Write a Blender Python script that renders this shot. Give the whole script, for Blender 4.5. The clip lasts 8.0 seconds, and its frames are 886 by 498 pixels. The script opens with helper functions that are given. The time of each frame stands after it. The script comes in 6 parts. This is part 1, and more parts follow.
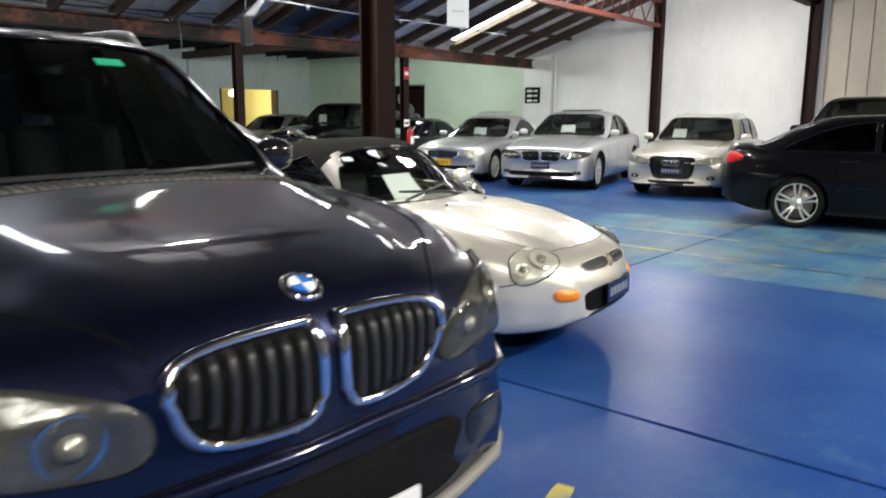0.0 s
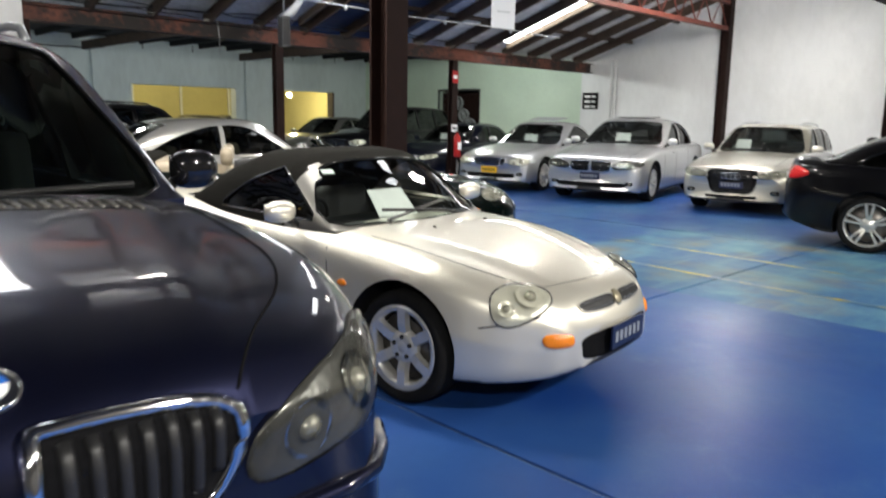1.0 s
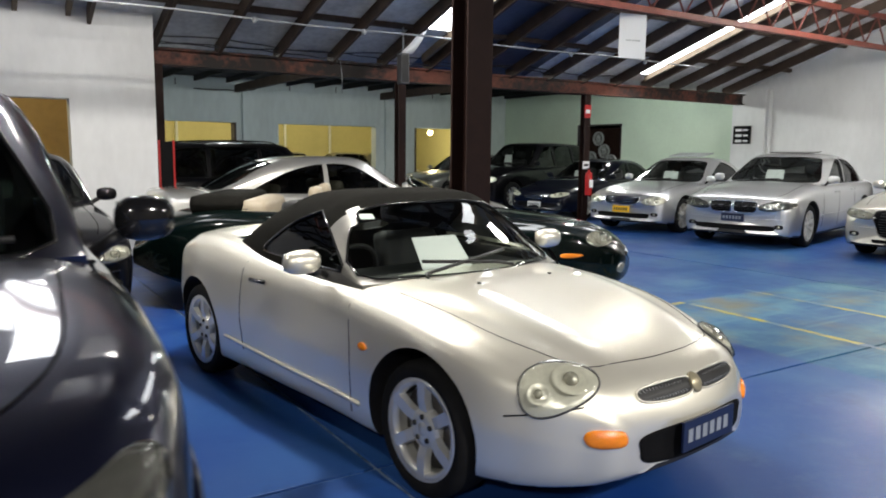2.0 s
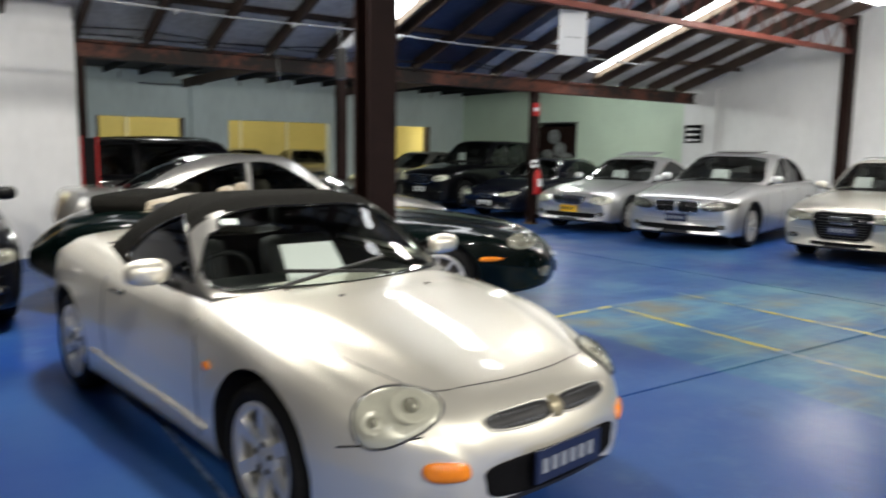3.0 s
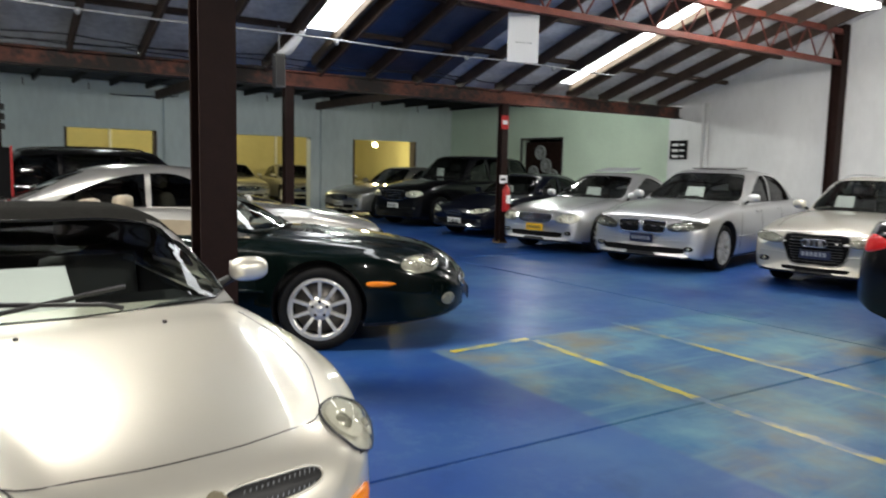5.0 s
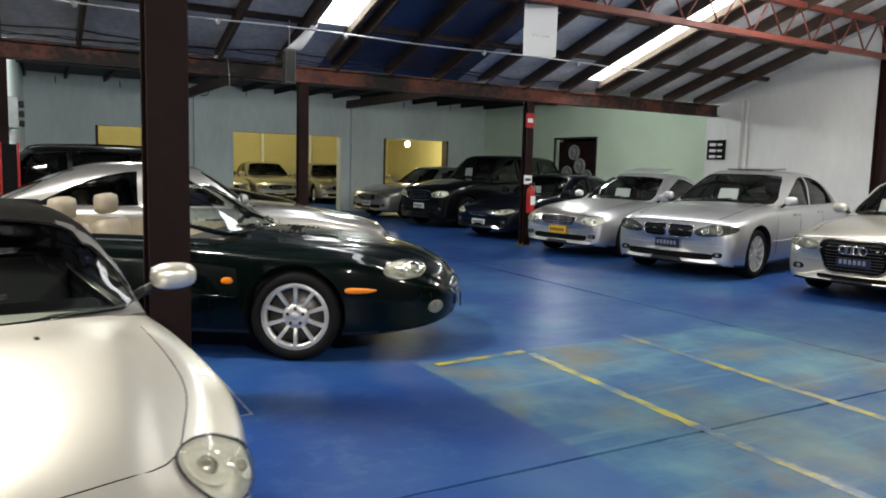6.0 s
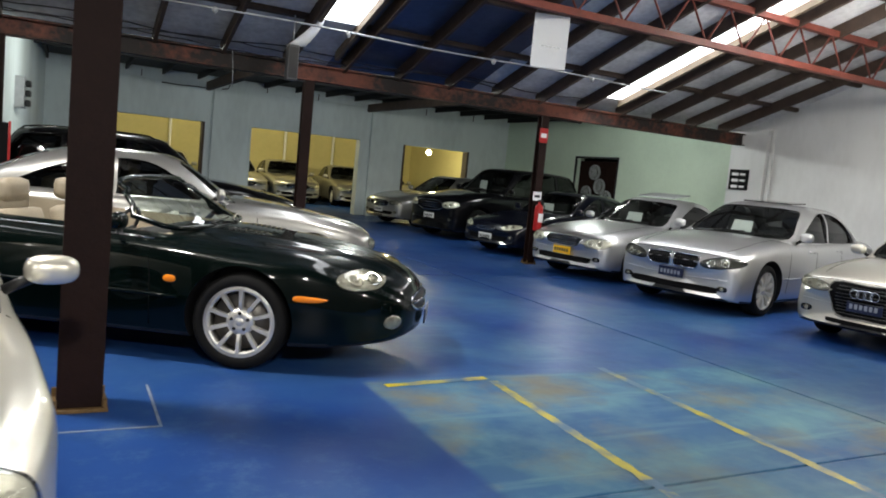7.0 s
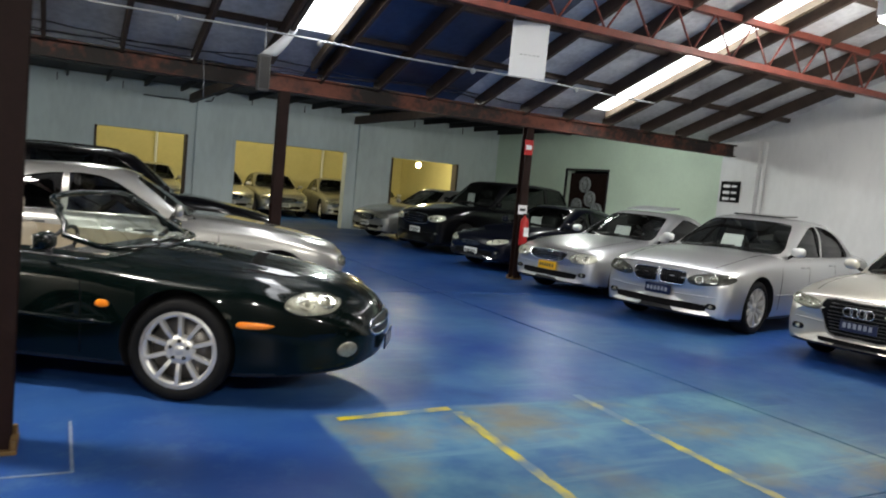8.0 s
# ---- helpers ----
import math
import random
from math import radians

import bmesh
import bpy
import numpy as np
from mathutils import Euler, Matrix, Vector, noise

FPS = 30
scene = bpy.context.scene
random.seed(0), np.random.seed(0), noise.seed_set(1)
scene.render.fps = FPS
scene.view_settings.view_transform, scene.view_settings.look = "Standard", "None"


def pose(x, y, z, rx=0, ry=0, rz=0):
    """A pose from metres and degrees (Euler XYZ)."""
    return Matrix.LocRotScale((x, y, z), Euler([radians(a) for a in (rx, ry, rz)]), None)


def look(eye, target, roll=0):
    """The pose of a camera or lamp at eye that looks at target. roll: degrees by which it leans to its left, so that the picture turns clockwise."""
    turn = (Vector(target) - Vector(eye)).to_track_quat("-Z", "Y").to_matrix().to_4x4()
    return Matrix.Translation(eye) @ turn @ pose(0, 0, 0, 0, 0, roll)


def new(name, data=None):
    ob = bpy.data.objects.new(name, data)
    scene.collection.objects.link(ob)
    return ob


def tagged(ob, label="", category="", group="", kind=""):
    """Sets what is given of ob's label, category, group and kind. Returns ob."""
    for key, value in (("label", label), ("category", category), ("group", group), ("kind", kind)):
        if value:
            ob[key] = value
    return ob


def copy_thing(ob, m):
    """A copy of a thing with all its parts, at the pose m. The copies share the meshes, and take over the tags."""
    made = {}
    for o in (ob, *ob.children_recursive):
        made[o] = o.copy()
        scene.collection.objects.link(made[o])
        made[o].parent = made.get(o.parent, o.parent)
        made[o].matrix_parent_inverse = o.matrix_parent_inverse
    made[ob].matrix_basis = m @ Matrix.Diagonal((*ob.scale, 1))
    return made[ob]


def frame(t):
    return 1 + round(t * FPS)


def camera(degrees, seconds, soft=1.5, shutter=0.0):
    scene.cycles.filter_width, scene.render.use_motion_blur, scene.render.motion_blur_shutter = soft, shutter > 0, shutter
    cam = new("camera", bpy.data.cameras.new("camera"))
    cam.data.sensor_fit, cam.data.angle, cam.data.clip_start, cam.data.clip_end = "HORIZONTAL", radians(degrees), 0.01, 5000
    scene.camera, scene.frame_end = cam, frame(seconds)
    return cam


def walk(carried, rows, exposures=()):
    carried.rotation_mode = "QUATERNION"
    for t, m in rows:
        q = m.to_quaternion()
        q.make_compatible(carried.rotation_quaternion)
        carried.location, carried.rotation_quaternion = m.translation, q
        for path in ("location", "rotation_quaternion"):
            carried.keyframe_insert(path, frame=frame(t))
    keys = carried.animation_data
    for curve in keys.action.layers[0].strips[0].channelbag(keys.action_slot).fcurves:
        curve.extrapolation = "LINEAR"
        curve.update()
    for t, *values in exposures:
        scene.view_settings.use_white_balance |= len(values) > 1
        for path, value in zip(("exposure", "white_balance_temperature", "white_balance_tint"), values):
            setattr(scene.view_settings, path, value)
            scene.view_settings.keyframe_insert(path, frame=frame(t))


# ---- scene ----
cam = camera(61.9, 8.0, soft=1.8, shutter=0.5)
PATH = [
    (0, (1.13, 0.177, 1.412), (2.627, 1.454, 1.056), 0.2),
    (0.3, (1.372, 0.19, 1.418), (2.875, 1.471, 1.099), 0.0),
    (0.5, (1.535, 0.204, 1.423), (2.99, 1.539, 1.105), 0.1),
    (0.6, (1.617, 0.213, 1.426), (3.059, 1.566, 1.126), 0.3),
    (0.8, (1.773, 0.233, 1.433), (3.167, 1.62, 1.055), 0.8),
    (0.9, (1.843, 0.242, 1.438), (3.231, 1.629, 1.051), 1.0),
    (1, (1.905, 0.248, 1.445), (3.282, 1.657, 1.097), 1.0),
    (1.2, (2.01, 0.256, 1.463), (3.353, 1.698, 1.119), 0.3),
    (1.5, (2.224, 0.322, 1.479), (3.425, 1.891, 1.167), -1.1),
    (1.7, (2.455, 0.393, 1.455), (3.581, 2.027, 1.199), -0.8),
    (2.8, (3.191, 0.362, 1.48), (4.206, 2.056, 1.161), 2.0),
    (3, (3.303, 0.356, 1.482), (4.432, 1.986, 1.217), 0.9),
    (3.2, (3.443, 0.364, 1.471), (4.627, 1.954, 1.205), 0.4),
    (3.5, (3.672, 0.379, 1.446), (4.921, 1.928, 1.247), 0.5),
    (3.7, (3.81, 0.366, 1.442), (5.044, 1.925, 1.228), 0.5),
    (4, (3.999, 0.342, 1.44), (5.248, 1.879, 1.157), 0.6),
    (4.2, (4.125, 0.353, 1.436), (5.349, 1.914, 1.175), 2.1),
    (4.5, (4.314, 0.393, 1.431), (5.551, 1.947, 1.202), 5.2),
    (5, (4.62, 0.435, 1.447), (5.714, 2.095, 1.227), 1.3),
    (5.2, (4.747, 0.43, 1.455), (5.771, 2.138, 1.272), 2.6),
    (6.5, (5.521, 0.663, 1.439), (6.497, 2.39, 1.186), 1.2),
    (6.7, (5.645, 0.675, 1.442), (6.625, 2.402, 1.195), 2.6),
    (7, (5.818, 0.685, 1.454), (6.744, 2.446, 1.256), 5.6),
    (7.5, (6.033, 0.757, 1.477), (6.926, 2.535, 1.268), 5.4),
    (8, (6.219, 0.915, 1.496), (7.15, 2.677, 1.331), 5.4),
]
walk(cam, [(t, look(eye, target, roll)) for t, eye, target, roll in PATH], [(0, 0.34), (1.2, 0.2), (2.8, 0.0), (4.5, -0.09), (6.5, -0.18), (8, -0.12)])
# ==== place ====
# ---------------------------------------------------------------- light
world = bpy.data.worlds.new("world")
scene.world = world
world.use_nodes = True
wn = world.node_tree.nodes
sky = wn.new("ShaderNodeTexSky")
sky.sky_type, sky.sun_disc = "NISHITA", False
sky.sun_elevation, sky.sun_rotation = radians(50), radians(200)
wn["Background"].inputs["Strength"].default_value = 0.1
world.node_tree.links.new(sky.outputs[0], wn["Background"].inputs["Color"])
SKYLIGHT = 9.0      # glow of the daylit fibreglass sheets
HIGH_BAY = 222.0    # discharge lamps under the roof, watts
BATTEN = 200.0       # fluorescent battens of the low bay, watts
LAMP_YELLOW = 230.0  # sodium lamps of the back room, watts


# ---------------------------------------------------------------- materials
def material(name, base, rough=0.5, metal=0.0, coat=0.0, grain=0.0, scale=8.0, bump=0.0, bump_scale=60.0, second=None, trans=0.0, ior=1.45, stretch=(1, 1, 1), coords="Object", rough_var=0.0, span=(0.45, 1.0)):
    """A Principled material with a two-scale mottling of its colour, its gloss and its relief."""
    mat = bpy.data.materials.new(name)
    mat.use_nodes = True
    nodes, links = mat.node_tree.nodes, mat.node_tree.links
    b = nodes["Principled BSDF"]
    b.inputs["Base Color"].default_value = (*base, 1)
    b.inputs["Roughness"].default_value = rough
    b.inputs["Metallic"].default_value = metal
    b.inputs["Coat Weight"].default_value = coat
    b.inputs["Coat Roughness"].default_value = 0.03
    b.inputs["Transmission Weight"].default_value = trans
    b.inputs["IOR"].default_value = ior
    if grain or bump or rough_var:
        co = nodes.new("ShaderNodeTexCoord")
        mp = nodes.new("ShaderNodeMapping")
        mp.inputs["Scale"].default_value = stretch
        links.new(co.outputs[coords], mp.inputs["Vector"])
        big = nodes.new("ShaderNodeTexNoise")
        big.inputs["Scale"].default_value, big.inputs["Detail"].default_value = scale, 6
        links.new(mp.outputs[0], big.inputs["Vector"])
    if grain:
        fine = nodes.new("ShaderNodeTexNoise")
        fine.inputs["Scale"].default_value, fine.inputs["Detail"].default_value = scale * 9, 4
        links.new(mp.outputs[0], fine.inputs["Vector"])
        add = nodes.new("ShaderNodeMath")
        add.operation = "ADD"
        half = nodes.new("ShaderNodeMath")
        half.operation = "MULTIPLY"
        half.inputs[1].default_value = 0.45
        links.new(fine.outputs[0], half.inputs[0])
        links.new(big.outputs[0], add.inputs[0])
        links.new(half.outputs[0], add.inputs[1])
        ramp = nodes.new("ShaderNodeMapRange")
        ramp.inputs["From Min"].default_value, ramp.inputs["From Max"].default_value = span
        links.new(add.outputs[0], ramp.inputs["Value"])
        mix = nodes.new("ShaderNodeMix")
        mix.data_type = "RGBA"
        other = second or tuple(c * (1 - grain) for c in base)
        mix.inputs["A"].default_value, mix.inputs["B"].default_value = (*base, 1), (*other, 1)
        links.new(ramp.outputs[0], mix.inputs["Factor"])
        links.new(mix.outputs["Result"], b.inputs["Base Color"])
    if rough_var:
        rr = nodes.new("ShaderNodeMapRange")
        rr.inputs["From Min"].default_value, rr.inputs["From Max"].default_value = 0.3, 0.7
        rr.inputs["To Min"].default_value, rr.inputs["To Max"].default_value = max(rough - rough_var, 0.02), rough + rough_var
        links.new(big.outputs[0], rr.inputs["Value"])
        links.new(rr.outputs[0], b.inputs["Roughness"])
    if bump:
        bt = nodes.new("ShaderNodeTexNoise")
        bt.inputs["Scale"].default_value, bt.inputs["Detail"].default_value = bump_scale, 5
        links.new(mp.outputs[0], bt.inputs["Vector"])
        bn = nodes.new("ShaderNodeBump")
        bn.inputs["Strength"].default_value, bn.inputs["Distance"].default_value = bump, 0.01
        links.new(bt.outputs[0], bn.inputs["Height"])
        links.new(bn.outputs[0], b.inputs["Normal"])
    return mat


def glow(name, color, strength):
    mat = bpy.data.materials.new(name)
    mat.use_nodes = True
    b = mat.node_tree.nodes["Principled BSDF"]
    b.inputs["Base Color"].default_value = (0.8, 0.8, 0.8, 1)
    b.inputs["Emission Color"].default_value = (*color, 1)
    b.inputs["Emission Strength"].default_value = strength
    return mat


def glass(name, tint, rough=0.0):
    """Thin tinted car glass: a clear view darkened by the tint, with mirror gloss on top."""
    mat = bpy.data.materials.new(name)
    mat.use_nodes = True
    nodes, links = mat.node_tree.nodes, mat.node_tree.links
    nodes.remove(nodes["Principled BSDF"])
    clear, gloss, mix, fres = (nodes.new("ShaderNodeBsdf" + n) if n in ("Transparent", "Glossy") else nodes.new("ShaderNode" + n) for n in ("Transparent", "Glossy", "MixShader", "Fresnel"))
    clear.inputs[0].default_value = (*tint, 1)
    gloss.inputs["Roughness"].default_value = rough
    fres.inputs["IOR"].default_value = 1.5
    links.new(fres.outputs[0], mix.inputs[0])
    links.new(clear.outputs[0], mix.inputs[1])
    links.new(gloss.outputs[0], mix.inputs[2])
    links.new(mix.outputs[0], nodes["Material Output"].inputs[0])
    return mat


def floor_paint():
    """Glossy blue epoxy on concrete: cloudy, worn to pale teal in patches, with dull scuffs."""
    mat = material("floor_paint", (0.012, 0.075, 0.42), 0.2)
    nodes, links = mat.node_tree.nodes, mat.node_tree.links
    b = nodes["Principled BSDF"]
    co = nodes.new("ShaderNodeNewGeometry")

    def cloud(scale, detail, rough=0.6, stretch=None):
        n = nodes.new("ShaderNodeTexNoise")
        n.inputs["Scale"].default_value, n.inputs["Detail"].default_value, n.inputs["Roughness"].default_value = scale, detail, rough
        if stretch:
            m = nodes.new("ShaderNodeMapping")
            m.inputs["Scale"].default_value = stretch
            links.new(co.outputs["Position"], m.inputs["Vector"])
            links.new(m.outputs[0], n.inputs["Vector"])
        else:
            links.new(co.outputs["Position"], n.inputs["Vector"])
        return n.outputs[0]

    def span(value, a, z, lo=0.0, hi=1.0):
        r = nodes.new("ShaderNodeMapRange")
        for key, v in (("From Min", a), ("From Max", z), ("To Min", lo), ("To Max", hi)):
            r.inputs[key].default_value = v
        links.new(value, r.inputs["Value"])
        return r.outputs[0]

    def math(op, a, c):
        m = nodes.new("ShaderNodeMath")
        m.operation = op
        for n, v in enumerate((a, c)):
            if isinstance(v, (int, float)):
                m.inputs[n].default_value = v
            else:
                links.new(v, m.inputs[n])
        return m.outputs[0]

    def blend(fac, a, c):
        m = nodes.new("ShaderNodeMix")
        m.data_type = "RGBA"
        links.new(fac, m.inputs["Factor"])
        for key, v in (("A", a), ("B", c)):
            if isinstance(v, tuple):
                m.inputs[key].default_value = (*v, 1)
            else:
                links.new(v, m.inputs[key])
        return m.outputs["Result"]

    sep = nodes.new("ShaderNodeSeparateXYZ")
    links.new(co.outputs["Position"], sep.inputs[0])
    # the marked bay was repainted in a paler teal, now worn
    bay = math("MULTIPLY", math("MULTIPLY", span(sep.outputs["X"], 7.68, 7.74), span(sep.outputs["X"], 11.6, 11.0)), math("MULTIPLY", span(sep.outputs["Y"], 5.3, 5.2), span(sep.outputs["Y"], -0.5, 0.5)))
    wear = span(cloud(0.9, 4, 0.5), 0.4, 0.75)
    streak = span(cloud(1.0, 6, 0.6, (0.5, 5.0, 1.0)), 0.5, 0.7)
    base = blend(span(cloud(0.55, 3, 0.5), 0.3, 0.75), (0.0065, 0.033, 0.17), (0.019, 0.066, 0.235))
    base = blend(math("MULTIPLY", wear, 0.4), base, (0.04, 0.115, 0.26))
    pale = blend(math("MAXIMUM", streak, span(cloud(1.6, 5), 0.4, 0.75)), (0.036, 0.12, 0.235), (0.125, 0.26, 0.3))
    base = blend(math("MULTIPLY", bay, span(cloud(0.8, 6), 0.34, 0.58, 0.55, 1.0)), base, pale)
    rust = math("MULTIPLY", bay, span(cloud(1.3, 7, 0.6), 0.47, 0.68))
    base = blend(math("MULTIPLY", rust, 0.7), base, (0.2, 0.15, 0.06))
    # thin teal wear beyond the bay, where cars are driven through
    lane = math("MULTIPLY", math("MULTIPLY", span(sep.outputs["X"], 6.5, 8.6), span(sep.outputs["X"], 15.0, 11.5)), math("MULTIPLY", span(sep.outputs["Y"], 11.0, 7.0), span(sep.outputs["Y"], -2.0, 0.5)))
    base = blend(math("MULTIPLY", lane, span(cloud(0.75, 6, 0.6), 0.38, 0.66, 0.0, 0.62)), base, pale)
    scuff = math("MULTIPLY", span(cloud(4.0, 9, 0.75), 0.5, 0.72, 0.0, 0.55), span(cloud(0.35, 3), 0.4, 0.65))
    base = blend(scuff, base, (0.085, 0.16, 0.27))
    stain = math("MULTIPLY", span(cloud(2.3, 7, 0.65), 0.56, 0.76, 0.0, 0.5), span(cloud(0.5, 2), 0.42, 0.6))
    base = blend(stain, base, (0.006, 0.022, 0.09))
    links.new(base, b.inputs["Base Color"])
    links.new(math("ADD", span(cloud(1.1, 5), 0.35, 0.7, 0.34, 0.45), math("MULTIPLY", bay, 0.1)), b.inputs["Roughness"])
    bump = nodes.new("ShaderNodeBump")
    bump.inputs["Strength"].default_value, bump.inputs["Distance"].default_value = 0.05, 0.01
    links.new(cloud(7.0, 3), bump.inputs["Height"])
    links.new(bump.outputs[0], b.inputs["Normal"])
    b.inputs["Specular IOR Level"].default_value = 0.13
    return mat


def worn_line(name, base, worn=(0.42, 0.64)):
    mat = material(name, base, 0.4, grain=1.0, second=(0.045, 0.115, 0.2), scale=3.0, coords="Generated")
    nodes, links = mat.node_tree.nodes, mat.node_tree.links
    co = nodes.new("ShaderNodeNewGeometry")
    n = nodes.new("ShaderNodeTexNoise")
    n.inputs["Scale"].default_value, n.inputs["Detail"].default_value = 3.5, 9
    links.new(co.outputs["Position"], n.inputs["Vector"])
    r = nodes.new("ShaderNodeMapRange")
    r.inputs["From Min"].default_value, r.inputs["From Max"].default_value = worn
    links.new(n.outputs[0], r.inputs["Value"])
    for m in nodes:
        if m.type == "MIX":
            links.new(r.outputs[0], m.inputs["Factor"])
    return mat


M_FLOOR = floor_paint()
M_JOINT = material("joint_dirt", (0.025, 0.035, 0.06), 0.8, grain=1.0, scale=1.4, second=(0.2, 0.26, 0.36), span=(0.62, 0.85))
M_YELLOW = worn_line("worn_yellow_line", (0.46, 0.37, 0.008))
M_YELLOWFAINT = worn_line("faint_yellow_line", (0.42, 0.34, 0.01), (0.34, 0.49))
M_WHITE = material("white_wall_paint", (0.76, 0.77, 0.78), 0.6, grain=0.14, scale=0.9, stretch=(1, 1, 0.5), span=(0.6, 1.0), bump=0.15, bump_scale=18)
M_GREEN = material("pale_green_wall_paint", (0.64, 0.76, 0.62), 0.55, grain=0.12, scale=1.2, bump=0.12, bump_scale=14)
M_GREY = material("grey_blue_wall_paint", (0.72, 0.79, 0.785), 0.65, grain=0.2, scale=0.8, stretch=(1, 1, 0.35), span=(0.62, 1.0), bump=0.2, bump_scale=12)
M_BEIGE = material("beige_sheet", (0.5, 0.46, 0.38), 0.5, grain=0.15, scale=1.5)
M_TAN = material("ochre_wall_paint", (0.62, 0.56, 0.28), 0.6, grain=0.15, scale=1.0)
M_DIMWALL = material("dim_unseen_wall", (0.22, 0.22, 0.22), 0.7, grain=0.3, scale=2)
M_DARKWALL = material("dark_unseen_wall", (0.05, 0.046, 0.042), 0.7, grain=0.4, scale=2)
M_STEEL = material("brown_painted_steel", (0.022, 0.0095, 0.0075), 0.6, grain=0.45, scale=5, bump=0.2, bump_scale=40)
M_STEEL.node_tree.nodes["Principled BSDF"].inputs["Specular IOR Level"].default_value = 0.18
M_BEAM = material("red_oxide_beam", (0.18, 0.056, 0.035), 0.65, grain=0.6, scale=1.4, bump=0.4, bump_scale=25, second=(0.016, 0.012, 0.011), span=(0.56, 0.8))
M_TRUSS = material("red_oxide_truss", (0.24, 0.062, 0.044), 0.5, grain=0.45, scale=6, bump=0.15)
M_RAFTER = material("dark_timber_rafter", (0.09, 0.06, 0.045), 0.75, grain=0.5, scale=4, bump=0.4, bump_scale=30)
M_RAFTER_PALE = material("pale_timber_trimmer", (0.2, 0.15, 0.1), 0.7, grain=0.5, scale=4, bump=0.3)
M_FOIL = material("sarking_foil", (0.86, 0.88, 0.9), 0.42, grain=0.7, scale=1.3, bump=0.7, bump_scale=5, second=(0.45, 0.46, 0.48), rough_var=0.12, span=(0.55, 0.95))
M_FOILB = material("blue_sarking_foil", (0.12, 0.145, 0.23), 0.35, metal=0.5, grain=0.5, scale=1.3, bump=0.6, bump_scale=5)
M_FRONTROOF = material("dark_unseen_roof", (0.12, 0.105, 0.09), 0.7, grain=0.5, scale=2, bump=0.3, bump_scale=20)
M_NEARBLACK = material("near_black_sheet", (0.016, 0.015, 0.015), 0.7, grain=0.5, scale=2)
M_SKY = glow("daylit_fibreglass", (0.94, 0.97, 1.0), SKYLIGHT)
M_TUBE = glow("lit_diffuser", (1.0, 0.98, 0.93), 12.0)
M_CARD = material("white_card", (0.85, 0.86, 0.87), 0.45, grain=0.05, scale=4)
M_SHEET = material("white_translucent_sheet", (0.85, 0.86, 0.87), 0.4)
_n, _l = M_SHEET.node_tree.nodes, M_SHEET.node_tree.links
_t, _m = _n.new("ShaderNodeBsdfTranslucent"), _n.new("ShaderNodeMixShader")
_t.inputs[0].default_value, _m.inputs[0].default_value = (0.9, 0.92, 0.95, 1), 0.5
_l.new(_n["Principled BSDF"].outputs[0], _m.inputs[1])
_l.new(_t.outputs[0], _m.inputs[2])
_l.new(_m.outputs[0], _n["Material Output"].inputs[0])
M_INK = material("dark_ink", (0.03, 0.03, 0.035), 0.5)
M_RED = material("red_enamel", (0.5, 0.02, 0.02), 0.35, grain=0.15)
M_PIPE = material("galvanised_conduit", (0.5, 0.52, 0.54), 0.35, metal=0.6, grain=0.2)
M_BLACKBOARD = material("black_board", (0.012, 0.012, 0.013), 0.8, grain=0.3)
M_BLACKBOARD.node_tree.nodes["Principled BSDF"].inputs["Specular IOR Level"].default_value = 0.1
M_BASE = material("rusty_base_plate", (0.22, 0.13, 0.045), 0.6, grain=0.5, scale=9, bump=0.3)


# ---------------------------------------------------------------- mesh helpers
def mesh_object(name, bm, mat, smooth=False):
    me = bpy.data.meshes.new(name)
    bm.normal_update()
    bm.to_mesh(me)
    bm.free()
    for m in mat if isinstance(mat, (list, tuple)) else [mat]:
        me.materials.append(m)
    if smooth:
        for p in me.polygons:
            p.use_smooth = True
    return new(name, me)


def part(name, bm, mat, parent, label="", smooth=False):
    """Links a bmesh as one mesh object under a thing or a part, in the coordinates of the thing."""
    ob = mesh_object(name, bm, mat, smooth)
    ob.parent = parent
    return tagged(ob, label)


def thing(name, label, category, m=None, group="", kind=""):
    ob = new(name)
    ob.empty_display_size = 0.2
    if m is not None:
        ob.matrix_world = m
    return tagged(ob, label, category, group, kind)


def box(bm, lo, hi, bevel=0.0, m=None, mat=0):
    """Adds a box, with bevelled edges if asked, to the bmesh."""
    lo, hi = Vector(lo), Vector(hi)
    made = bmesh.ops.create_cube(bm, size=1.0, matrix=Matrix.Translation((lo + hi) / 2) @ Matrix.Diagonal((*(hi - lo), 1)))
    verts = made["verts"]
    if bevel:
        edges = list({e for v in verts for e in v.link_edges})
        out = bmesh.ops.bevel(bm, geom=edges, offset=bevel, segments=2, affect="EDGES", profile=0.6)
        verts = list({v for f in out["faces"] for v in f.verts} | {v for v in verts if v.is_valid})
    if m is not None:
        bmesh.ops.transform(bm, matrix=m, verts=verts)
    if mat:
        for f in {f for v in verts for f in v.link_faces}:
            f.material_index = mat
    return verts


def boxes(*spans, bevel=0.0):
    bm = bmesh.new()
    for lo, hi in spans:
        box(bm, lo, hi, bevel)
    return bm


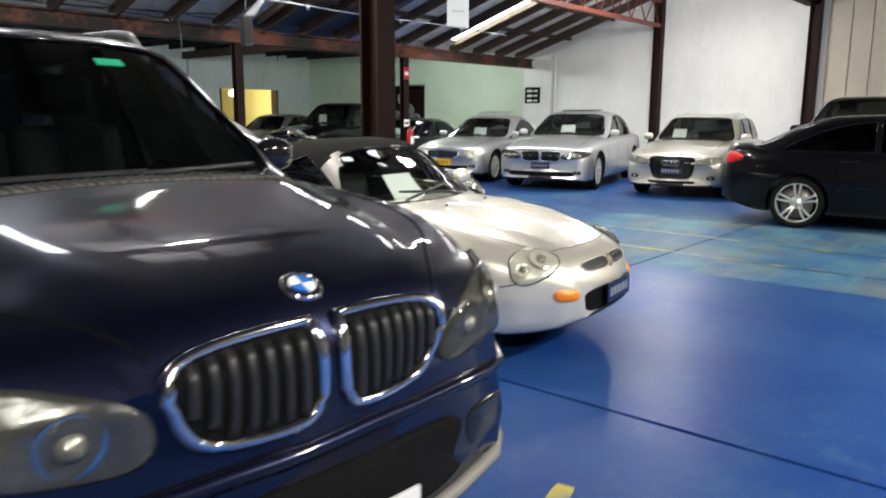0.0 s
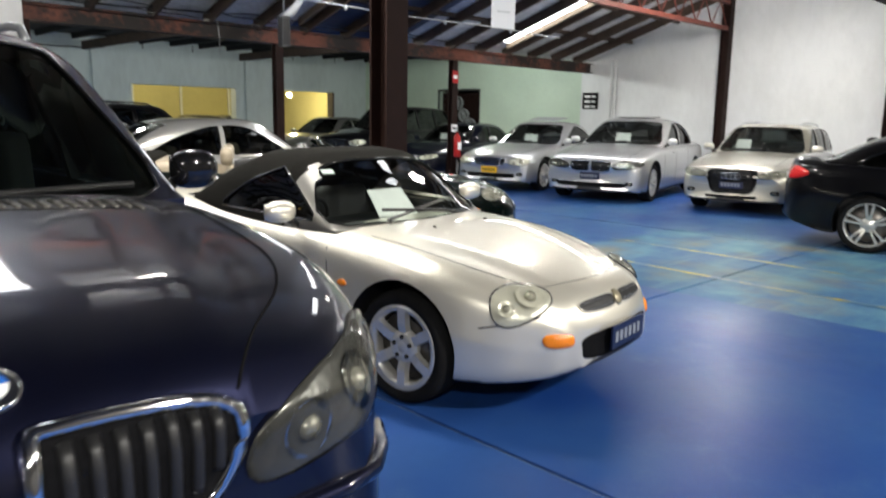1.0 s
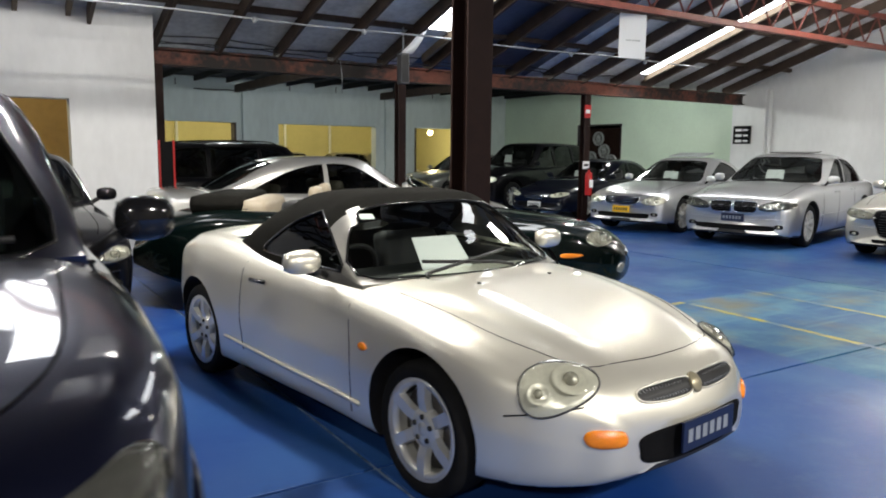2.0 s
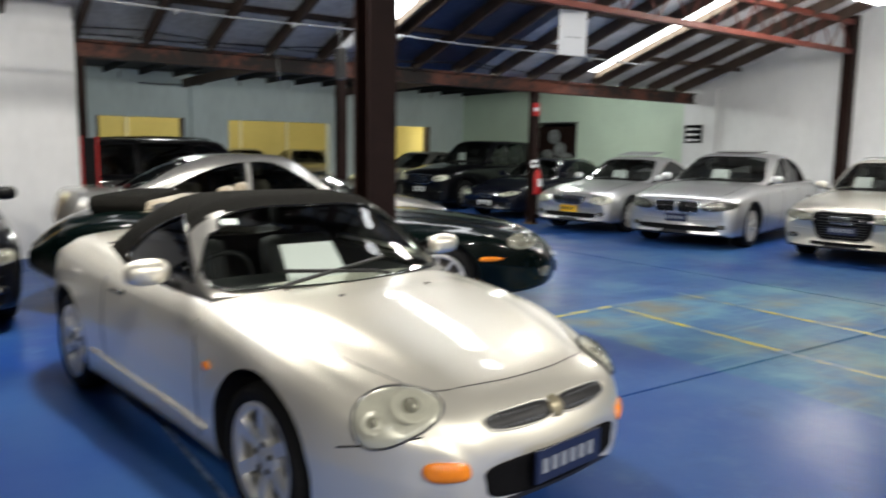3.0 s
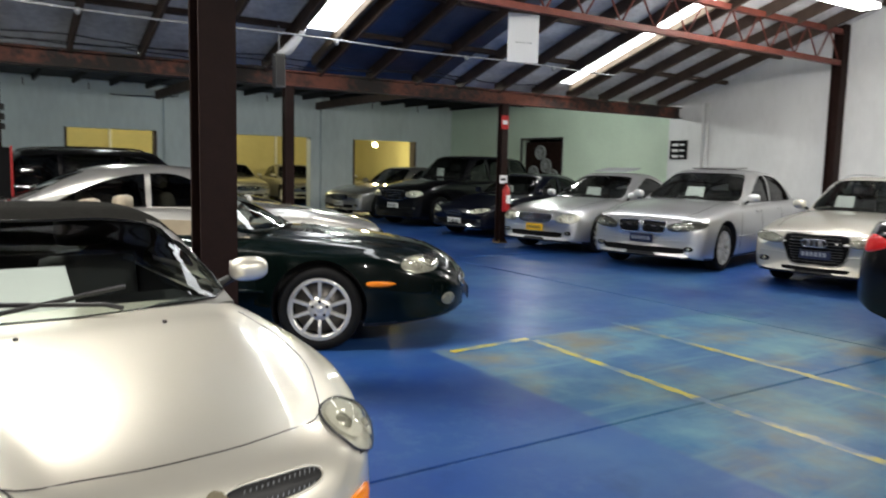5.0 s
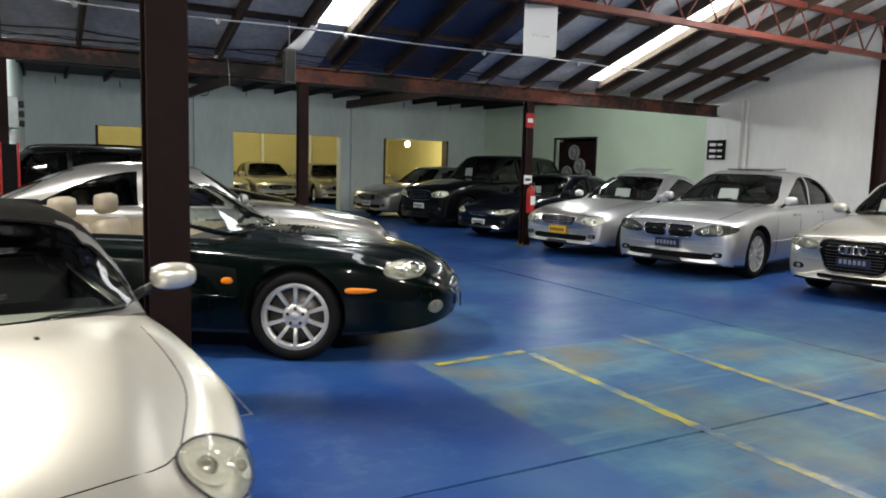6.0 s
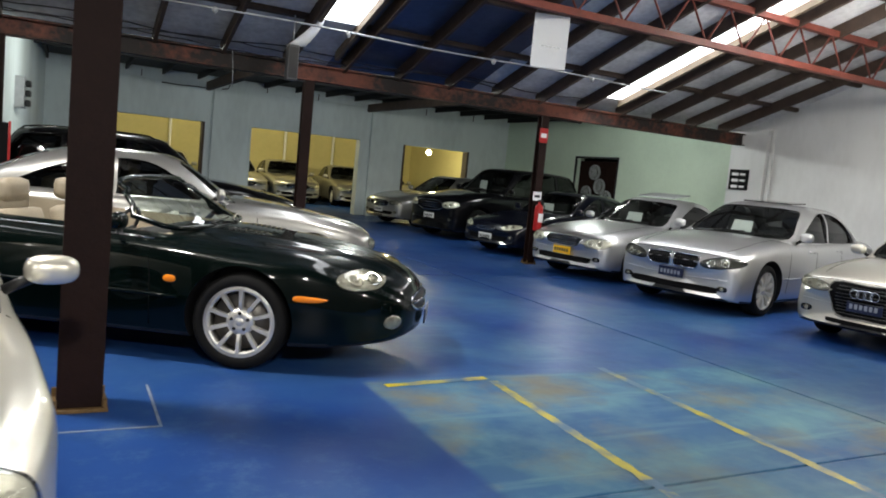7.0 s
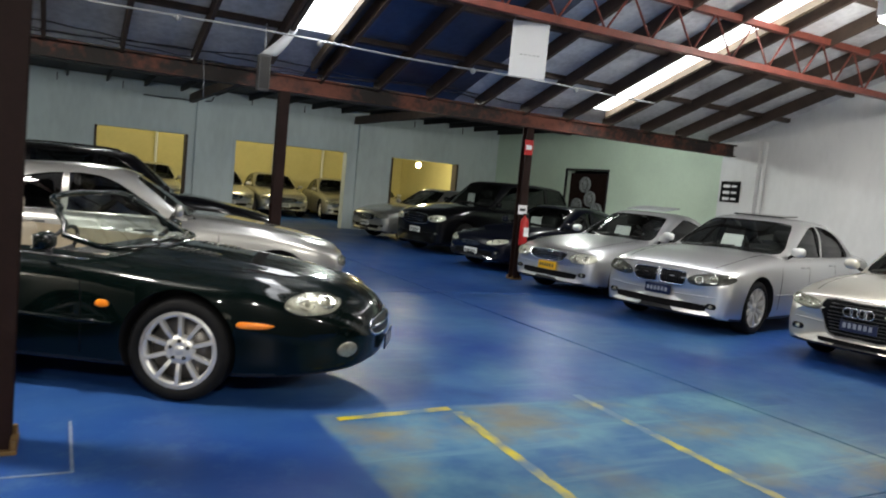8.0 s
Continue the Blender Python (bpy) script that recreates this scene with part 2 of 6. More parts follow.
def tube(bm, pts, r, sides=6, closed=False, mat=0):
    """A round bar along a line of points."""
    pts = [Vector(p) for p in pts]
    n, rings = len(pts), []
    for i, p in enumerate(pts):
        a, b = (pts[(i - 1) % n], pts[(i + 1) % n]) if closed else (pts[max(i - 1, 0)], pts[min(i + 1, n - 1)])
        way = (b - a).normalized() if (b - a).length > 1e-9 else Vector((1, 0, 0))
        up = Vector((0, 0, 1)) if abs(way.z) < 0.95 else Vector((1, 0, 0))
        u = way.cross(up).normalized()
        v = u.cross(way)
        rings.append([bm.verts.new(p + r * (math.cos(k) * u + math.sin(k) * v)) for k in (2 * math.pi * j / sides for j in range(sides))])
    for i in range(n if closed else n - 1):
        a, b = rings[i], rings[(i + 1) % n]
        for j in range(sides):
            f = bm.faces.new((a[j], a[(j + 1) % sides], b[(j + 1) % sides], b[j]))
            f.smooth, f.material_index = True, mat
    if not closed:
        bm.faces.new(rings[0][::-1]).material_index = mat
        bm.faces.new(rings[-1]).material_index = mat
    return rings


def lathe(bm, profile, m=None, seg=32, mat=0, smooth=True):
    """Turns a profile of (radius, height) round the y axis."""
    rings = []
    for r, h in profile:
        rings.append([bm.verts.new((r * math.cos(a), h, r * math.sin(a))) for a in (2 * math.pi * k / seg for k in range(seg))])
    for a, b in zip(rings, rings[1:]):
        for k in range(seg):
            f = bm.faces.new((a[k], a[(k + 1) % seg], b[(k + 1) % seg], b[k]))
            f.smooth, f.material_index = smooth, mat
    if m is not None:
        bmesh.ops.transform(bm, matrix=m, verts=[v for ring in rings for v in ring])
    return rings


# ---------------------------------------------------------------- the hall
XW, XG, YWIN, YBEAM, YTRUSS, YHEAD = 18.71, 19.0, 21.9, 11.87, 8.2, 4.85
ROOF_LOW, PITCH = 2.98, 0.324


def roof_z(y):
    return ROOF_LOW + PITCH * (YBEAM - y)


XJ = [-9.5, -2.62, 4.25, 11.12, 18.0, 20.8]
YJ = [-7.0, -3.56, 3.32, 10.2, 17.08, 23.96, 32.0]
sub = mesh_object("floor", boxes(((-9.8, -7, -0.2), (20.8, 32, -0.012))), M_JOINT)
tagged(sub, "glossy blue painted concrete floor, worn in patches", "floor", kind="structure")
for xa, xb in zip(XJ, XJ[1:]):
    for ya, yb in zip(YJ, YJ[1:]):
        g = 0.012
        part("slab", boxes(((xa + g, ya + g, -0.06), (xb - g, yb - g, 0.0)), bevel=0.003), M_FLOOR, sub)

# painted bay lines, worn through in places
for a, b, paintwork in (((8.56, 3.4), (8.66, 4.95), M_YELLOW), ((8.66, 4.95), (8.68, 5.14), M_YELLOWFAINT), ((7.83, 5.15), (8.66, 5.22), M_YELLOW), ((9.73, 3.05), (9.79, 4.45), M_YELLOW), ((9.79, 4.45), (9.83, 5.35), M_YELLOWFAINT), ((8.5, 1.6), (8.56, 3.4), M_YELLOWFAINT), ((9.66, 1.5), (9.73, 3.05), M_YELLOWFAINT), ((8.5, -1.5), (8.5, 1.5), M_YELLOWFAINT), ((3.28, 1.5), (3.46, 1.535), M_YELLOW)):
    a, b = Vector((*a, 0)), Vector((*b, 0))
    side = (b - a).cross(Vector((0, 0, 1))).normalized() * 0.036
    bm = bmesh.new()
    n = 60
    rows = []
    for k in range(n + 1):
        p = a.lerp(b, k / n)
        j = [1 + 0.45 * noise.noise((p.x * 9, p.y * 9, s)) for s in (1.0, 7.0)]
        rows.append([bm.verts.new(p + side * j[0] + Vector((0, 0, 0.003))), bm.verts.new(p - side * j[1] + Vector((0, 0, 0.003)))])
    for r, s in zip(rows, rows[1:]):
        bm.faces.new((r[0], s[0], s[1], r[1]))
    line = mesh_object("floor_line", bm, paintwork)
    tagged(line, "worn yellow parking line painted on the blue floor", "floor marking", "floor lines", "structure")

# faint score round the column base
bm = boxes(((6.335, 4.66, 0.0), (6.35, 5.4, 0.003)), ((5.3, 4.655, 0.0), (6.35, 4.67, 0.003)))
tagged(mesh_object("floor_patch_edge", bm, material("pale_scuff", (0.25, 0.3, 0.4), 0.5, grain=0.6, scale=12)), "pale scored edge of a floor patch round a column", "floor marking", kind="structure")


def wall(name, span_list, mat, label):
    ob = mesh_object(name, boxes(*span_list), mat)
    return tagged(ob, label, "wall", kind="structure")


wall("wall_white", [((XW, 4.5, 0), (XW + 0.3, 12.15, 5.3))], M_WHITE, "white painted masonry wall behind the row of parked cars")
wall("wall_white_pilaster", [((XW - 0.16, 11.22, 0), (XW - 0.002, 12.12, 3.0))], M_WHITE, "white painted pilaster at the end of the beam")
wall("wall_green", [((XG, 12.15, 0), (XG + 0.3, 16.25, 3.6)), ((XG, 18.05, 0), (XG + 0.3, 22.3, 3.6)), ((XG, 16.25, 2.33), (XG + 0.3, 18.05, 3.6))], M_GREEN, "pale green painted wall with a dark doorway")
op = [(7.03, 9.23), (10.52, 13.81), (15.28, 17.54)]
spans, x = [], 5.1
for a, b in op:
    spans.append(((x, YWIN, 0), (a, YWIN + 0.3, 3.6)))
    spans.append(((a, YWIN, 2.27), (b, YWIN + 0.3, 3.6)))
    x = b
spans.append(((x, YWIN, 0), (XG, YWIN + 0.3, 3.6)))
wall("wall_openings", spans, M_GREY, "grey-blue rendered wall with three wide openings into the back room")
for xa, xb in ((9.45, 10.2), (14.1, 14.95)):
    wall("wall_pier", [((xa, YWIN - 0.12, 0), (xb, YWIN - 0.002, 3.3))], M_GREY, "grey-blue rendered pier between the openings")
for k, (a, b) in enumerate(op):
    bm = boxes(((a - 0.04, YWIN - 0.02, 0), (a + 0.02, YWIN + 0.31, 2.27)), ((b - 0.02, YWIN - 0.02, 0), (b + 0.04, YWIN + 0.31, 2.27)), bevel=0.004)
    tagged(mesh_object("door_jamb", bm, M_RAFTER if k != 1 else M_GREY), "dark timber jambs of a wide wall opening" if k != 1 else "grey painted jambs of a wide wall opening", "jamb", kind="structure")
# horizontal ledge line near the top of that wall
tagged(mesh_object("trim", boxes(((5.3, YWIN - 0.03, 3.24), (XG, YWIN - 0.002, 3.5)), bevel=0.006), M_GREY), "grey ledge along the wall top", "trim", kind="structure")
# left side: white cross wall with an opening, and a wall running back from its end
wall("wall_cross", [((3.86, 11.25, 0), (4.93, 11.55, 4.2)), ((-9.5, 11.25, 0), (1.6, 11.55, 4.2)), ((1.6, 11.25, 2.11), (3.86, 11.55, 4.2))], M_WHITE, "white painted cross wall with a wide opening")
w = wall("wall_side", [((-0.3, 0, 0), (0, 10.4, 3.6))], M_GREY, "pale side wall running back to the openings")
w.matrix_world = pose(5.0, 11.6, 0, 0, 0, -2.2)
# unseen closing wall, coloured dark to cut reflections in the cars
wall("wall_behind", [((-9.5, -7, 0), (19.4, -6.7, 5.5))], M_DARKWALL, "unseen wall closing the hall behind the walk, darkened to cut car reflections")
# unseen side wall closing the hall; its grey is toned down to dim bounce
wall("wall_west", [((-9.8, -7, 0), (-9.5, 32, 5.5))], M_DIMWALL, "unseen grey side wall closing the hall, toned down to dim bounced light")
wall("wall_back_room", [((-9.5, 29.5, 0), (19.4, 29.8, 3.8))], M_TAN, "ochre painted wall of the back room")
wall("wall_back_side", [((XG, 22.3, 0), (XG + 0.3, 29.5, 3.8))], M_TAN, "ochre painted side wall of the back room")
wall("wall_tan_room", [((0.0, 15.5, 0), (4.6, 15.7, 3.6))], material("tan_wall_paint", (0.55, 0.36, 0.16), 0.6, grain=0.15), "tan painted wall seen through the side opening")
# ribbed beige sheet past the header column
ribbed = mesh_object("wall_ribbed", boxes(((XW + 0.06, -6.7, 0), (XW + 0.3, 4.5, 5.3))), M_BEIGE)
tagged(ribbed, "beige ribbed sheet wall", "wall", kind="structure")
for k in range(27):
    y = 4.45 - 0.4 * k
    part("panel", boxes(((XW + 0.02, y - 0.385, 0), (XW + 0.058, y, 5.2)), bevel=0.012), M_BEIGE, ribbed)

# steel: columns, beam, header, truss
def h_column(x, y, top, size, mat, label, plate=True, turn=0):
    col = thing("column", label, "column", pose(x, y, 0, 0, 0, turn), "steel columns")
    s = size / 2
    bm = boxes(((-s, -s, 0), (s, -s + 0.022, top)), ((-s, s - 0.022, 0), (s, s, top)), ((-0.012, -s + 0.022, 0), (0.012, s - 0.022, top)), bevel=0.003)
    part("shaft", bm, M_STEEL, col)
    if plate:
        p = s + 0.03
        bm = boxes(((-p, -p, 0), (p, p, 0.022)), bevel=0.004)
        base = part("base_plate", bm, M_BASE, col, "rusty steel base plate")
        for dx in (-1, 1):
            for dy in (-1, 1):
                b2 = bmesh.new()
                lathe(b2, [(0.0, 0.05), (0.014, 0.05), (0.014, 0.0)], Matrix.Translation((dx * (p - 0.02), dy * (p - 0.02), 0.02)) @ pose(0, 0, 0, 90), 6, smooth=False)
                part("bolt", b2, M_BASE, base)
    return col


h_column(5.96, 5.08, 5.0, 0.225, M_STEEL, "dark brown steel column bolted to the floor", turn=0)
h_column(9.12, YBEAM, 2.68, 0.15, M_STEEL, "brown steel post under the long beam")
h_column(13.48, YBEAM, 2.68, 0.15, M_STEEL, "brown steel post with a sign and extinguisher")
h_column(5.06, YBEAM - 0.1, 2.68, 0.15, M_STEEL, "brown steel post beside the white cross wall")
h_column(XW - 0.14, 8.22, 4.25, 0.2, M_STEEL, "dark red steel column against the white wall")
h_column(XW - 0.14, 4.72, 5.2, 0.22, M_STEEL, "dark brown steel column at the header beam")
bm = boxes(((3.0, YBEAM - 0.09, 2.68), (XW + 0.25, YBEAM + 0.09, 2.7)), ((3.0, YBEAM - 0.09, 2.9), (XW + 0.25, YBEAM + 0.09, 2.925)), ((3.0, YBEAM - 0.012, 2.7), (XW + 0.25, YBEAM + 0.012, 2.9)), bevel=0.003)
tagged(mesh_object("beam", bm, M_BEAM), "long rusty red steel beam under the roof edge", "beam", kind="structure")
bm = boxes(((-9.5, YHEAD - 0.12, 3.74), (XW, YHEAD + 0.12, 4.14)), bevel=0.01)
tagged(mesh_object("header_beam", bm, M_STEEL), "dark brown header beam over the aisle", "beam", kind="structure")

truss = thing("roof_truss", "red oxide steel lattice girder below the roof", "roof truss", pose(0, YTRUSS, 0), kind="structure")
for z in (3.55, 4.12):
    part("chord", boxes(((1.0, -0.05, z - 0.045), (XW - 0.04, 0.05, z + 0.045)), bevel=0.004), M_TRUSS, truss)
x, up = 1.2, True
while x < XW - 0.4:
    lace = bmesh.new()
    tube(lace, [(x, 0, 3.57 if up else 4.1), (x + 0.36, 0, 4.1 if up else 3.57)], 0.016, 5)
    part("lacing_bar", lace, M_TRUSS, truss)
    x, up = x + 0.36, not up

# roof: sarking between rafters, skylight strips, the low bay behind the beam
SKY = [(3.3, 3.9), (8.85, 9.46), (14.4, 14.98)]
cells = sorted({-9.5, 19.3, *(v for s in SKY for v in s)})
bm_a, bm_b = bmesh.new(), bmesh.new()


def slope_slab(bm, xa, xb, ya, yb, lift, thick):
    v = [bm.verts.new((x, y, roof_z(y) + lift + dz)) for dz in (0, thick) for x, y in ((xa, ya), (xb, ya), (xb, yb), (xa, yb))]
    for q in ((0, 1, 2, 3), (7, 6, 5, 4), (0, 4, 5, 1), (1, 5, 6, 2), (2, 6, 7, 3), (3, 7, 4, 0)):
        bm.faces.new([v[k] for k in q])


for xa, xb in zip(cells, cells[1:]):
    if (xa, xb) in SKY:
        continue
    blue = 9.4 < xa < 9.5
    edge = 12.1 if blue else xb
    if blue:
        slope_slab(bm_b, xa, edge, YHEAD, YBEAM + 0.3, 0.1, 0.02)
    slope_slab(bm_a, edge if blue else xa, xb, YHEAD, YBEAM + 0.3, 0.1, 0.02)
roof = mesh_object("ceiling", bm_a, M_FOIL)
tagged(roof, "sloping roof lined with crinkled silver foil", "ceiling", kind="structure")
tagged(mesh_object("ceiling_blue", bm_b, M_FOILB), "roof bay lined with blue foil", "ceiling", kind="structure")
for n, (xa, xb) in enumerate(SKY):
    y0 = (9.6, 10.8, 11.62)[n]
    ys = [y0] + [y for y in (10.0, 8.4, 6.6) if y < y0 - 0.1] + ([YHEAD] if n else [])
    for yb, ya in zip(ys, ys[1:]):
        bm = bmesh.new()
        slope_slab(bm, xa + 0.02, xb - 0.02, ya + 0.02, yb - 0.02, 0.09, 0.01)
        tagged(mesh_object("skylight", bm, M_SKY), "bright translucent fibreglass skylight strip in the roof", "skylight", "skylights", "structure")
    for ya, yb in ((y0, YBEAM + 0.3),) if n else ((y0, YBEAM + 0.3), (YHEAD, ys[-1])):
        bm = bmesh.new()
        slope_slab(bm, xa, xb, ya, yb, 0.1, 0.02)
        tagged(mesh_object("ceiling_infill", bm, M_FOIL), "foil lining below the skylight", "ceiling", kind="structure")
rafters = thing("roof_rafters", "dark timber rafters and battens under the roof", "rafters", kind="structure")


def rafter(name, mat, *span):
    bm = bmesh.new()
    slope_slab(bm, *span)
    part(name, bm, mat, rafters)


x = -9.2
while x < 19.0:
    if any(s[0] - 0.06 < x < s[1] + 0.06 for s in SKY):
        x += 0.46
        continue
    rafter("rafter", M_RAFTER, x - 0.025, x + 0.025, YHEAD, YBEAM + 0.1, -0.11, 0.205)
    x += 0.92
for s in SKY:
    for v in s:
        rafter("trimmer", M_RAFTER_PALE, v - 0.03, v + 0.03, YHEAD, YBEAM - 0.2, -0.03, 0.125)
for y in (10.75, 9.5, 7.4, 6.0):
    for xa, xb in zip([-9.4] + [s[1] + 0.03 for s in SKY], [s[0] - 0.03 for s in SKY] + [19.2]):
        rafter("batten", M_RAFTER, xa, xb, y - 0.03, y + 0.03, 0.03, 0.066)
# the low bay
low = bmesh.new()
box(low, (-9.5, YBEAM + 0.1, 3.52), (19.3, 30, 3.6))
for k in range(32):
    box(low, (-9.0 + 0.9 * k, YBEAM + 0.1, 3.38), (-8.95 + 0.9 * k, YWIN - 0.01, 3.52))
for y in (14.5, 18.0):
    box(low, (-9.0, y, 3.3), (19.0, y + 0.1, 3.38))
tagged(mesh_object("ceiling_low", low, M_NEARBLACK), "low dark timber-lined ceiling behind the beam", "ceiling", kind="structure")
for xa in (9.3, 14.0):
    bm = boxes(((xa - 0.06, YBEAM, 3.12), (xa + 0.06, YWIN - 0.01, 3.34)), bevel=0.01)
    tagged(mesh_object("ceiling_joist", bm, M_RAFTER), "dark timber cross beam of the low bay", "beam", kind="structure")
# the unseen roof over the walk: slab and rafters, coloured dark to deepen bonnet reflections
bm = boxes(((-9.8, -7, 5.3), (19.4, YHEAD, 5.4)))
for k in range(31):
    box(bm, (-9.4 + 0.92 * k, -6.7, 5.14), (-9.34 + 0.92 * k, YHEAD - 0.12, 5.3))
for y in (-3.6, 0.6):
    box(bm, (-9.5, y - 0.07, 4.96), (19.0, y + 0.07, 5.14))
tagged(mesh_object("ceiling_front", bm, M_FRONTROOF), "unseen roof over the aisle, coloured dark to deepen bonnet reflections", "ceiling", kind="structure")


# discharge lamps under the roof
def high_bay(x, y, z, power=HIGH_BAY, spill=0.5):
    lp = thing("high_bay_light", "white discharge lamp with a round reflector under the roof", "light", pose(x, y, z), "roof lamps")
    bm = bmesh.new()
    lathe(bm, [(0.05, 0.32), (0.09, 0.3), (0.1, 0.2), (0.12, 0.18), (0.23, 0.0), (0.22, 0.0), (0.11, 0.17), (0.001, 0.17)], pose(0, 0, 0, 90), 28)
    part("reflector", bm, M_CARD, lp)
    bm = bmesh.new()
    lathe(bm, [(0.001, 0.03), (0.17, 0.03)], pose(0, 0, 0, 90), 28)
    part("bulb_face", bm, M_BULB, lp)
    bm = bmesh.new()
    tube(bm, [(0, 0, 0.3), (0, 0, 0.75)], 0.01, 6)
    part("hanger", bm, M_PIPE, lp)
    d = bpy.data.lights.new("high_bay_lamp", "AREA")
    d.shape, d.size, d.energy, d.color = "DISK", 0.45, power, (1.0, 0.96, 0.88)
    o = new("high_bay_lamp", d)
    o.location = (x, y, z - 0.012)
    # an added point light below the reflector's rim, filling walls and rafters
    d = bpy.data.lights.new("high_bay_fill", "POINT")
    d.energy, d.color, d.shadow_soft_size = power * spill, (1.0, 0.96, 0.88), 0.3
    o = new("high_bay_fill", d)
    o.location = (x, y, z - 0.2)


M_BULB = glow("lit_lamp_face", (1.0, 0.97, 0.9), 30.0)
# the first lamp's large spill is added fill that brightens the roof foil
for x, y, z, k, spill in ((10.2, 5.7, 4.75, 0.2, 2.6), (4.9, 5.7, 4.75, 1.1, 0.5), (0.6, 5.4, 4.7, 0.65, 0.5), (-1.0, -3.5, 4.6, 1.9, 0.5), (5.5, -3.5, 4.6, 2.5, 0.5), (12.0, -3.5, 4.6, 2.2, 0.5)):
    high_bay(x, y, z, HIGH_BAY * k, spill)

# the white box light by the white wall
bl = thing("box_light", "long white box light hung under the roof by the wall", "light", pose(15.0, 6.2, 3.82))
part("housing", boxes(((-0.66, -0.16, 0.06), (0.66, 0.16, 0.28)), bevel=0.03), M_CARD, bl)
part("diffuser", boxes(((-0.64, -0.14, 0.0), (0.64, 0.14, 0.058)), bevel=0.02), M_TUBE, bl)
for x in (-0.5, 0.5):
    bm = bmesh.new()
    tube(bm, [(x, 0, 0.27), (x, 0, 1.0)], 0.008, 5)
    part("hanger", bm, M_PIPE, bl)
d = bpy.data.lights.new("box_lamp", "AREA")
d.shape, d.size, d.size_y, d.energy, d.color = "RECTANGLE", 1.25, 0.26, HIGH_BAY * 0.15, (1.0, 0.97, 0.9)
o = new("box_lamp", d)
o.location = (15.0, 6.2, 3.81)
# its diffuser glows to all sides, over the wall and under the beam
d = bpy.data.lights.new("box_glow", "POINT")
d.energy, d.color, d.shadow_soft_size = HIGH_BAY * 0.95, (1.0, 0.97, 0.9), 0.22
o = new("box_glow", d)
o.location = (15.0, 6.2, 3.62)


def batten(x, y, z, power):
    lp = thing("fluorescent_light", "white fluorescent batten under the low ceiling", "light", pose(x, y, z), "battens")
    part("housing", boxes(((-0.62, -0.05, 0.03), (0.62, 0.05, 0.1)), bevel=0.008), M_CARD, lp)
    bm = bmesh.new()
    tube(bm, [(-0.6, 0, 0.01), (0.6, 0, 0.01)], 0.016, 8)
    part("tube", bm, M_TUBE, lp)
    d = bpy.data.lights.new("batten_lamp", "POINT")
    d.energy, d.color, d.shadow_soft_size = power, (0.95, 1.0, 0.93), 0.14
    o = new("batten_lamp", d)
    o.location = (x, y, z - 0.18)


for x, k in ((6.8, 0.7), (11.4, 1.1), (16.2, 0.55)):
    batten(x, 14.2, 3.26, BATTEN * k)
# ---------------------------------------------------------------- cars
from mathutils.bvhtree import BVHTree


def paint(name, color, metal=0.55, rough=0.32, spec=0.5):
    mat = material(name, color, rough, metal=metal, coat=1.0)
    nodes, links = mat.node_tree.nodes, mat.node_tree.links
    b = nodes["Principled BSDF"]
    b.inputs["Specular IOR Level"].default_value = spec
    co = nodes.new("ShaderNodeTexCoord")
    n = nodes.new("ShaderNodeTexNoise")
    n.inputs["Scale"].default_value, n.inputs["Detail"].default_value = 900, 2
    links.new(co.outputs["Object"], n.inputs["Vector"])
    bn = nodes.new("ShaderNodeBump")
    bn.inputs["Strength"].default_value, bn.inputs["Distance"].default_value = 0.06, 0.001
    links.new(n.outputs[0], bn.inputs["Height"])
    links.new(bn.outputs[0], b.inputs["Normal"])
    dust = nodes.new("ShaderNodeTexNoise")
    dust.inputs["Scale"].default_value, dust.inputs["Detail"].default_value = 2.5, 7
    links.new(co.outputs["Object"], dust.inputs["Vector"])
    r = nodes.new("ShaderNodeMapRange")
    r.inputs["From Min"].default_value, r.inputs["From Max"].default_value = 0.4, 0.7
    r.inputs["To Min"].default_value, r.inputs["To Max"].default_value = 0.02, 0.07
    links.new(dust.outputs[0], r.inputs["Value"])
    links.new(r.outputs[0], b.inputs["Coat Roughness"])
    return mat


P_NAVY = paint("dark_navy_car_paint", (0.0095, 0.011, 0.03), 0.85, 0.33, 0.3)
P_CHAMP = paint("pale_silver_car_paint", (0.86, 0.825, 0.72), 0.7, 0.37)
P_GREEN = paint("dark_green_car_paint", (0.001, 0.0035, 0.003), 0.0, 0.3, 0.05)
P_SILVER = paint("silver_car_paint", (0.66, 0.665, 0.665), 0.85, 0.33)
P_WARM = paint("champagne_car_paint", (0.58, 0.56, 0.49), 0.78, 0.33)
P_BLACK = paint("black_car_paint", (0.003, 0.003, 0.004), 0.0, 0.3, 0.1)
P_BLUEBLACK = paint("blue_black_car_paint", (0.004, 0.005, 0.012), 0.1, 0.3, 0.15)
P_GREY = paint("grey_silver_car_paint", (0.4, 0.395, 0.375), 0.75, 0.33)
for _p in (P_GREEN, P_BLACK, P_BLUEBLACK):
    _p.node_tree.nodes["Principled BSDF"].inputs["Coat IOR"].default_value = 1.32
M_VOID = material("black_mesh", (0.006, 0.006, 0.007), 0.9, grain=0.4, scale=60, bump=0.3, bump_scale=200)
M_VOID.node_tree.nodes["Principled BSDF"].inputs["Specular IOR Level"].default_value = 0.1
M_TYRE = material("tyre_rubber", (0.01, 0.01, 0.0105), 0.8, grain=0.3, scale=20, bump=0.2, bump_scale=150)
M_TYRE.node_tree.nodes["Principled BSDF"].inputs["Specular IOR Level"].default_value = 0.15
M_ALLOY = material("alloy_wheel", (0.74, 0.73, 0.69), 0.3, metal=0.6, grain=0.12, scale=8)
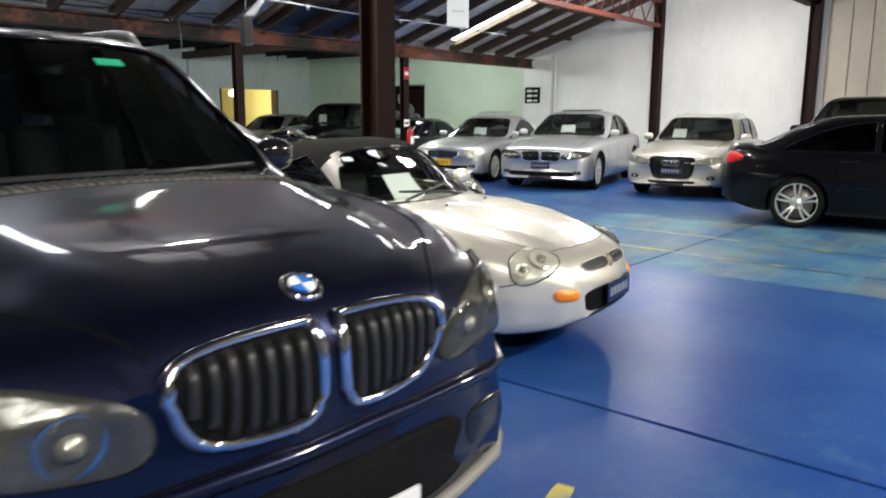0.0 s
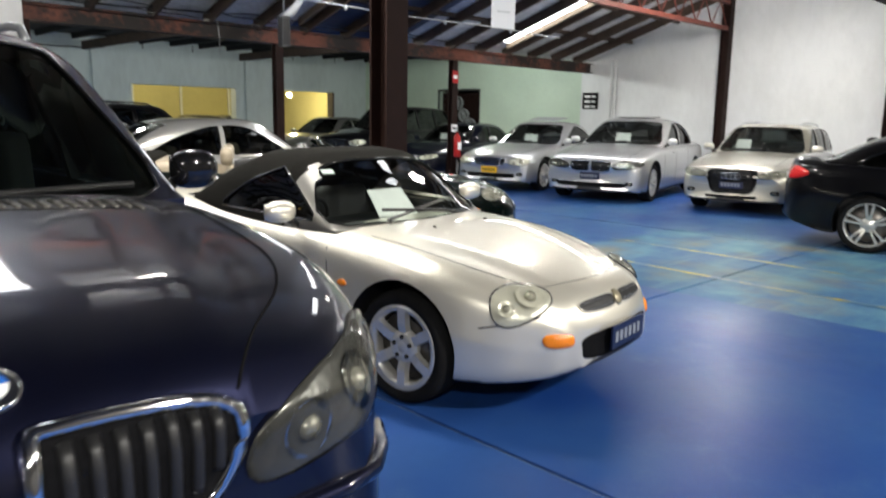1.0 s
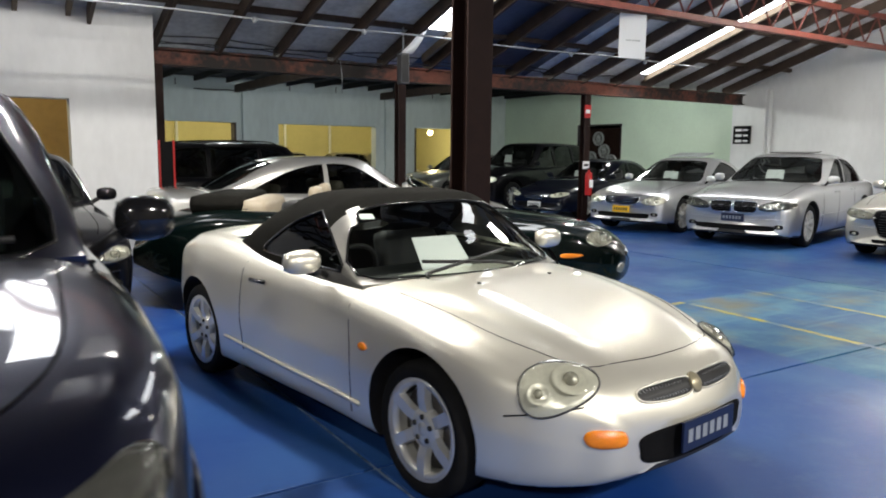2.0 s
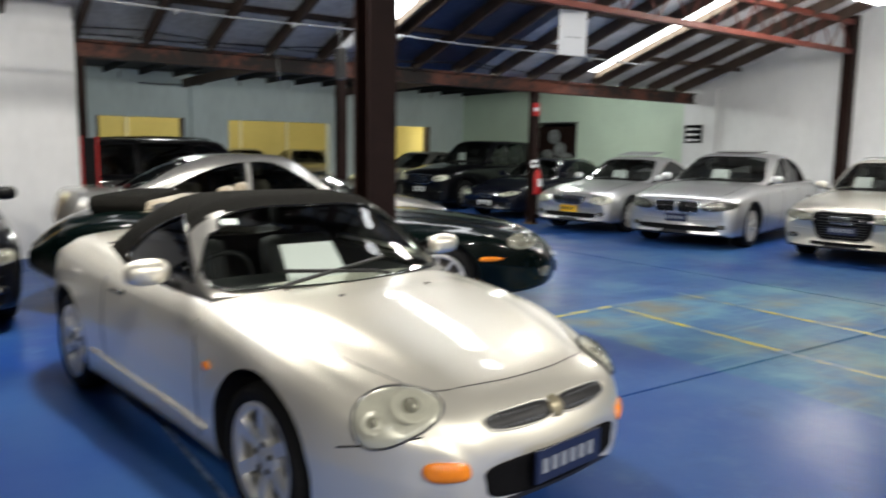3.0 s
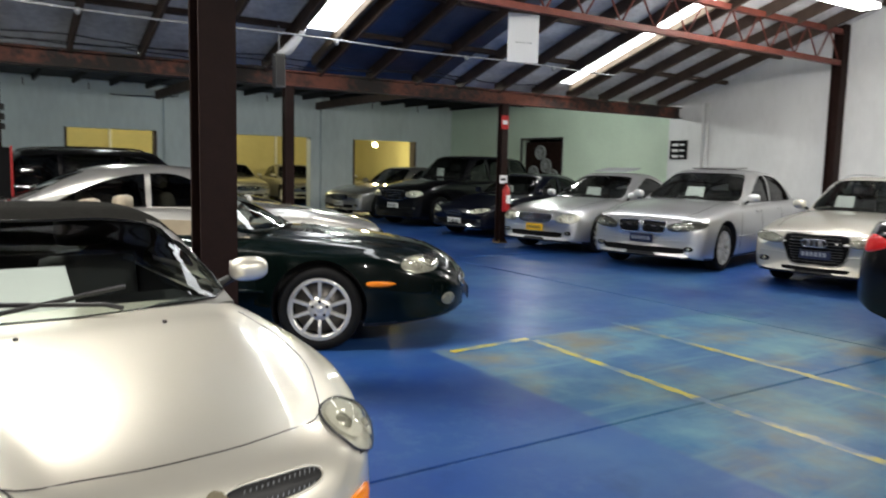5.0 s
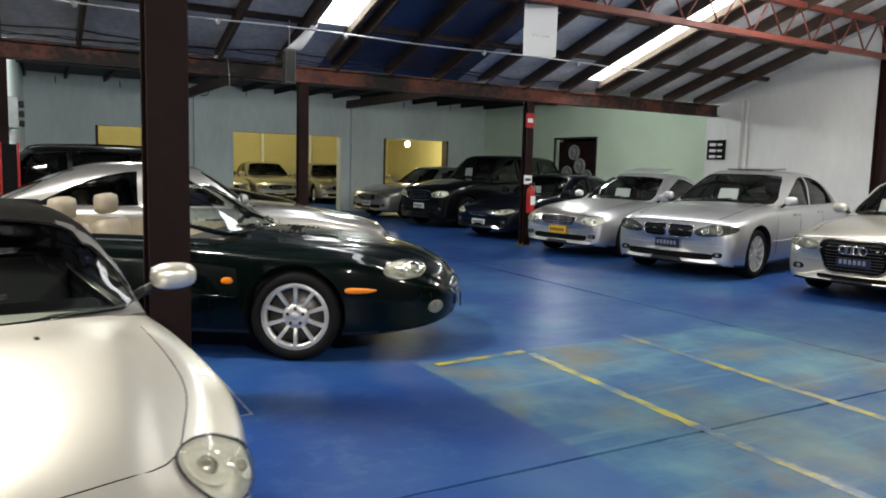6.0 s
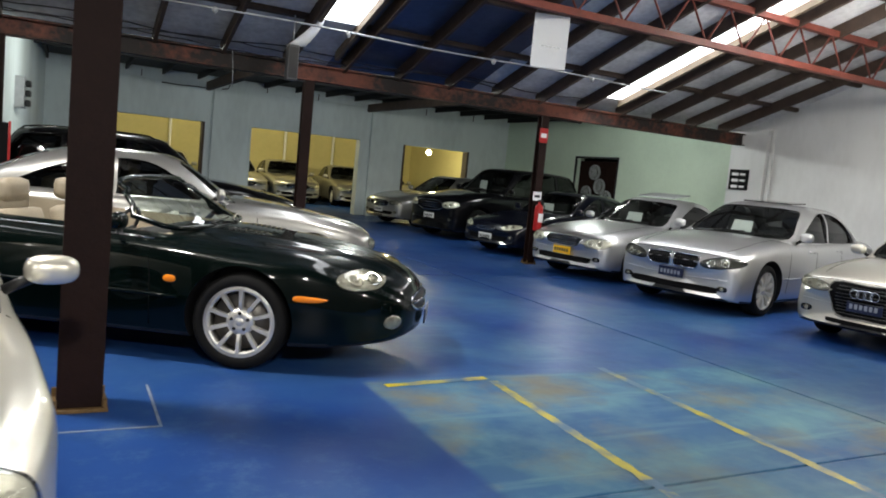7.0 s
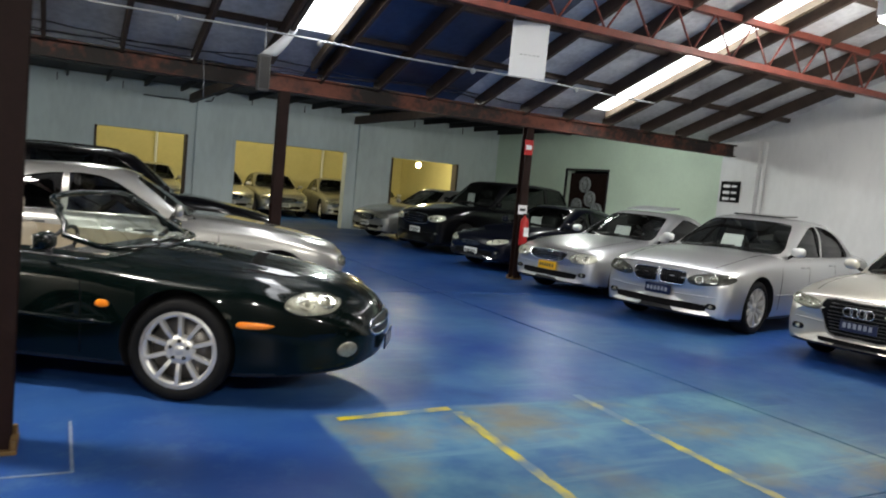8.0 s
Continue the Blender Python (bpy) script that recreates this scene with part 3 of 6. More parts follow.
M_CHROME = material("chrome", (0.78, 0.79, 0.8), 0.07, metal=1.0)
M_PLASTIC = material("black_plastic", (0.014, 0.014, 0.015), 0.45, grain=0.25, scale=30, bump=0.1, bump_scale=300)
M_GLOSSBLACK = material("gloss_black_trim", (0.008, 0.008, 0.009), 0.12, coat=0.5)
M_CABIN = material("dark_cabin_trim", (0.02, 0.02, 0.022), 0.7, grain=0.3, scale=9)
M_BEIGELEATHER = material("beige_leather", (0.34, 0.29, 0.215), 0.5, grain=0.2, scale=7, bump=0.2, bump_scale=90)
M_CLOTH = material("black_hood_cloth", (0.011, 0.0105, 0.009), 0.95, grain=0.35, scale=14, bump=0.4, bump_scale=350)
M_CLOTH.node_tree.nodes["Principled BSDF"].inputs["Specular IOR Level"].default_value = 0.1
M_ORANGE = material("orange_lens", (0.88, 0.25, 0.01), 0.16, coat=0.6, grain=0.2, scale=30, bump=0.3, bump_scale=160)
M_REDLENS = material("red_lens", (0.6, 0.012, 0.012), 0.14, coat=0.6, bump=0.2, bump_scale=160)
M_BOWL = material("lamp_reflector", (0.52, 0.51, 0.44), 0.16, metal=0.6, grain=0.65, scale=11, bump=0.5, bump_scale=26)
M_BOWLDARK = material("smoked_lamp_reflector", (0.11, 0.11, 0.104), 0.25, metal=0.5, grain=0.5, scale=12, bump=0.15, bump_scale=40)
M_BOWLPALE = material("pale_lamp_reflector", (0.72, 0.71, 0.62), 0.3, metal=0.35, grain=0.35, scale=7, bump=0.25, bump_scale=28)
M_LENS = glass("lamp_lens", (0.9, 0.91, 0.88))
M_GLASS = glass("tinted_car_glass", (0.55, 0.62, 0.58))
M_GLASSDARK = glass("dark_car_glass", (0.06, 0.07, 0.07))
M_GLASSMID = glass("green_tinted_car_glass", (0.1, 0.14, 0.12))
M_GLASSCLEAR = glass("clear_car_glass", (0.62, 0.7, 0.66))
M_PLATE = material("dark_blue_plate", (0.012, 0.018, 0.05), 0.3)
M_PLATEW = material("white_plate", (0.7, 0.7, 0.68), 0.35, grain=0.1)
M_PLATEY = material("yellow_plate", (0.85, 0.5, 0.02), 0.35)
M_BARS = material("pale_plate_marks", (0.22, 0.24, 0.28), 0.4)
M_SLAT = material("satin_grille_bar", (0.018, 0.018, 0.019), 0.4, grain=0.3, scale=20)
M_BLUE = material("blue_enamel", (0.03, 0.14, 0.5), 0.2, coat=0.5)
M_TRIMSILVER = material("dull_silver_trim", (0.2, 0.195, 0.18), 0.4, metal=0.5, grain=0.2)
M_LABEL = material("pale_label", (0.55, 0.66, 0.62), 0.45, grain=0.2, scale=20)
M_STICKER = material("green_sticker", (0.02, 0.5, 0.25), 0.4, grain=0.2, scale=20)


def curve(points):
    """A smooth curve through (x, value) points."""
    xs, ys = np.array(points, float).T
    d = np.diff(ys) / np.diff(xs)
    m = np.r_[d[0], [0 if a * b <= 0 else 2 * a * b / (a + b) for a, b in zip(d, d[1:])], d[-1]]

    def f(x):
        x = min(max(x, xs[0]), xs[-1])
        k = min(max(int(np.searchsorted(xs, x)) - 1, 0), len(d) - 1)
        h = xs[k + 1] - xs[k]
        t = (x - xs[k]) / h
        return float((2 * t**3 - 3 * t**2 + 1) * ys[k] + (t**3 - 2 * t**2 + t) * h * m[k] + (3 * t**2 - 2 * t**3) * ys[k + 1] + (t**3 - t**2) * h * m[k + 1])

    return f


def smooth_loop(pts, n=5, closed=True):
    """Rounds a loop of 2D points."""
    pts = [np.array(p, float) for p in pts]
    out, m = [], len(pts)
    for i in range(m if closed else m - 1):
        g = (lambda k: pts[k % m]) if closed else (lambda k: pts[min(max(k, 0), m - 1)])
        a, b, c, d = (g(i + k) for k in (-1, 0, 1, 2))
        for k in range(n):
            t = k / n
            out.append(0.5 * (2 * b + (c - a) * t + (2 * a - 5 * b + 4 * c - d) * t**2 + (3 * b - a - 3 * c + d) * t**3))
    if not closed:
        out.append(pts[-1])
    return [tuple(p) for p in out]


class Car:
    """A car in its own coordinates: x ahead from the front axle, y to its left, z up."""

    def __init__(self, spec, label, category="car", m=None, group=""):
        self.s = spec
        self.nose = spec["overhang"]
        self.root = thing(spec["name"], label, category, m, group)
        self.body()
        self.hits = None

    # ---- the lower body
    def body(self):
        s = self.s
        L, zt, zs, zb, w, tuck = s["length"], curve(s["top"]), curve(s["shoulder"]), curve(s["bottom"]), curve(s["width"]), curve(s["tuck"])
        bow, bowr = s.get("bow", 0.1), s.get("bow_rear", 0.1)
        st = []
        n = 62
        for k in range(n + 1):
            t = k / n
            st.append(L * (0.5 - 0.5 * math.cos(math.pi * t)) * 0.45 + L * t * 0.55)
        bm = bmesh.new()
        rings = []
        for d in st:
            W, Z0, Z1, ZS, T = w(d), zb(d), zt(d), zs(d), tuck(d)
            ZS = min(ZS, Z1 - 0.004)
            zm = Z0 + s.get("waist", 0.5) * (ZS - Z0)
            ws = W * T
            keys = [(0, Z0), (0.5 * W, Z0), (0.86 * W, Z0), (0.965 * W, Z0 + 0.035), (W, zm - 0.1 * (ZS - Z0)), (W, zm + 0.08 * (ZS - Z0)), (0.5 * (W + ws) + 0.25 * (W - ws), ZS - 0.22 * (ZS - zm)), (ws, ZS), (0.88 * ws, ZS + 0.5 * (Z1 - ZS)), (0.6 * ws, ZS + 0.83 * (Z1 - ZS)), (0.3 * ws, ZS + 0.96 * (Z1 - ZS)), (0, Z1)]
            half = smooth_loop(keys, s.get("fine", 3), False)
            if s.get("dome"):
                rise, y0, y1, soft, d1 = s["dome"]
                edge = y0 + (y1 - y0) * min(d / d1, 1.0)
                fade = min(max((d - 0.04) / 0.3, 0), 1) * min(max((d1 + 0.25 - d) / 0.2, 0), 1)
                half = [(y, z + rise * fade * (1 - np.clip((y - edge) / soft, 0, 1) ** 2 * (3 - 2 * np.clip((y - edge) / soft, 0, 1))) if z > ZS + 0.3 * (Z1 - ZS) else z) for y, z in half]
            loop = half + [(-y, z) for y, z in half[-2:0:-1]]
            ring = []
            for y, z in loop:
                q = abs(y) / max(s["width_max"], 0.01)
                x = self.nose - d - bow * q**2.4 * math.exp(-((d / 0.55) ** 2)) + bowr * q**2.4 * math.exp(-(((L - d) / 0.55) ** 2))
                lean = s.get("lean", 0.0)
                x -= lean * max(z - 0.55, 0) * math.exp(-((d / 0.35) ** 2))
                ring.append(bm.verts.new((x, y, z)))
            rings.append(ring)
        m = len(rings[0])
        for a, b in zip(rings, rings[1:]):
            for k in range(m):
                bm.faces.new((a[k], a[(k + 1) % m], b[(k + 1) % m], b[k]))
        for ring, flip, out in ((rings[0], False, 1), (rings[-1], True, -1)):
            c = sum((v.co for v in ring), Vector()) / m
            last = ring
            for f in (0.8, 0.55, 0.3):
                inner = [bm.verts.new(c + (v.co - c) * f + Vector((out * s.get("cap", 0.02) * (1 - f * f), 0, 0))) for v in ring]
                for k in range(m):
                    q = (last[k], inner[k], inner[(k + 1) % m], last[(k + 1) % m])
                    bm.faces.new(q[::-1] if flip else q)
                last = inner
            bm.faces.new(last[::-1] if flip else last)
        bmesh.ops.recalc_face_normals(bm, faces=bm.faces)
        me = bpy.data.meshes.new("body")
        bm.to_mesh(me)
        bm.free()
        raw = new("body", me)
        cut = bmesh.new()
        R = s["arch"]
        axles = [(s.get("front_axle", 0.0), R), (-s["wheelbase"], s.get("arch_rear", R))]
        half = s["width_max"]
        for x, r in axles:
            for side in (-1, 1):
                rings = lathe(cut, [(r, side * (half - 0.30)), (r, side * (half + 0.2))], Matrix.Translation((x, 0, s["wheel_r"] + s.get("arch_up", 0.02))), 40)
                for q in rings:
                    cut.faces.new(q)
        pit = s.get("pit")
        if pit:
            (xa, xb, hy, za, zc) = pit
            box(cut, (xa, -hy, za), (xb, hy, zc), 0.03)
        bmesh.ops.recalc_face_normals(cut, faces=cut.faces)
        cme = bpy.data.meshes.new("cutter")
        cut.to_mesh(cme)
        cut.free()
        tool = new("cutter", cme)
        mod = raw.modifiers.new("cut", "BOOLEAN")
        mod.operation, mod.object, mod.solver = "DIFFERENCE", tool, "EXACT"
        deps = bpy.context.evaluated_depsgraph_get()
        done = bpy.data.meshes.new_from_object(raw.evaluated_get(deps))
        bpy.data.objects.remove(tool)
        bpy.data.objects.remove(raw)
        done.name = "body"
        # drop the slivers that the cut leaves: keep the largest connected piece
        bm = bmesh.new()
        bm.from_mesh(done)
        bm.faces.ensure_lookup_table()
        seen, pieces = set(), []
        for f in bm.faces:
            if f.index in seen:
                continue
            stack, piece = [f], []
            seen.add(f.index)
            while stack:
                q = stack.pop()
                piece.append(q)
                for e in q.edges:
                    for o in e.link_faces:
                        if o.index not in seen:
                            seen.add(o.index)
                            stack.append(o)
            pieces.append(piece)
        pieces.sort(key=len)
        bmesh.ops.delete(bm, geom=[f for piece in pieces[:-1] for f in piece], context="FACES")
        bm.to_mesh(done)
        bm.free()
        done.materials.clear()
        for mat in (s["paint"], M_PLASTIC, s.get("cabin", M_CABIN)):
            done.materials.append(mat)
        for p in done.polygons:
            c = p.center
            p.use_smooth = True
            for x, r in axles:
                if math.hypot(c.x - x, c.z - s["wheel_r"] - s.get("arch_up", 0.02)) < r + 0.001 and abs(c.y) < half * 0.999 and (math.hypot(c.x - x, c.z - s["wheel_r"] - s.get("arch_up", 0.02)) < r - 0.004 or abs(p.normal.y) < 0.3):
                    p.material_index, p.use_smooth = 1, False
            if pit and pit[0] - 0.002 < c.x < pit[1] + 0.002 and abs(c.y) < pit[2] + 0.002 and pit[3] - 0.002 < c.z < pit[4] + 0.3 and not (c.z > zt(self.nose - c.x) - 0.012 and p.normal.z > 0.5):
                p.material_index = 2
            if c.z < zb(self.nose - c.x) + s.get("sill", 0.03):
                p.material_index = max(p.material_index, 1)
        me = done
        ob = new("body", me)
        ob.parent = self.root
        me.set_sharp_from_angle(angle=radians(38))
        self.body_ob = ob
        self.tree = BVHTree.FromPolygons([v.co for v in me.vertices], [tuple(p.vertices) for p in me.polygons])

    def on(self, axis, a, b, side=1):
        """The body's surface point and normal met from the front, the rear, the side or above."""
        if axis == "front":
            o, d = Vector((6, a, b)), Vector((-1, 0, 0))
        elif axis == "rear":
            o, d = Vector((-9, a, b)), Vector((1, 0, 0))
        elif axis == "side":
            o, d = Vector((a, 4 * side, b)), Vector((0, -side, 0))
        elif isinstance(axis, tuple):  # seen along a slanting way: middle and direction towards the viewer
            mid, n = Vector(axis[0]), Vector(axis[1]).normalized()
            u = Vector((0, 0, 1)).cross(n).normalized()
            o, d = mid + float(a) * u + float(b) * n.cross(u) + 1.5 * n, -n
        else:
            o, d = Vector((a, b, 5)), Vector((0, 0, -1))
        p, n, _, _ = self.tree.ray_cast(o, d)
        if p is None:
            p, n, _, _ = self.tree.find_nearest(o + d * (1.5 if isinstance(axis, tuple) else 6 - (self.nose - 0.2) if axis == "front" else 4))
        if n.dot(d) > 0:
            n = -n
        return p, n

    def patch(self, name, axis, loop, mat, off=0.004, dome=0.0, side=1, parent=None, label="", rounds=4, sink=0.012):
        """A panel that follows the body: a rounded outline laid on it, with a rim sunk into it."""
        pts = smooth_loop(loop, rounds) if rounds else loop
        c = np.mean(pts, 0)
        bm = bmesh.new()
        rings = []
        for f, lift in ((1.0, -sink), (1.0, off * 0.6), (0.97, off), (0.8, off), (0.55, off), (0.3, off)):
            ring = []
            for p in pts:
                q = c + (np.array(p) - c) * f
                at, n = self.on(axis, float(q[0]), float(q[1]), side)
                ring.append(bm.verts.new(at + n * (lift + (dome * (1 - f * f) if lift > 0 else 0))))
            rings.append(ring)
        at, n = self.on(axis, float(c[0]), float(c[1]), side)
        top = bm.verts.new(at + n * (off + dome))
        m = len(pts)
        for a, b in zip(rings, rings[1:]):
            for k in range(m):
                bm.faces.new((a[k], a[(k + 1) % m], b[(k + 1) % m], b[k]))
        for k in range(m):
            bm.faces.new((rings[-1][k], rings[-1][(k + 1) % m], top))
        bmesh.ops.recalc_face_normals(bm, faces=bm.faces)
        bm.faces.ensure_lookup_table()
        if bm.faces[-1].normal.dot(n) < 0:
            bmesh.ops.reverse_faces(bm, faces=bm.faces)
        return part(name, bm, mat, parent or self.root, label, True)

    def seam(self, name, axis, pts, r=0.004, mat=None, side=1, closed=False, lift=0.0, parent=None, rounds=4, label=""):
        """A bead or gap line that follows the body."""
        pts = smooth_loop(pts, rounds, closed) if rounds else pts
        line = []
        for a, b in pts:
            at, n = self.on(axis, a, b, side)
            line.append(at + n * lift)
        bm = bmesh.new()
        tube(bm, line, r, 6, closed)
        return part(name, bm, mat or M_VOID, parent or self.root, label, True)

    # ---- the glasshouse
    def cabin_top(self, g):
        """The line of windscreen, roof and rear window along the middle of the car."""
        belt = curve(g["belt"])
        xa, xb, xc, xd, zr = g["screen_base"], g["screen_top"], g["rear_top"], g["rear_base"], g["roof_z"]
        za, zd, hf, hr = belt(xa) - 0.015, belt(xd) - 0.015, zr - g.get("front_drop", 0.045), zr - g.get("rear_drop", 0.05)
        mid = 0.55 * xb + 0.45 * xc
        pts = [(xd, zd), (xd + 0.34 * (xc - xd), zd + g.get("rear_bulge", 0.42) * (hr - zd)), (xd + 0.7 * (xc - xd), zd + 0.8 * (hr - zd)), (xc, hr), (xc + 0.3 * (mid - xc), zr - 0.016), (mid, zr), (xb - 0.25 * (xb - mid), zr - 0.014), (xb, hf), (xb + 0.3 * (xa - xb), za + 0.755 * (hf - za)), (xb + 0.66 * (xa - xb), za + 0.39 * (hf - za)), (xa, za)]
        return curve(pts), belt

    def cabin_solid(self, g, inset=0.0):
        """A closed, rounded solid of the cabin: lofted sections from the windscreen's foot to the rear window's."""
        top, belt = self.cabin_top(g)
        xa, xd = g["screen_base"], g["rear_base"]
        full = g["roof_z"] - belt((xa + xd) / 2)
        lean, power, seg, n = 1 - g["roof_w"] / g["base_w"], g.get("power", 5.5), 24, g.get("steps", 40)
        bowf, bowr = g.get("bow", 0.16), g.get("bow_rear", 0.12)
        bm, rings = bmesh.new(), []
        for k in range(n + 1):
            x = xa + (xd - xa) * k / n
            slope = (top(x + 0.02) - top(x - 0.02)) / 0.04
            base, t = belt(x), k / n
            H = top(x) - inset * math.sqrt(1 + slope * slope) - base
            if inset and (H < 0.02 or min(xa - x, x - xd) < 0.06):
                continue
            H = max(H, 0.004)
            W = g["base_w"] * (1 - 0.03 * (1 - t) ** 4 - g.get("taper", 0.1) * t**4) - inset
            foot = 0.35 if inset else 0.07
            ring = []
            for j in range(seg + 1):
                a = math.pi * j / seg
                c, q = math.cos(a), math.sin(a)
                y, z = W * math.copysign(abs(c) ** (2 / power), c), H * abs(q) ** (2 / power)
                y *= 1 - lean * (min(z / full, 1.0)) ** 1.25
                f = (y / W) ** 2
                ring.append((x - bowf * f * max(1 - t * 2.2, 0) ** 0.5 + bowr * f * max(1 - (1 - t) * 2.2, 0) ** 0.5, y, base + z))
            rings.append([bm.verts.new(p) for p in ring + [(p[0], p[1], base - foot) for p in ring[::-1]]])
        m = len(rings[0])
        for a, b in zip(rings, rings[1:]):
            for k in range(m):
                bm.faces.new((a[k], a[(k + 1) % m], b[(k + 1) % m], b[k]))
        for ring in (rings[0], rings[-1]):
            for k in range(seg):
                bm.faces.new((ring[k], ring[k + 1], ring[m - 2 - k], ring[m - 1 - k]))
        bmesh.ops.recalc_face_normals(bm, faces=bm.faces)
        return bm

    def glasshouse(self, g):
        """Roof and pillars as one shell with openings cut through it, and a pane in each opening."""
        top, belt = self.cabin_top(g)
        xa, xb, xc, xd = g["screen_base"], g["screen_top"], g["rear_top"], g["rear_base"]
        outer = self.cabin_solid(g)
        self.house = BVHTree.FromBMesh(outer)
        bowf, bowr = g.get("bow", 0.16), g.get("bow_rear", 0.12)
        # outlines of the openings: windscreen and rear window seen along the car, the side panes seen across it
        wb, wt = g["base_w"] * g.get("screen_foot", 0.88), g["roof_w"] * g.get("screen_share", 0.84)
        power = g.get("power", 5.5)

        def edge(x, y, down):
            """The height of the roof's edge across the car at x, less a margin."""
            return belt(x) + (top(x) - belt(x)) * (1 - min(abs(y) / g["roof_w"], 0.99) ** power) ** (1 / power) - down

        head = g.get("header", 0.028)
        z0, z1 = top(xa) + 0.035, edge(xb, 0, head)
        self.screen = (z0, z1, wb, wt)
        ws = wt + 0.4 * (wb - wt)
        half = [(wb * 0.55, z0 + 0.004), (wb, z0 + 0.02), (ws, z0 + 0.6 * (z1 - z0)), (wt, edge(xb, wt, head + 0.02)), (wt * 0.9, edge(xb, wt * 0.9, head)), (wt * 0.5, edge(xb, wt * 0.5, head))]
        screen = [(0, z0)] + half + [(0, z1)] + [(-y, z) for y, z in half[::-1]]
        rz0, rb, rt = top(xd) + 0.05, g["base_w"] * g.get("rear_share", 0.78), g["roof_w"] * 0.8
        half = [(rb, rz0 + 0.01), (rt, edge(xc, rt, 0.045)), (rt * 0.9, edge(xc, rt * 0.9, 0.025)), (rt * 0.5, edge(xc, rt * 0.5, 0.025))]
        rear = [(0, rz0)] + half + [(0, edge(xc, 0, 0.025))] + [(-y, z) for y, z in half[::-1]]
        sf, sr, rail = bowf * 0.75 + g.get("a_pillar", 0.1), bowr * 0.75 + g.get("c_pillar", 0.2), g.get("rail", 0.085)
        upper = lambda x: min(top(x + sf), top(x - sr)) - rail
        lower = lambda x: belt(x) + 0.035
        xs = [xa + (xd - xa) * k / 400 for k in range(401)]
        open_x = [x for x in xs if upper(x) > lower(x) + 0.03]
        cuts = [open_x[0]] + [xa + (xd - xa) * p for p in g.get("posts", ())] + [open_x[-1]]
        sides = []
        for k, (p, q) in enumerate(zip(cuts, cuts[1:])):
            p, q = p - (0.028 if k else 0), q + (0.028 if k < len(cuts) - 2 else 0)
            run = [p + (q - p) * j / 9 for j in range(10)]
            sides.append([(x, upper(x)) for x in run] + [(x, lower(x)) for x in run[::-1]])
        if g.get("open"):
            outer.free()
            body, self.tree = self.tree, self.house
            rim = self.seam("windscreen_frame", "front", screen, 0.021, g["mat"], closed=True, lift=-0.004, rounds=3, label="slim dark windscreen frame")
            self.patch("windscreen", "front", screen, g["front_glass"], -0.006, parent=rim, label="clear glass pane", rounds=3, sink=0.01).visible_shadow = False
            self.tree = body
            return
        # the tools that hollow the shell and open it
        tools = [self.cabin_solid(g, g.get("thick", 0.035))]

        def prism(loop, place):
            bm = bmesh.new()
            ends = [[bm.verts.new(place(a, b, e)) for a, b in loop] for e in (0, 1)]
            m = len(loop)
            for k in range(m):
                bm.faces.new((ends[0][k], ends[0][(k + 1) % m], ends[1][(k + 1) % m], ends[1][k]))
            bm.faces.new(ends[0][::-1])
            bm.faces.new(ends[1])
            bmesh.ops.recalc_face_normals(bm, faces=bm.faces)
            if bm.calc_volume(signed=True) < 0:
                bmesh.ops.reverse_faces(bm, faces=bm.faces)
            tools.append(bm)

        prism(smooth_loop(screen, 3), lambda y, z, e: (xb - 0.25 if e else xa + 1.0, y, z))
        prism(smooth_loop(rear, 3), lambda y, z, e: (xc + 0.2 if e else xd - 1.0, y, z))
        for loop in sides:
            prism(loop, lambda x, z, e: (x, 1.5 if e else -1.5, z))
        raw_me = bpy.data.meshes.new("roof")
        outer.to_mesh(raw_me)
        outer.free()
        raw = new("roof", raw_me)
        made = []
        for bm in tools:
            me = bpy.data.meshes.new("tool")
            bm.to_mesh(me)
            bm.free()
            tool = new("tool", me)
            made.append(tool)
            mod = raw.modifiers.new("cut", "BOOLEAN")
            mod.operation, mod.object, mod.solver = "DIFFERENCE", tool, "MANIFOLD"
        deps = bpy.context.evaluated_depsgraph_get()
        done = bpy.data.meshes.new_from_object(raw.evaluated_get(deps))
        for o in (*made, raw):
            bpy.data.objects.remove(o)
        done.materials.clear()
        done.materials.append(g.get("mat", self.s["paint"]))
        done.materials.append(M_CABIN)
        done.materials.append(g.get("pillar", g.get("mat", self.s["paint"])))
        for p in done.polygons:
            p.use_smooth = True
            at, n, _, dist = self.house.find_nearest(p.center)
            c = p.center
            p.material_index = 1 if dist > 0.02 else 2 if c.x > xb - 0.02 and c.z < z1 - 0.02 else 0
        done.set_sharp_from_angle(angle=radians(40))
        ob = new("roof", done)
        ob.parent = self.root
        tagged(ob, g.get("label", ""))
        # panes, and the dark rubber round them
        body, self.tree = self.tree, self.house
        rim = g.get("rim", M_GLOSSBLACK)
        dark = g.get("glass", M_GLASSDARK)

        def pane(kind, axis, loop, mat, side=1, rounds=3):
            c = np.mean(loop, 0)
            grown = [tuple(c + (np.array(p) - c) * (1 + 0.012 / max(np.linalg.norm(np.array(p) - c), 0.05))) for p in loop]
            ob = self.patch(kind, axis, grown, mat, -0.007, 0.0, side, label="tinted glass pane", rounds=rounds, sink=0.01)
            ob.visible_shadow = False
            self.seam("window_seal", axis, loop, 0.0065, rim, side, True, 0.0, ob, rounds)

        pane("windscreen", "front", screen, g.get("front_glass", M_GLASS))
        pane("rear_window", "rear", rear, dark)
        for loop in sides:
            for side in (1, -1):
                pane("side_window", "side", loop, dark, side, 0)
        self.tree = body

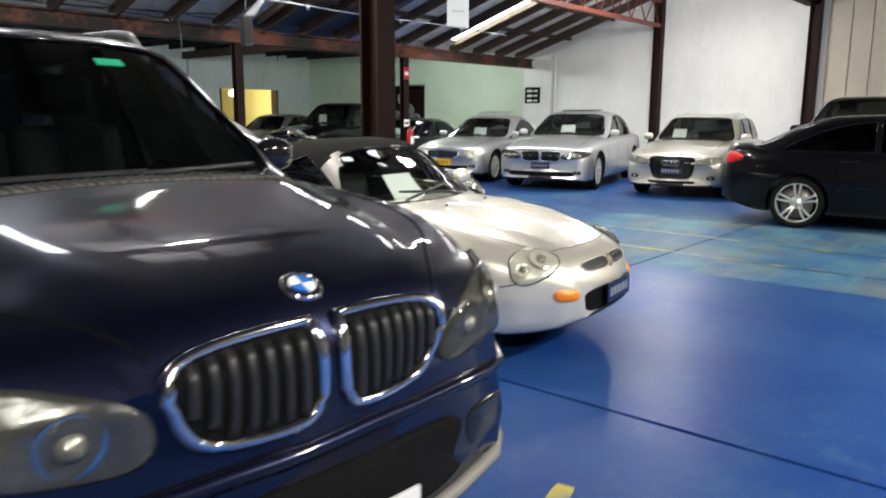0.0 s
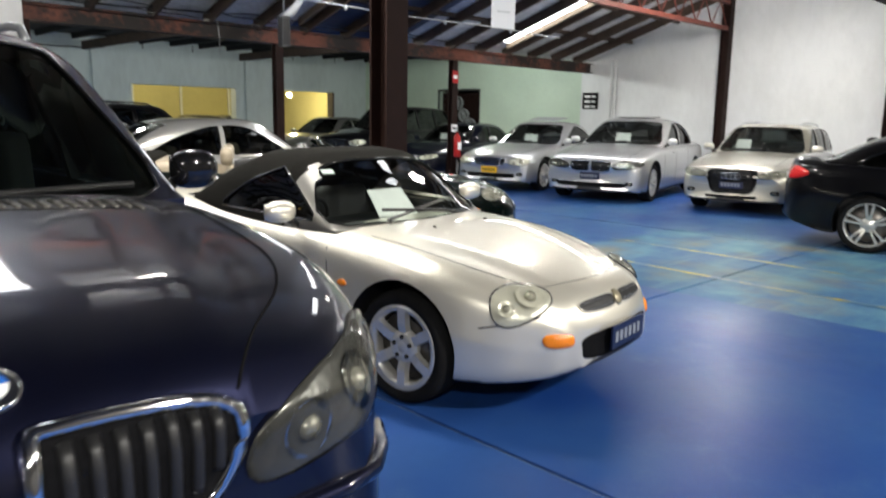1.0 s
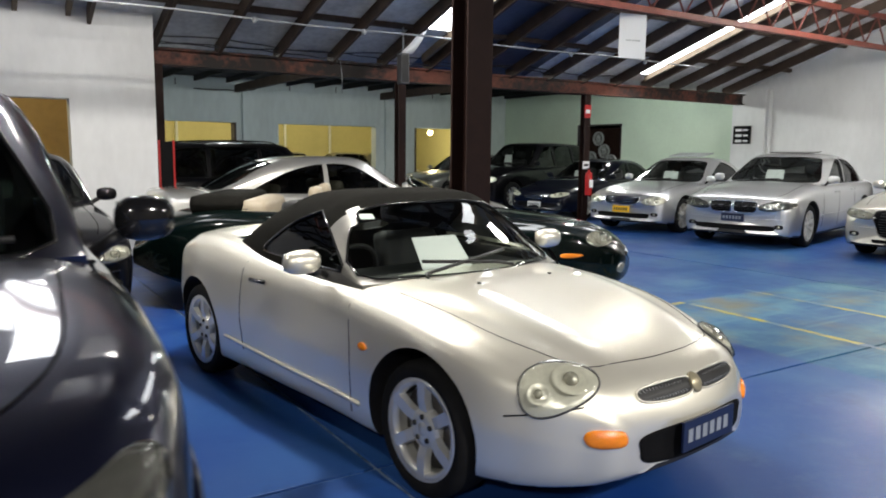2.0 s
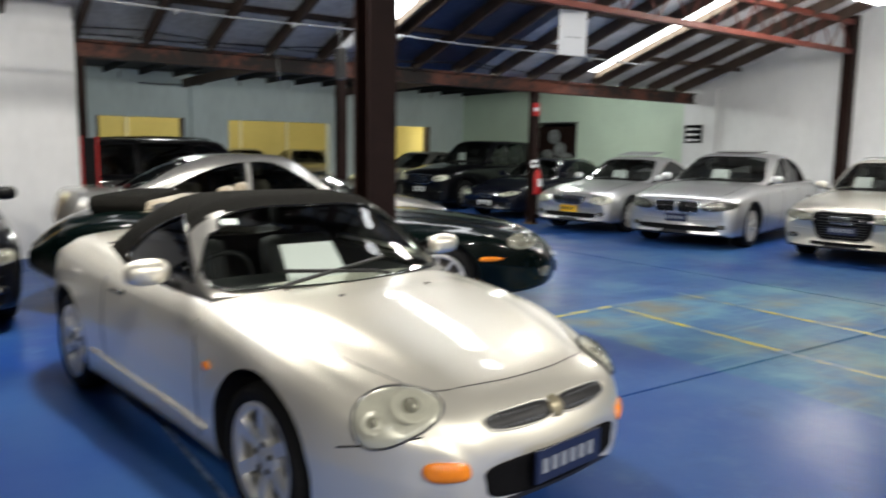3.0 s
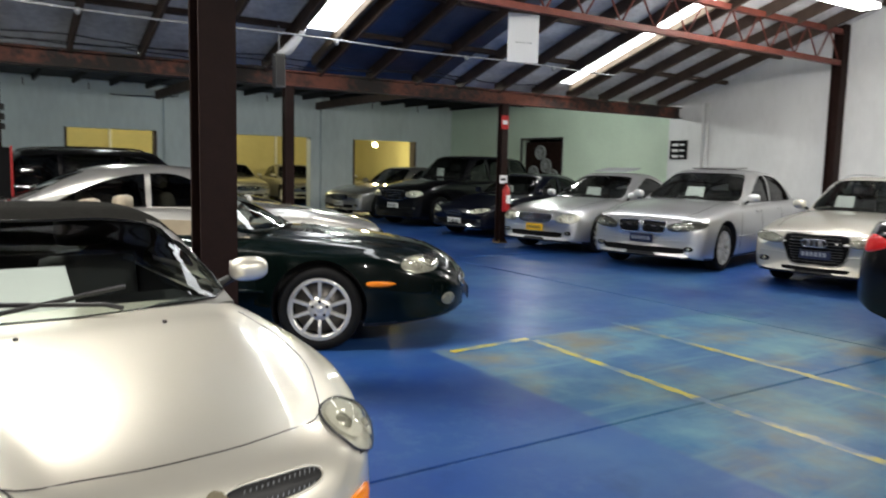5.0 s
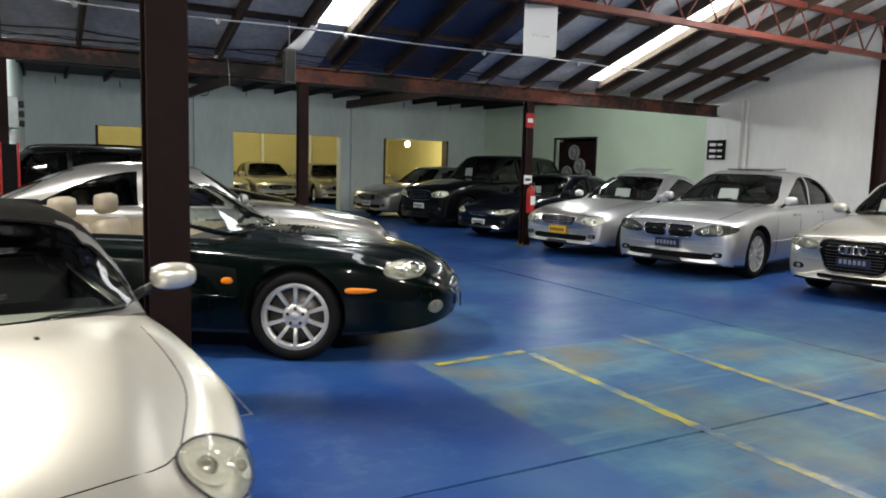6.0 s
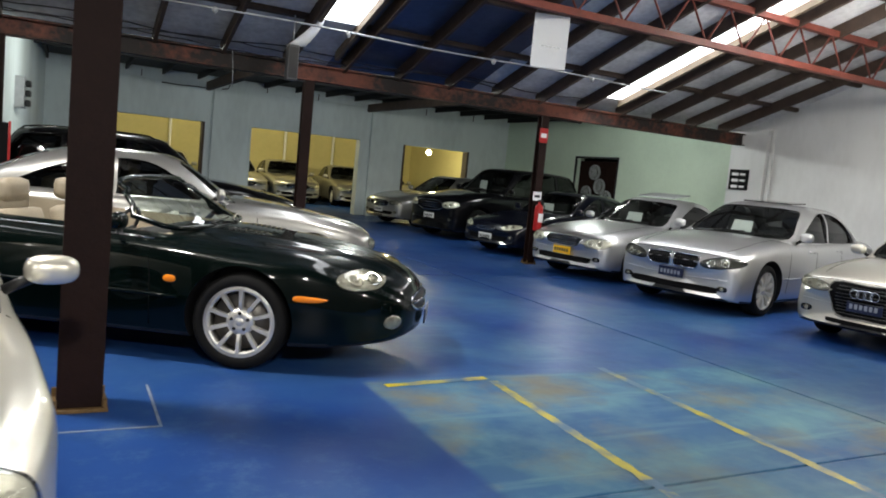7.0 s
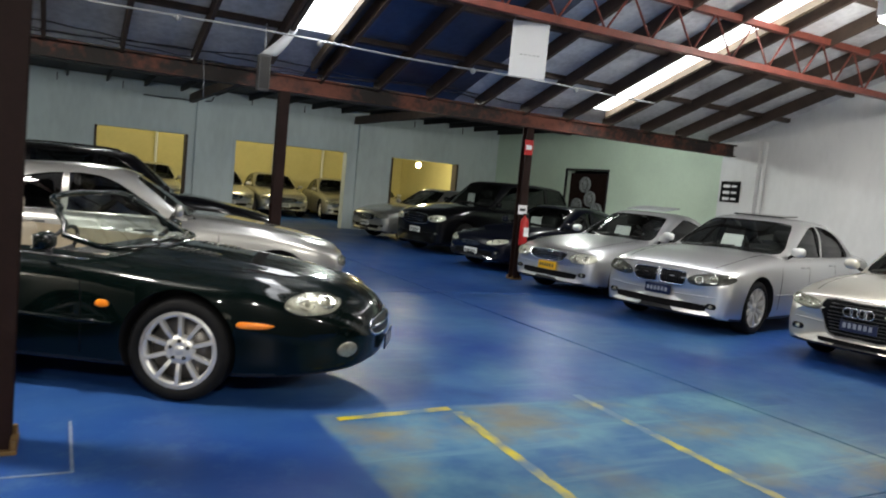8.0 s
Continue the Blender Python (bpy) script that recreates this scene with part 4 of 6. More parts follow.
    # ---- wheels
    def wheel(self, x, side, style):
        s = self.s
        R, half, wd = s["wheel_r"], s["width_max"], s.get("tyre_w", 0.21)
        yc = side * (half - s.get("inset", 0.035) - wd / 2)
        place = Matrix.Translation((x, yc, R)) @ (Matrix() if side > 0 else pose(0, 0, 0, 0, 0, 180))
        rim = s["rim_r"]
        h = wd / 2
        bm = bmesh.new()
        lathe(bm, [(0.05, 0.02), (rim * 0.82, 0.02), (rim * 0.82, -0.03), (0.05, -0.03)], place, 28)
        hub = part("wheel", bm, material("brake_disc", (0.16, 0.15, 0.14), 0.4, metal=0.7) if "brake_disc" not in bpy.data.materials else bpy.data.materials["brake_disc"], self.root, "alloy road wheel with tyre")
        bm = bmesh.new()
        lathe(bm, [(rim * 0.97, -h * 0.9), (rim + 0.01, -h), (R - 0.035, -h * 1.02), (R - 0.008, -h * 0.86), (R, -h * 0.55), (R, h * 0.55), (R - 0.008, h * 0.86), (R - 0.035, h * 1.02), (rim + 0.012, h), (rim * 0.985, h * 0.86)], place, 44)
        part("tyre", bm, M_TYRE, hub, "black rubber tyre")
        bm = bmesh.new()
        lathe(bm, [(rim * 0.99, -h * 0.8), (rim * 0.93, -h * 0.6), (rim * 0.93, h * 0.55), (rim * 0.955, h * 0.8), (rim * 1.005, h * 0.93), (rim * 1.0, h * 0.8), (rim * 0.985, -h * 0.8)], place, 44)
        n, twin, w0, w1, dish = style[:5]
        for k in range(n):
            for dv in ((-twin, twin) if twin else (0,)):
                a = 2 * math.pi * k / n + math.pi / 2
                turn = pose(0, 0, 0, 0, -math.degrees(a), 0)
                r0, r1 = 0.05, rim * 0.955
                yy0, yy1 = h * 0.62, h * (0.62 + dish)
                vs = []
                for r, wv, y, off in ((r0, w0, yy0, dv * 0.3), (r0 + 0.45 * (r1 - r0), (w0 + w1) / 2, yy0 + 0.02, dv * 0.8), (r1, w1, yy1, dv * 1.3)):
                    for dz, dy in ((-wv / 2, -0.028), (-wv / 2 * 0.8, 0.004), (wv / 2 * 0.8, 0.004), (wv / 2, -0.028)):
                        vs.append(bm.verts.new(place @ turn @ Vector((r, y + dy, dz + off))))
                for q in range(2):
                    for j in range(3):
                        bm.faces.new((vs[q * 4 + j], vs[q * 4 + j + 1], vs[q * 4 + j + 5], vs[q * 4 + j + 4]))
        lathe(bm, [(0.0001, h * 0.78), (0.03, h * 0.78), (0.036, h * 0.7), (0.07, h * 0.66), (0.085, h * 0.5), (0.085, h * 0.3)], place, 20)
        if len(style) > 5:  # a broad lip round rounded openings, and a hub disc
            lip = style[5]
            yo = h * (0.62 + dish)
            lathe(bm, [(rim * lip, yo - 0.03), (rim * (lip + 0.015), yo), (rim * 0.97, yo + 0.004), (rim * 0.99, yo - 0.02)], place, 44)
            lathe(bm, [(rim * 0.4, h * 0.45), (rim * 0.38, h * 0.72), (rim * 0.2, h * 0.78), (0.03, h * 0.76)], place, 30)
        bmesh.ops.recalc_face_normals(bm, faces=bm.faces)
        part("rim", bm, M_ALLOY, hub, "silver alloy rim")
        if len(style) > 5:
            for k in range(5):
                a = 2 * math.pi * k / 5 + 0.3
                nut = bmesh.new()
                lathe(nut, [(0.013, h * 0.7), (0.012, h * 0.84), (0.001, h * 0.86)], place @ Matrix.Translation((rim * 0.24 * math.cos(a), 0, rim * 0.24 * math.sin(a))), 8)
                part("wheel_nut", nut, M_PLASTIC, hub, "dark wheel nut")

    def wheels(self, style):
        for x in (self.s.get("front_axle", 0.0), -self.s["wheelbase"]):
            for side in (-1, 1):
                self.wheel(x, side, style)

    # ---- fittings
    def lamp(self, axis, loop, bulbs, side=1, name="headlight", lens=None, back=None, dome=0.012, rounds=4, cup=None):
        """A lamp: a reflector bowl let into the body, round reflectors in it, and a clear lens over all."""
        lo = self.patch(name, axis, loop, back or M_BOWL, 0.007, 0.0, side, rounds=rounds)
        for a, b, r in bulbs:
            at, n = self.on(axis, a, b, side)
            bm = bmesh.new()
            turn = n.to_track_quat("Y", "Z").to_matrix().to_4x4()
            lathe(bm, [(r, 0.0085), (r * 0.97, 0.0095), (r * 0.8, 0.006), (r * 0.4, 0.003), (0.001, 0.004)], Matrix.Translation(at) @ turn, 24)
            part("reflector", bm, cup or M_CHROME, lo)
            bm = bmesh.new()
            lathe(bm, [(r * 0.42, 0.004), (r * 0.36, 0.018), (0.001, 0.024)], Matrix.Translation(at) @ turn, 16)
            part("bulb", bm, M_BOWL, lo)
        self.patch("lens", axis, loop, lens or M_LENS, 0.018, dome, side, parent=lo, rounds=rounds).visible_shadow = False
        return lo

    def plate(self, y, z, w=0.37, h=0.12, axis="front", mat=None, bars=True, off=0.02):
        at, n = self.on(axis, y, z)
        sgn = 1 if axis == "front" else -1
        m = Matrix.Translation((at.x + sgn * off, y, z))
        bm = bmesh.new()
        box(bm, (-0.006, -w / 2, -h / 2), (0.006, w / 2, h / 2), 0.003, m)
        pl = part("number_plate", bm, mat or M_PLATE, self.root, "number plate with plain bars")
        for k in range(6):
            if not bars:
                break
            y0 = -w / 2 + 0.03 + k * (w - 0.06) / 6
            bm = bmesh.new()
            box(bm, (sgn * 0.006 - 0.002, y0, -h * 0.22), (sgn * 0.006 + 0.002, y0 + (w - 0.06) / 6 * 0.62, h * 0.22), 0, m)
            part("plate_bar", bm, M_INK if mat in (M_PLATEW, M_PLATEY) else M_BARS, pl)

    def mirror(self, x, y, z, side, size=(0.12, 0.2, 0.13), mat=None):
        bm = bmesh.new()
        bmesh.ops.create_uvsphere(bm, u_segments=20, v_segments=12, radius=1.0)
        for v in bm.verts:
            c = v.co
            c.x = c.x * size[0] / 2 if c.x > 0 else c.x * size[0] * 0.22
            k = 1.0 if c.y * side > 0 else 0.9
            c.y *= size[1] / 2 * k
            c.z *= size[2] / 2
            c.y = math.copysign(abs(c.y / (size[1] / 2)) ** 0.75 * size[1] / 2, c.y)
            c.z = math.copysign(abs(c.z / (size[2] / 2)) ** 0.75 * size[2] / 2, c.z)
        bmesh.ops.translate(bm, vec=(x, side * y, z), verts=bm.verts)
        mo = part("door_mirror", bm, mat or self.s["paint"], self.root, "rounded door mirror", True)
        bm = bmesh.new()
        tube(bm, [(x - 0.02, side * (y - size[1] * 0.3), z - size[2] * 0.3), (x - 0.05, side * (y - size[1] * 0.75), z - size[2] * 0.75)], 0.022, 8)
        part("mirror_arm", bm, M_PLASTIC, mo)
        bm = bmesh.new()
        box(bm, (x - size[0] * 0.25, side * y - size[1] * 0.4, z - size[2] * 0.36), (x - size[0] * 0.2, side * y + size[1] * 0.4, z + size[2] * 0.36), 0.004)
        part("mirror_glass", bm, M_CHROME, mo)

    def seat(self, x, y, z, mat, rest=0.62, width=0.48, head=True):
        bm = bmesh.new()
        box(bm, (x - 0.25, y - width / 2, z), (x + 0.25, y + width / 2, z + 0.16), 0.05)
        box(bm, (-0.07, -width / 2, 0), (0.07, width / 2, rest), 0.06, Matrix.Translation((x - 0.26, y, z + 0.1)) @ pose(0, 0, 0, 0, -14, 0))
        se = part("seat", bm, mat, self.root, "padded front seat", True)
        if head:
            bm = bmesh.new()
            box(bm, (-0.06, -0.15, 0), (0.06, 0.15, 0.18), 0.058, Matrix.Translation((x - 0.3 - rest * 0.22, y, z + rest + 0.13)))
            part("headrest", bm, mat, se, "", True)

    def interior(self, x_dash, x_seat, z, mat, belt, rear=True, rest=0.62):
        s = self.s
        hw = s["width_max"]
        bm = bmesh.new()
        box(bm, (x_dash - 0.25, -hw * 0.78, belt - 0.32), (x_dash + 0.3, hw * 0.78, belt - 0.03), 0.05)
        part("dashboard", bm, M_CABIN, self.root, "dark dashboard", True)
        for y in (-0.37, 0.37):
            self.seat(x_seat, y, z, mat, rest)
        if rear:
            bm = bmesh.new()
            box(bm, (x_seat - 1.15, -0.6, z), (x_seat - 0.7, 0.6, z + 0.15), 0.05)
            box(bm, (x_seat - 1.25, -0.6, z + 0.1), (x_seat - 1.1, 0.6, z + rest + 0.05), 0.05)
            part("rear_seat", bm, mat, self.root, "rear bench seat", True)
        bm = bmesh.new()
        ring = [Vector((0, 0.18 * math.cos(a), 0.18 * math.sin(a))) for a in (2 * math.pi * k / 20 for k in range(20))]
        mm = Matrix.Translation((x_dash - 0.38, -0.37, belt - 0.08)) @ pose(0, 0, 0, 0, 25, 0)
        tube(bm, [mm @ p for p in ring], 0.014, 8, True)
        tube(bm, [mm @ Vector((0, 0.17, 0)), mm @ Vector((0.02, 0, 0)), mm @ Vector((0, -0.17, 0))], 0.02, 6)
        part("steering_wheel", bm, M_CABIN, self.root, "black steering wheel")

    def wiper(self, pts, r=0.008):
        bm = bmesh.new()
        tube(bm, pts, r, 5)
        part("wiper", bm, M_PLASTIC, self.root, "black windscreen wiper")

    def screen_point(self, u, h):
        """A point on the windscreen: u from its right (0) to its left (1), h from its base (0) to its top (1)."""
        z0, z1, wb, wt = self.screen
        z = z0 + h * (z1 - z0)
        y = (2 * u - 1) * (wb + (wt - wb) * h)
        p, _, _, _ = self.house.ray_cast(Vector((6, y, z)), Vector((-1, 0, 0)))
        return p if p is not None else Vector((self.nose - 1.2, y, z))

    def slip(self, name, us, hs, mat, label, category, inset=0.03, lean=0.0):
        """A sheet standing behind the windscreen; a thing of its own."""
        m = self.root.matrix_world
        corners = [self.screen_point(us[0], hs[0]), self.screen_point(us[1], hs[0]), self.screen_point(us[1], hs[1]), self.screen_point(us[0], hs[1])]
        n = (corners[1] - corners[0]).cross(corners[3] - corners[0]).normalized()
        if n.x > 0:
            n = -n
        bm = bmesh.new()
        back = [lean, lean, 0, 0]
        lower = [bm.verts.new(m @ (c + n * inset + Vector((-q, 0, 0)))) for c, q in zip(corners, back)]
        upper = [bm.verts.new(m @ (c + n * (inset + 0.003) + Vector((-q, 0, 0)))) for c, q in zip(corners, back)]
        bm.faces.new(lower)
        bm.faces.new(upper[::-1])
        for k in range(4):
            bm.faces.new((lower[k], upper[k], upper[(k + 1) % 4], lower[(k + 1) % 4]))
        ob = mesh_object(name, bm, mat)
        return tagged(ob, label, category, "price cards")
SIDES4 = dict(posts=(0.47,))
SIDES2 = dict(posts=())
SIDES6 = dict(posts=(0.4, 0.68), c_pillar=0.02, bow_rear=0.08, taper=0.05, rear_bulge=0.36)


def place(x, y, heading):
    return pose(x, y, 0, 0, 0, heading)


def saloon(spec, m, label, lamps, grille, group="parked cars", plate=None, card=None, spokes=(10, 0, 0.035, 0.028, 0.2), fog=True, handles=True, glass_kw=None):
    """An ordinary car from its outline, with its lamps, grille, seams, handles, mirrors, wheels and cabin."""
    car = Car(spec, label, spec.get("category", "car"), m, group)
    g = dict(spec["house"])
    g.update(glass_kw or {})
    car.glasshouse(g)
    car.wheels(spokes)
    nose, hw = car.nose, spec["width_max"]
    zt = curve(spec["top"])
    for side in (1, -1):
        car.lamp("front", [(side * y, z) for y, z in lamps["loop"]], [(side * y, z, r) for y, z, r in lamps["bulbs"]], back=lamps.get("back"), cup=lamps.get("cup"))
        car.seam("lamp_gap", "front", [(side * y, z) for y, z in lamps["loop"]], 0.0045, M_INK, closed=True, lift=0.003)
        if fog:
            fy, fz = hw * 0.74, spec.get("fog_z", 0.36)
            fl = car.patch("fog_lamp", "front", [(side * (fy + a), fz + b) for a, b in ((-0.07, 0), (-0.04, 0.035), (0.05, 0.035), (0.07, 0), (0.05, -0.03), (-0.04, -0.03))], M_GLOSSBLACK, 0.003, 0.004)
            car.patch("fog_lens", "front", [(side * fy + 0.026 * math.cos(a), fz + 0.024 * math.sin(a)) for a in (math.pi * k / 4 for k in range(8))], M_BOWL, 0.012, 0.005, parent=fl)
        xm = g["screen_base"] - 0.1
        car.mirror(xm - 0.16, hw + 0.03, curve(g["belt"])(xm) + 0.09, side)
        if handles:
            for xh in spec.get("handles", (-1.25, -2.2)):
                zz = curve(spec["shoulder"])(nose - xh) - 0.1
                car.seam("door_handle", "side", [(xh - 0.1, zz), (xh + 0.1, zz + 0.004)], 0.013, spec["paint"], side, lift=0.012, rounds=1)
        for xs in spec.get("doors", (-0.55, -1.4, -2.3)):
            zs = curve(spec["shoulder"])(nose - xs)
            car.seam("door_gap", "side", [(xs, 0.3), (xs - 0.01, 0.55), (xs - 0.04, zs - 0.03)], 0.0035, M_VOID, side)
        car.seam("side_trim", "side", [(-0.45, 0.5), (-1.2, 0.505), (-spec["wheelbase"] + 0.45, 0.51)], 0.009, spec["paint"], side, lift=0.004)
    grille(car)
    iw, i0, i1 = spec.get("intake", (0.62, 0.285, 0.37))
    car.patch("intake", "front", [(-hw * iw, i0 + 0.5 * (i1 - i0)), (-hw * iw * 0.93, i1), (0, i1), (hw * iw * 0.93, i1), (hw * iw, i0 + 0.5 * (i1 - i0)), (hw * iw * 0.88, i0), (0, i0), (-hw * iw * 0.88, i0)], M_VOID, 0.006, rounds=6, label="wide black lower intake")
    car.seam("bumper_crease", "front", [(-hw * 0.8, 0.47), (-hw * 0.4, 0.455), (0, 0.45), (hw * 0.4, 0.455), (hw * 0.8, 0.47)], 0.007, spec["paint"], lift=0.003)
    car.seam("bonnet_front_gap", "front", [(y * hw, spec["hood"] - 0.035 - 0.05 * y * y) for y in (-0.72, -0.4, 0, 0.4, 0.72)], 0.0035)
    xe = g["screen_base"] + 0.03
    hood_w = hw * 0.7
    car.seam("bonnet_gap", "top", [(xe, -hood_w), (0.25, -hood_w * 1.01), (nose - 0.28, -hood_w * 0.93)], 0.0035)
    car.seam("bonnet_gap", "top", [(xe, hood_w), (0.25, hood_w * 1.01), (nose - 0.28, hood_w * 0.93)], 0.0035)
    if plate:
        car.plate(0, plate[0], mat=plate[1], bars=plate[1] is not M_PLATEY or True)
    belt = curve(g["belt"])(-1.2)
    car.interior(g["screen_base"] - 0.28, -1.35, spec.get("seat_z", 0.42), spec.get("seat_mat", M_CABIN), belt, rest=spec.get("rest", 0.6))
    for u in (0.3, 0.62):
        car.wiper([car.screen_point(u, 0.03) + Vector((0.03, 0, 0.02)), car.screen_point(u - 0.02, 0.05) + Vector((0.012, 0, 0.014)), car.screen_point(u + 0.3, 0.12) + Vector((0.01, 0, 0.01))])
    if card:
        car.slip("price_card", card, (0.16, 0.54), M_CARD, "white price card behind the windscreen", "price card", lean=0.2)
    return car


def kidneys(z0, z1, w, y0=0.02, slats=7):
    def make(car):
        for side in (1, -1):
            loop = [(side * y0, z0 + 0.03), (side * y0, z1 - 0.02), (side * (y0 + 0.04), z1), (side * (y0 + w - 0.05), z1 - 0.005), (side * (y0 + w), z1 - 0.03), (side * (y0 + w - 0.015), z0 + 0.04), (side * (y0 + w - 0.07), z0), (side * (y0 + 0.05), z0)]
            gr = car.patch("grille", "front", loop, M_VOID, 0.003, rounds=3, label="black kidney grille with a chrome rim")
            car.seam("grille_rim", "front", loop, 0.011, M_CHROME, closed=True, lift=0.006, parent=gr, rounds=3)
            for k in range(slats):
                y = side * (y0 + 0.025 + (w - 0.05) * k / max(slats - 1, 1))
                car.seam("slat", "front", [(y, z0 + 0.03), (y, (z0 + z1) / 2), (y, z1 - 0.025)], 0.006, M_PLASTIC, lift=0.008, parent=gr, rounds=2)
    return make


def frame_grille(loop, bars, rim=M_CHROME, back=M_VOID, bar=None):
    def make(car):
        gr = car.patch("grille", "front", loop, back, 0.01, rounds=3, label="dark grille with a bright rim")
        car.seam("grille_rim", "front", loop, 0.011, rim, closed=True, lift=0.006, parent=gr, rounds=3)
        ys, zs = [p[0] for p in loop], [p[1] for p in loop]
        for k in range(bars):
            z = min(zs) + (max(zs) - min(zs)) * (k + 1) / (bars + 1)
            q = 0.86 * (1 - 0.25 * abs((k + 1) / (bars + 1) - 0.5))
            car.seam("slat", "front", [(min(ys) * q, z), (0, z), (max(ys) * q, z)], 0.006, bar or rim, lift=0.012, parent=gr, rounds=3)
    return make


def saloon_spec(name="parked_car", L=4.6, wb=2.7, over=0.85, hw=0.88, height=1.42, hood=0.76, cowl=0.96, belt=0.93, deck=1.0, wheel=0.32, rim=0.22, body=P_SILVER, screen=(-0.62, -1.35), rear=(-2.5, -3.15), sides=SIDES4, blunt=0.82, **more):
    spec = dict(
        name=name, length=L, wheelbase=wb, overhang=over, width_max=hw, wheel_r=wheel, rim_r=rim, arch=wheel + 0.045, paint=body, waist=0.55, bow=0.17, bow_rear=0.14, cap=0.015, hood=hood,
        top=[(0, hood - 0.15), (0.03, hood - 0.085), (0.09, hood - 0.03), (0.2, hood + 0.012), (0.4, hood + 0.062), (0.7, hood + 0.115), (1.1, cowl - 0.035), (over - screen[0] + 0.02, cowl), (over - screen[0] + 0.3, belt + 0.02), (over - rear[1] - 0.15, belt + 0.04), (over - rear[1] + 0.05, deck), (L - 0.12, deck - 0.02), (L - 0.03, deck - 0.15), (L, deck - 0.3)],
        shoulder=[(0, hood - 0.22), (0.03, hood - 0.15), (0.09, hood - 0.09), (0.2, hood - 0.045), (0.4, hood), (0.7, hood + 0.05), (1.1, cowl - 0.1), (1.6, belt - 0.03), (L - 0.8, belt + 0.02), (L - 0.12, deck - 0.08), (L, deck - 0.36)],
        bottom=[(0, 0.235), (0.06, 0.2), (0.4, 0.18), (L - 0.6, 0.2), (L - 0.15, 0.28), (L, 0.36)],
        width=[(0, hw * blunt), (0.035, hw * (blunt + 0.08)), (0.12, hw * 0.945), (0.35, hw * 0.985), (0.9, hw), (L - 1.0, hw), (L - 0.4, hw * 0.965), (L - 0.08, hw * 0.88), (L, hw * 0.74)],
        tuck=[(0, 0.93), (0.3, 0.92), (1.2, 0.91), (L - 0.8, 0.9), (L, 0.86)],
        pit=(rear[1] + 0.3, screen[0] - 0.08, hw * 0.8, 0.32, belt + 0.3),
        house=dict(belt=[(rear[1] - 0.2, deck - 0.03), (rear[1] + 0.6, belt - 0.01), (screen[0] - 0.6, belt - 0.015), (screen[0] + 0.1, cowl - 0.03)], base_w=hw * 0.9, roof_w=hw * 0.77, screen_base=screen[0], screen_top=screen[1], rear_top=rear[0], rear_base=rear[1], roof_z=height + 0.02, crown=0.11, **sides),
    )
    spec.update(more)
    return spec


LAMPS_WIDE = dict(back=M_BOWL, loop=[(0.42, 0.63), (0.6, 0.665), (0.76, 0.66), (0.8, 0.6), (0.72, 0.56), (0.5, 0.545)], bulbs=[(0.53, 0.605, 0.045), (0.66, 0.61, 0.045)])

# -- the silver flagship saloon by the white wall
flagship = saloon_spec("saloon_car", L=5.03, wb=2.99, over=0.87, hw=0.95, height=1.5, fog_z=0.35, intake=(0.68, 0.28, 0.36), hood=0.82, cowl=1.03, belt=0.98, deck=1.06, wheel=0.345, rim=0.25, screen=(-0.62, -1.5), rear=(-2.75, -3.55), body=P_SILVER)
big = saloon(flagship, place(13.93, 8.17, 194.1), "large silver saloon car with kidney grilles, nose to the aisle", dict(back=M_BOWLDARK, loop=[(0.41, 0.62), (0.42, 0.68), (0.58, 0.74), (0.78, 0.755), (0.89, 0.72), (0.86, 0.655), (0.72, 0.615), (0.52, 0.595)], bulbs=[(0.54, 0.66, 0.05), (0.7, 0.68, 0.055)]), kidneys(0.57, 0.735, 0.35, 0.025, 10), plate=(0.475, M_PLATE), card=(0.36, 0.58), spokes=(10, 0.012, 0.02, 0.022, 0.2))

# -- the small estate beside it
wagon = saloon_spec("estate_car", L=4.59, wb=2.64, over=0.93, hw=0.885, height=1.44, hood=0.77, cowl=0.97, intake=(0.45, 0.255, 0.3), belt=0.94, deck=0.98, wheel=0.32, rim=0.225, screen=(-0.6, -1.3), rear=(-3.15, -3.5), body=P_WARM, sides=SIDES6)
est = saloon(wagon, place(14.45, 5.7, 189.5), "champagne estate car with a tall black grille", dict(loop=[(0.41, 0.655), (0.6, 0.7), (0.77, 0.705), (0.82, 0.66), (0.72, 0.6), (0.44, 0.585)], bulbs=[(0.53, 0.635, 0.045), (0.66, 0.65, 0.045)]), frame_grille([(-0.37, 0.7), (0, 0.705), (0.37, 0.7), (0.38, 0.52), (0.29, 0.34), (0, 0.335), (-0.29, 0.34), (-0.38, 0.52)], 9, M_TRIMSILVER, bar=M_SLAT), plate=(0.47, M_PLATE), card=(0.14, 0.34), spokes=(9, 0, 0.035, 0.03, 0.2))

for k in range(4):
    bm = bmesh.new()
    at, n = est.on("front", -0.105 + 0.07 * k, 0.61)
    tube(bm, [(est.nose + 0.015, at.y + 0.047 * math.cos(q), 0.61 + 0.047 * math.sin(q)) for q in (2 * math.pi * j / 18 for j in range(18))], 0.006, 6, True)
    part("badge_ring", bm, M_CHROME, est.root, "plain chrome ring badge")
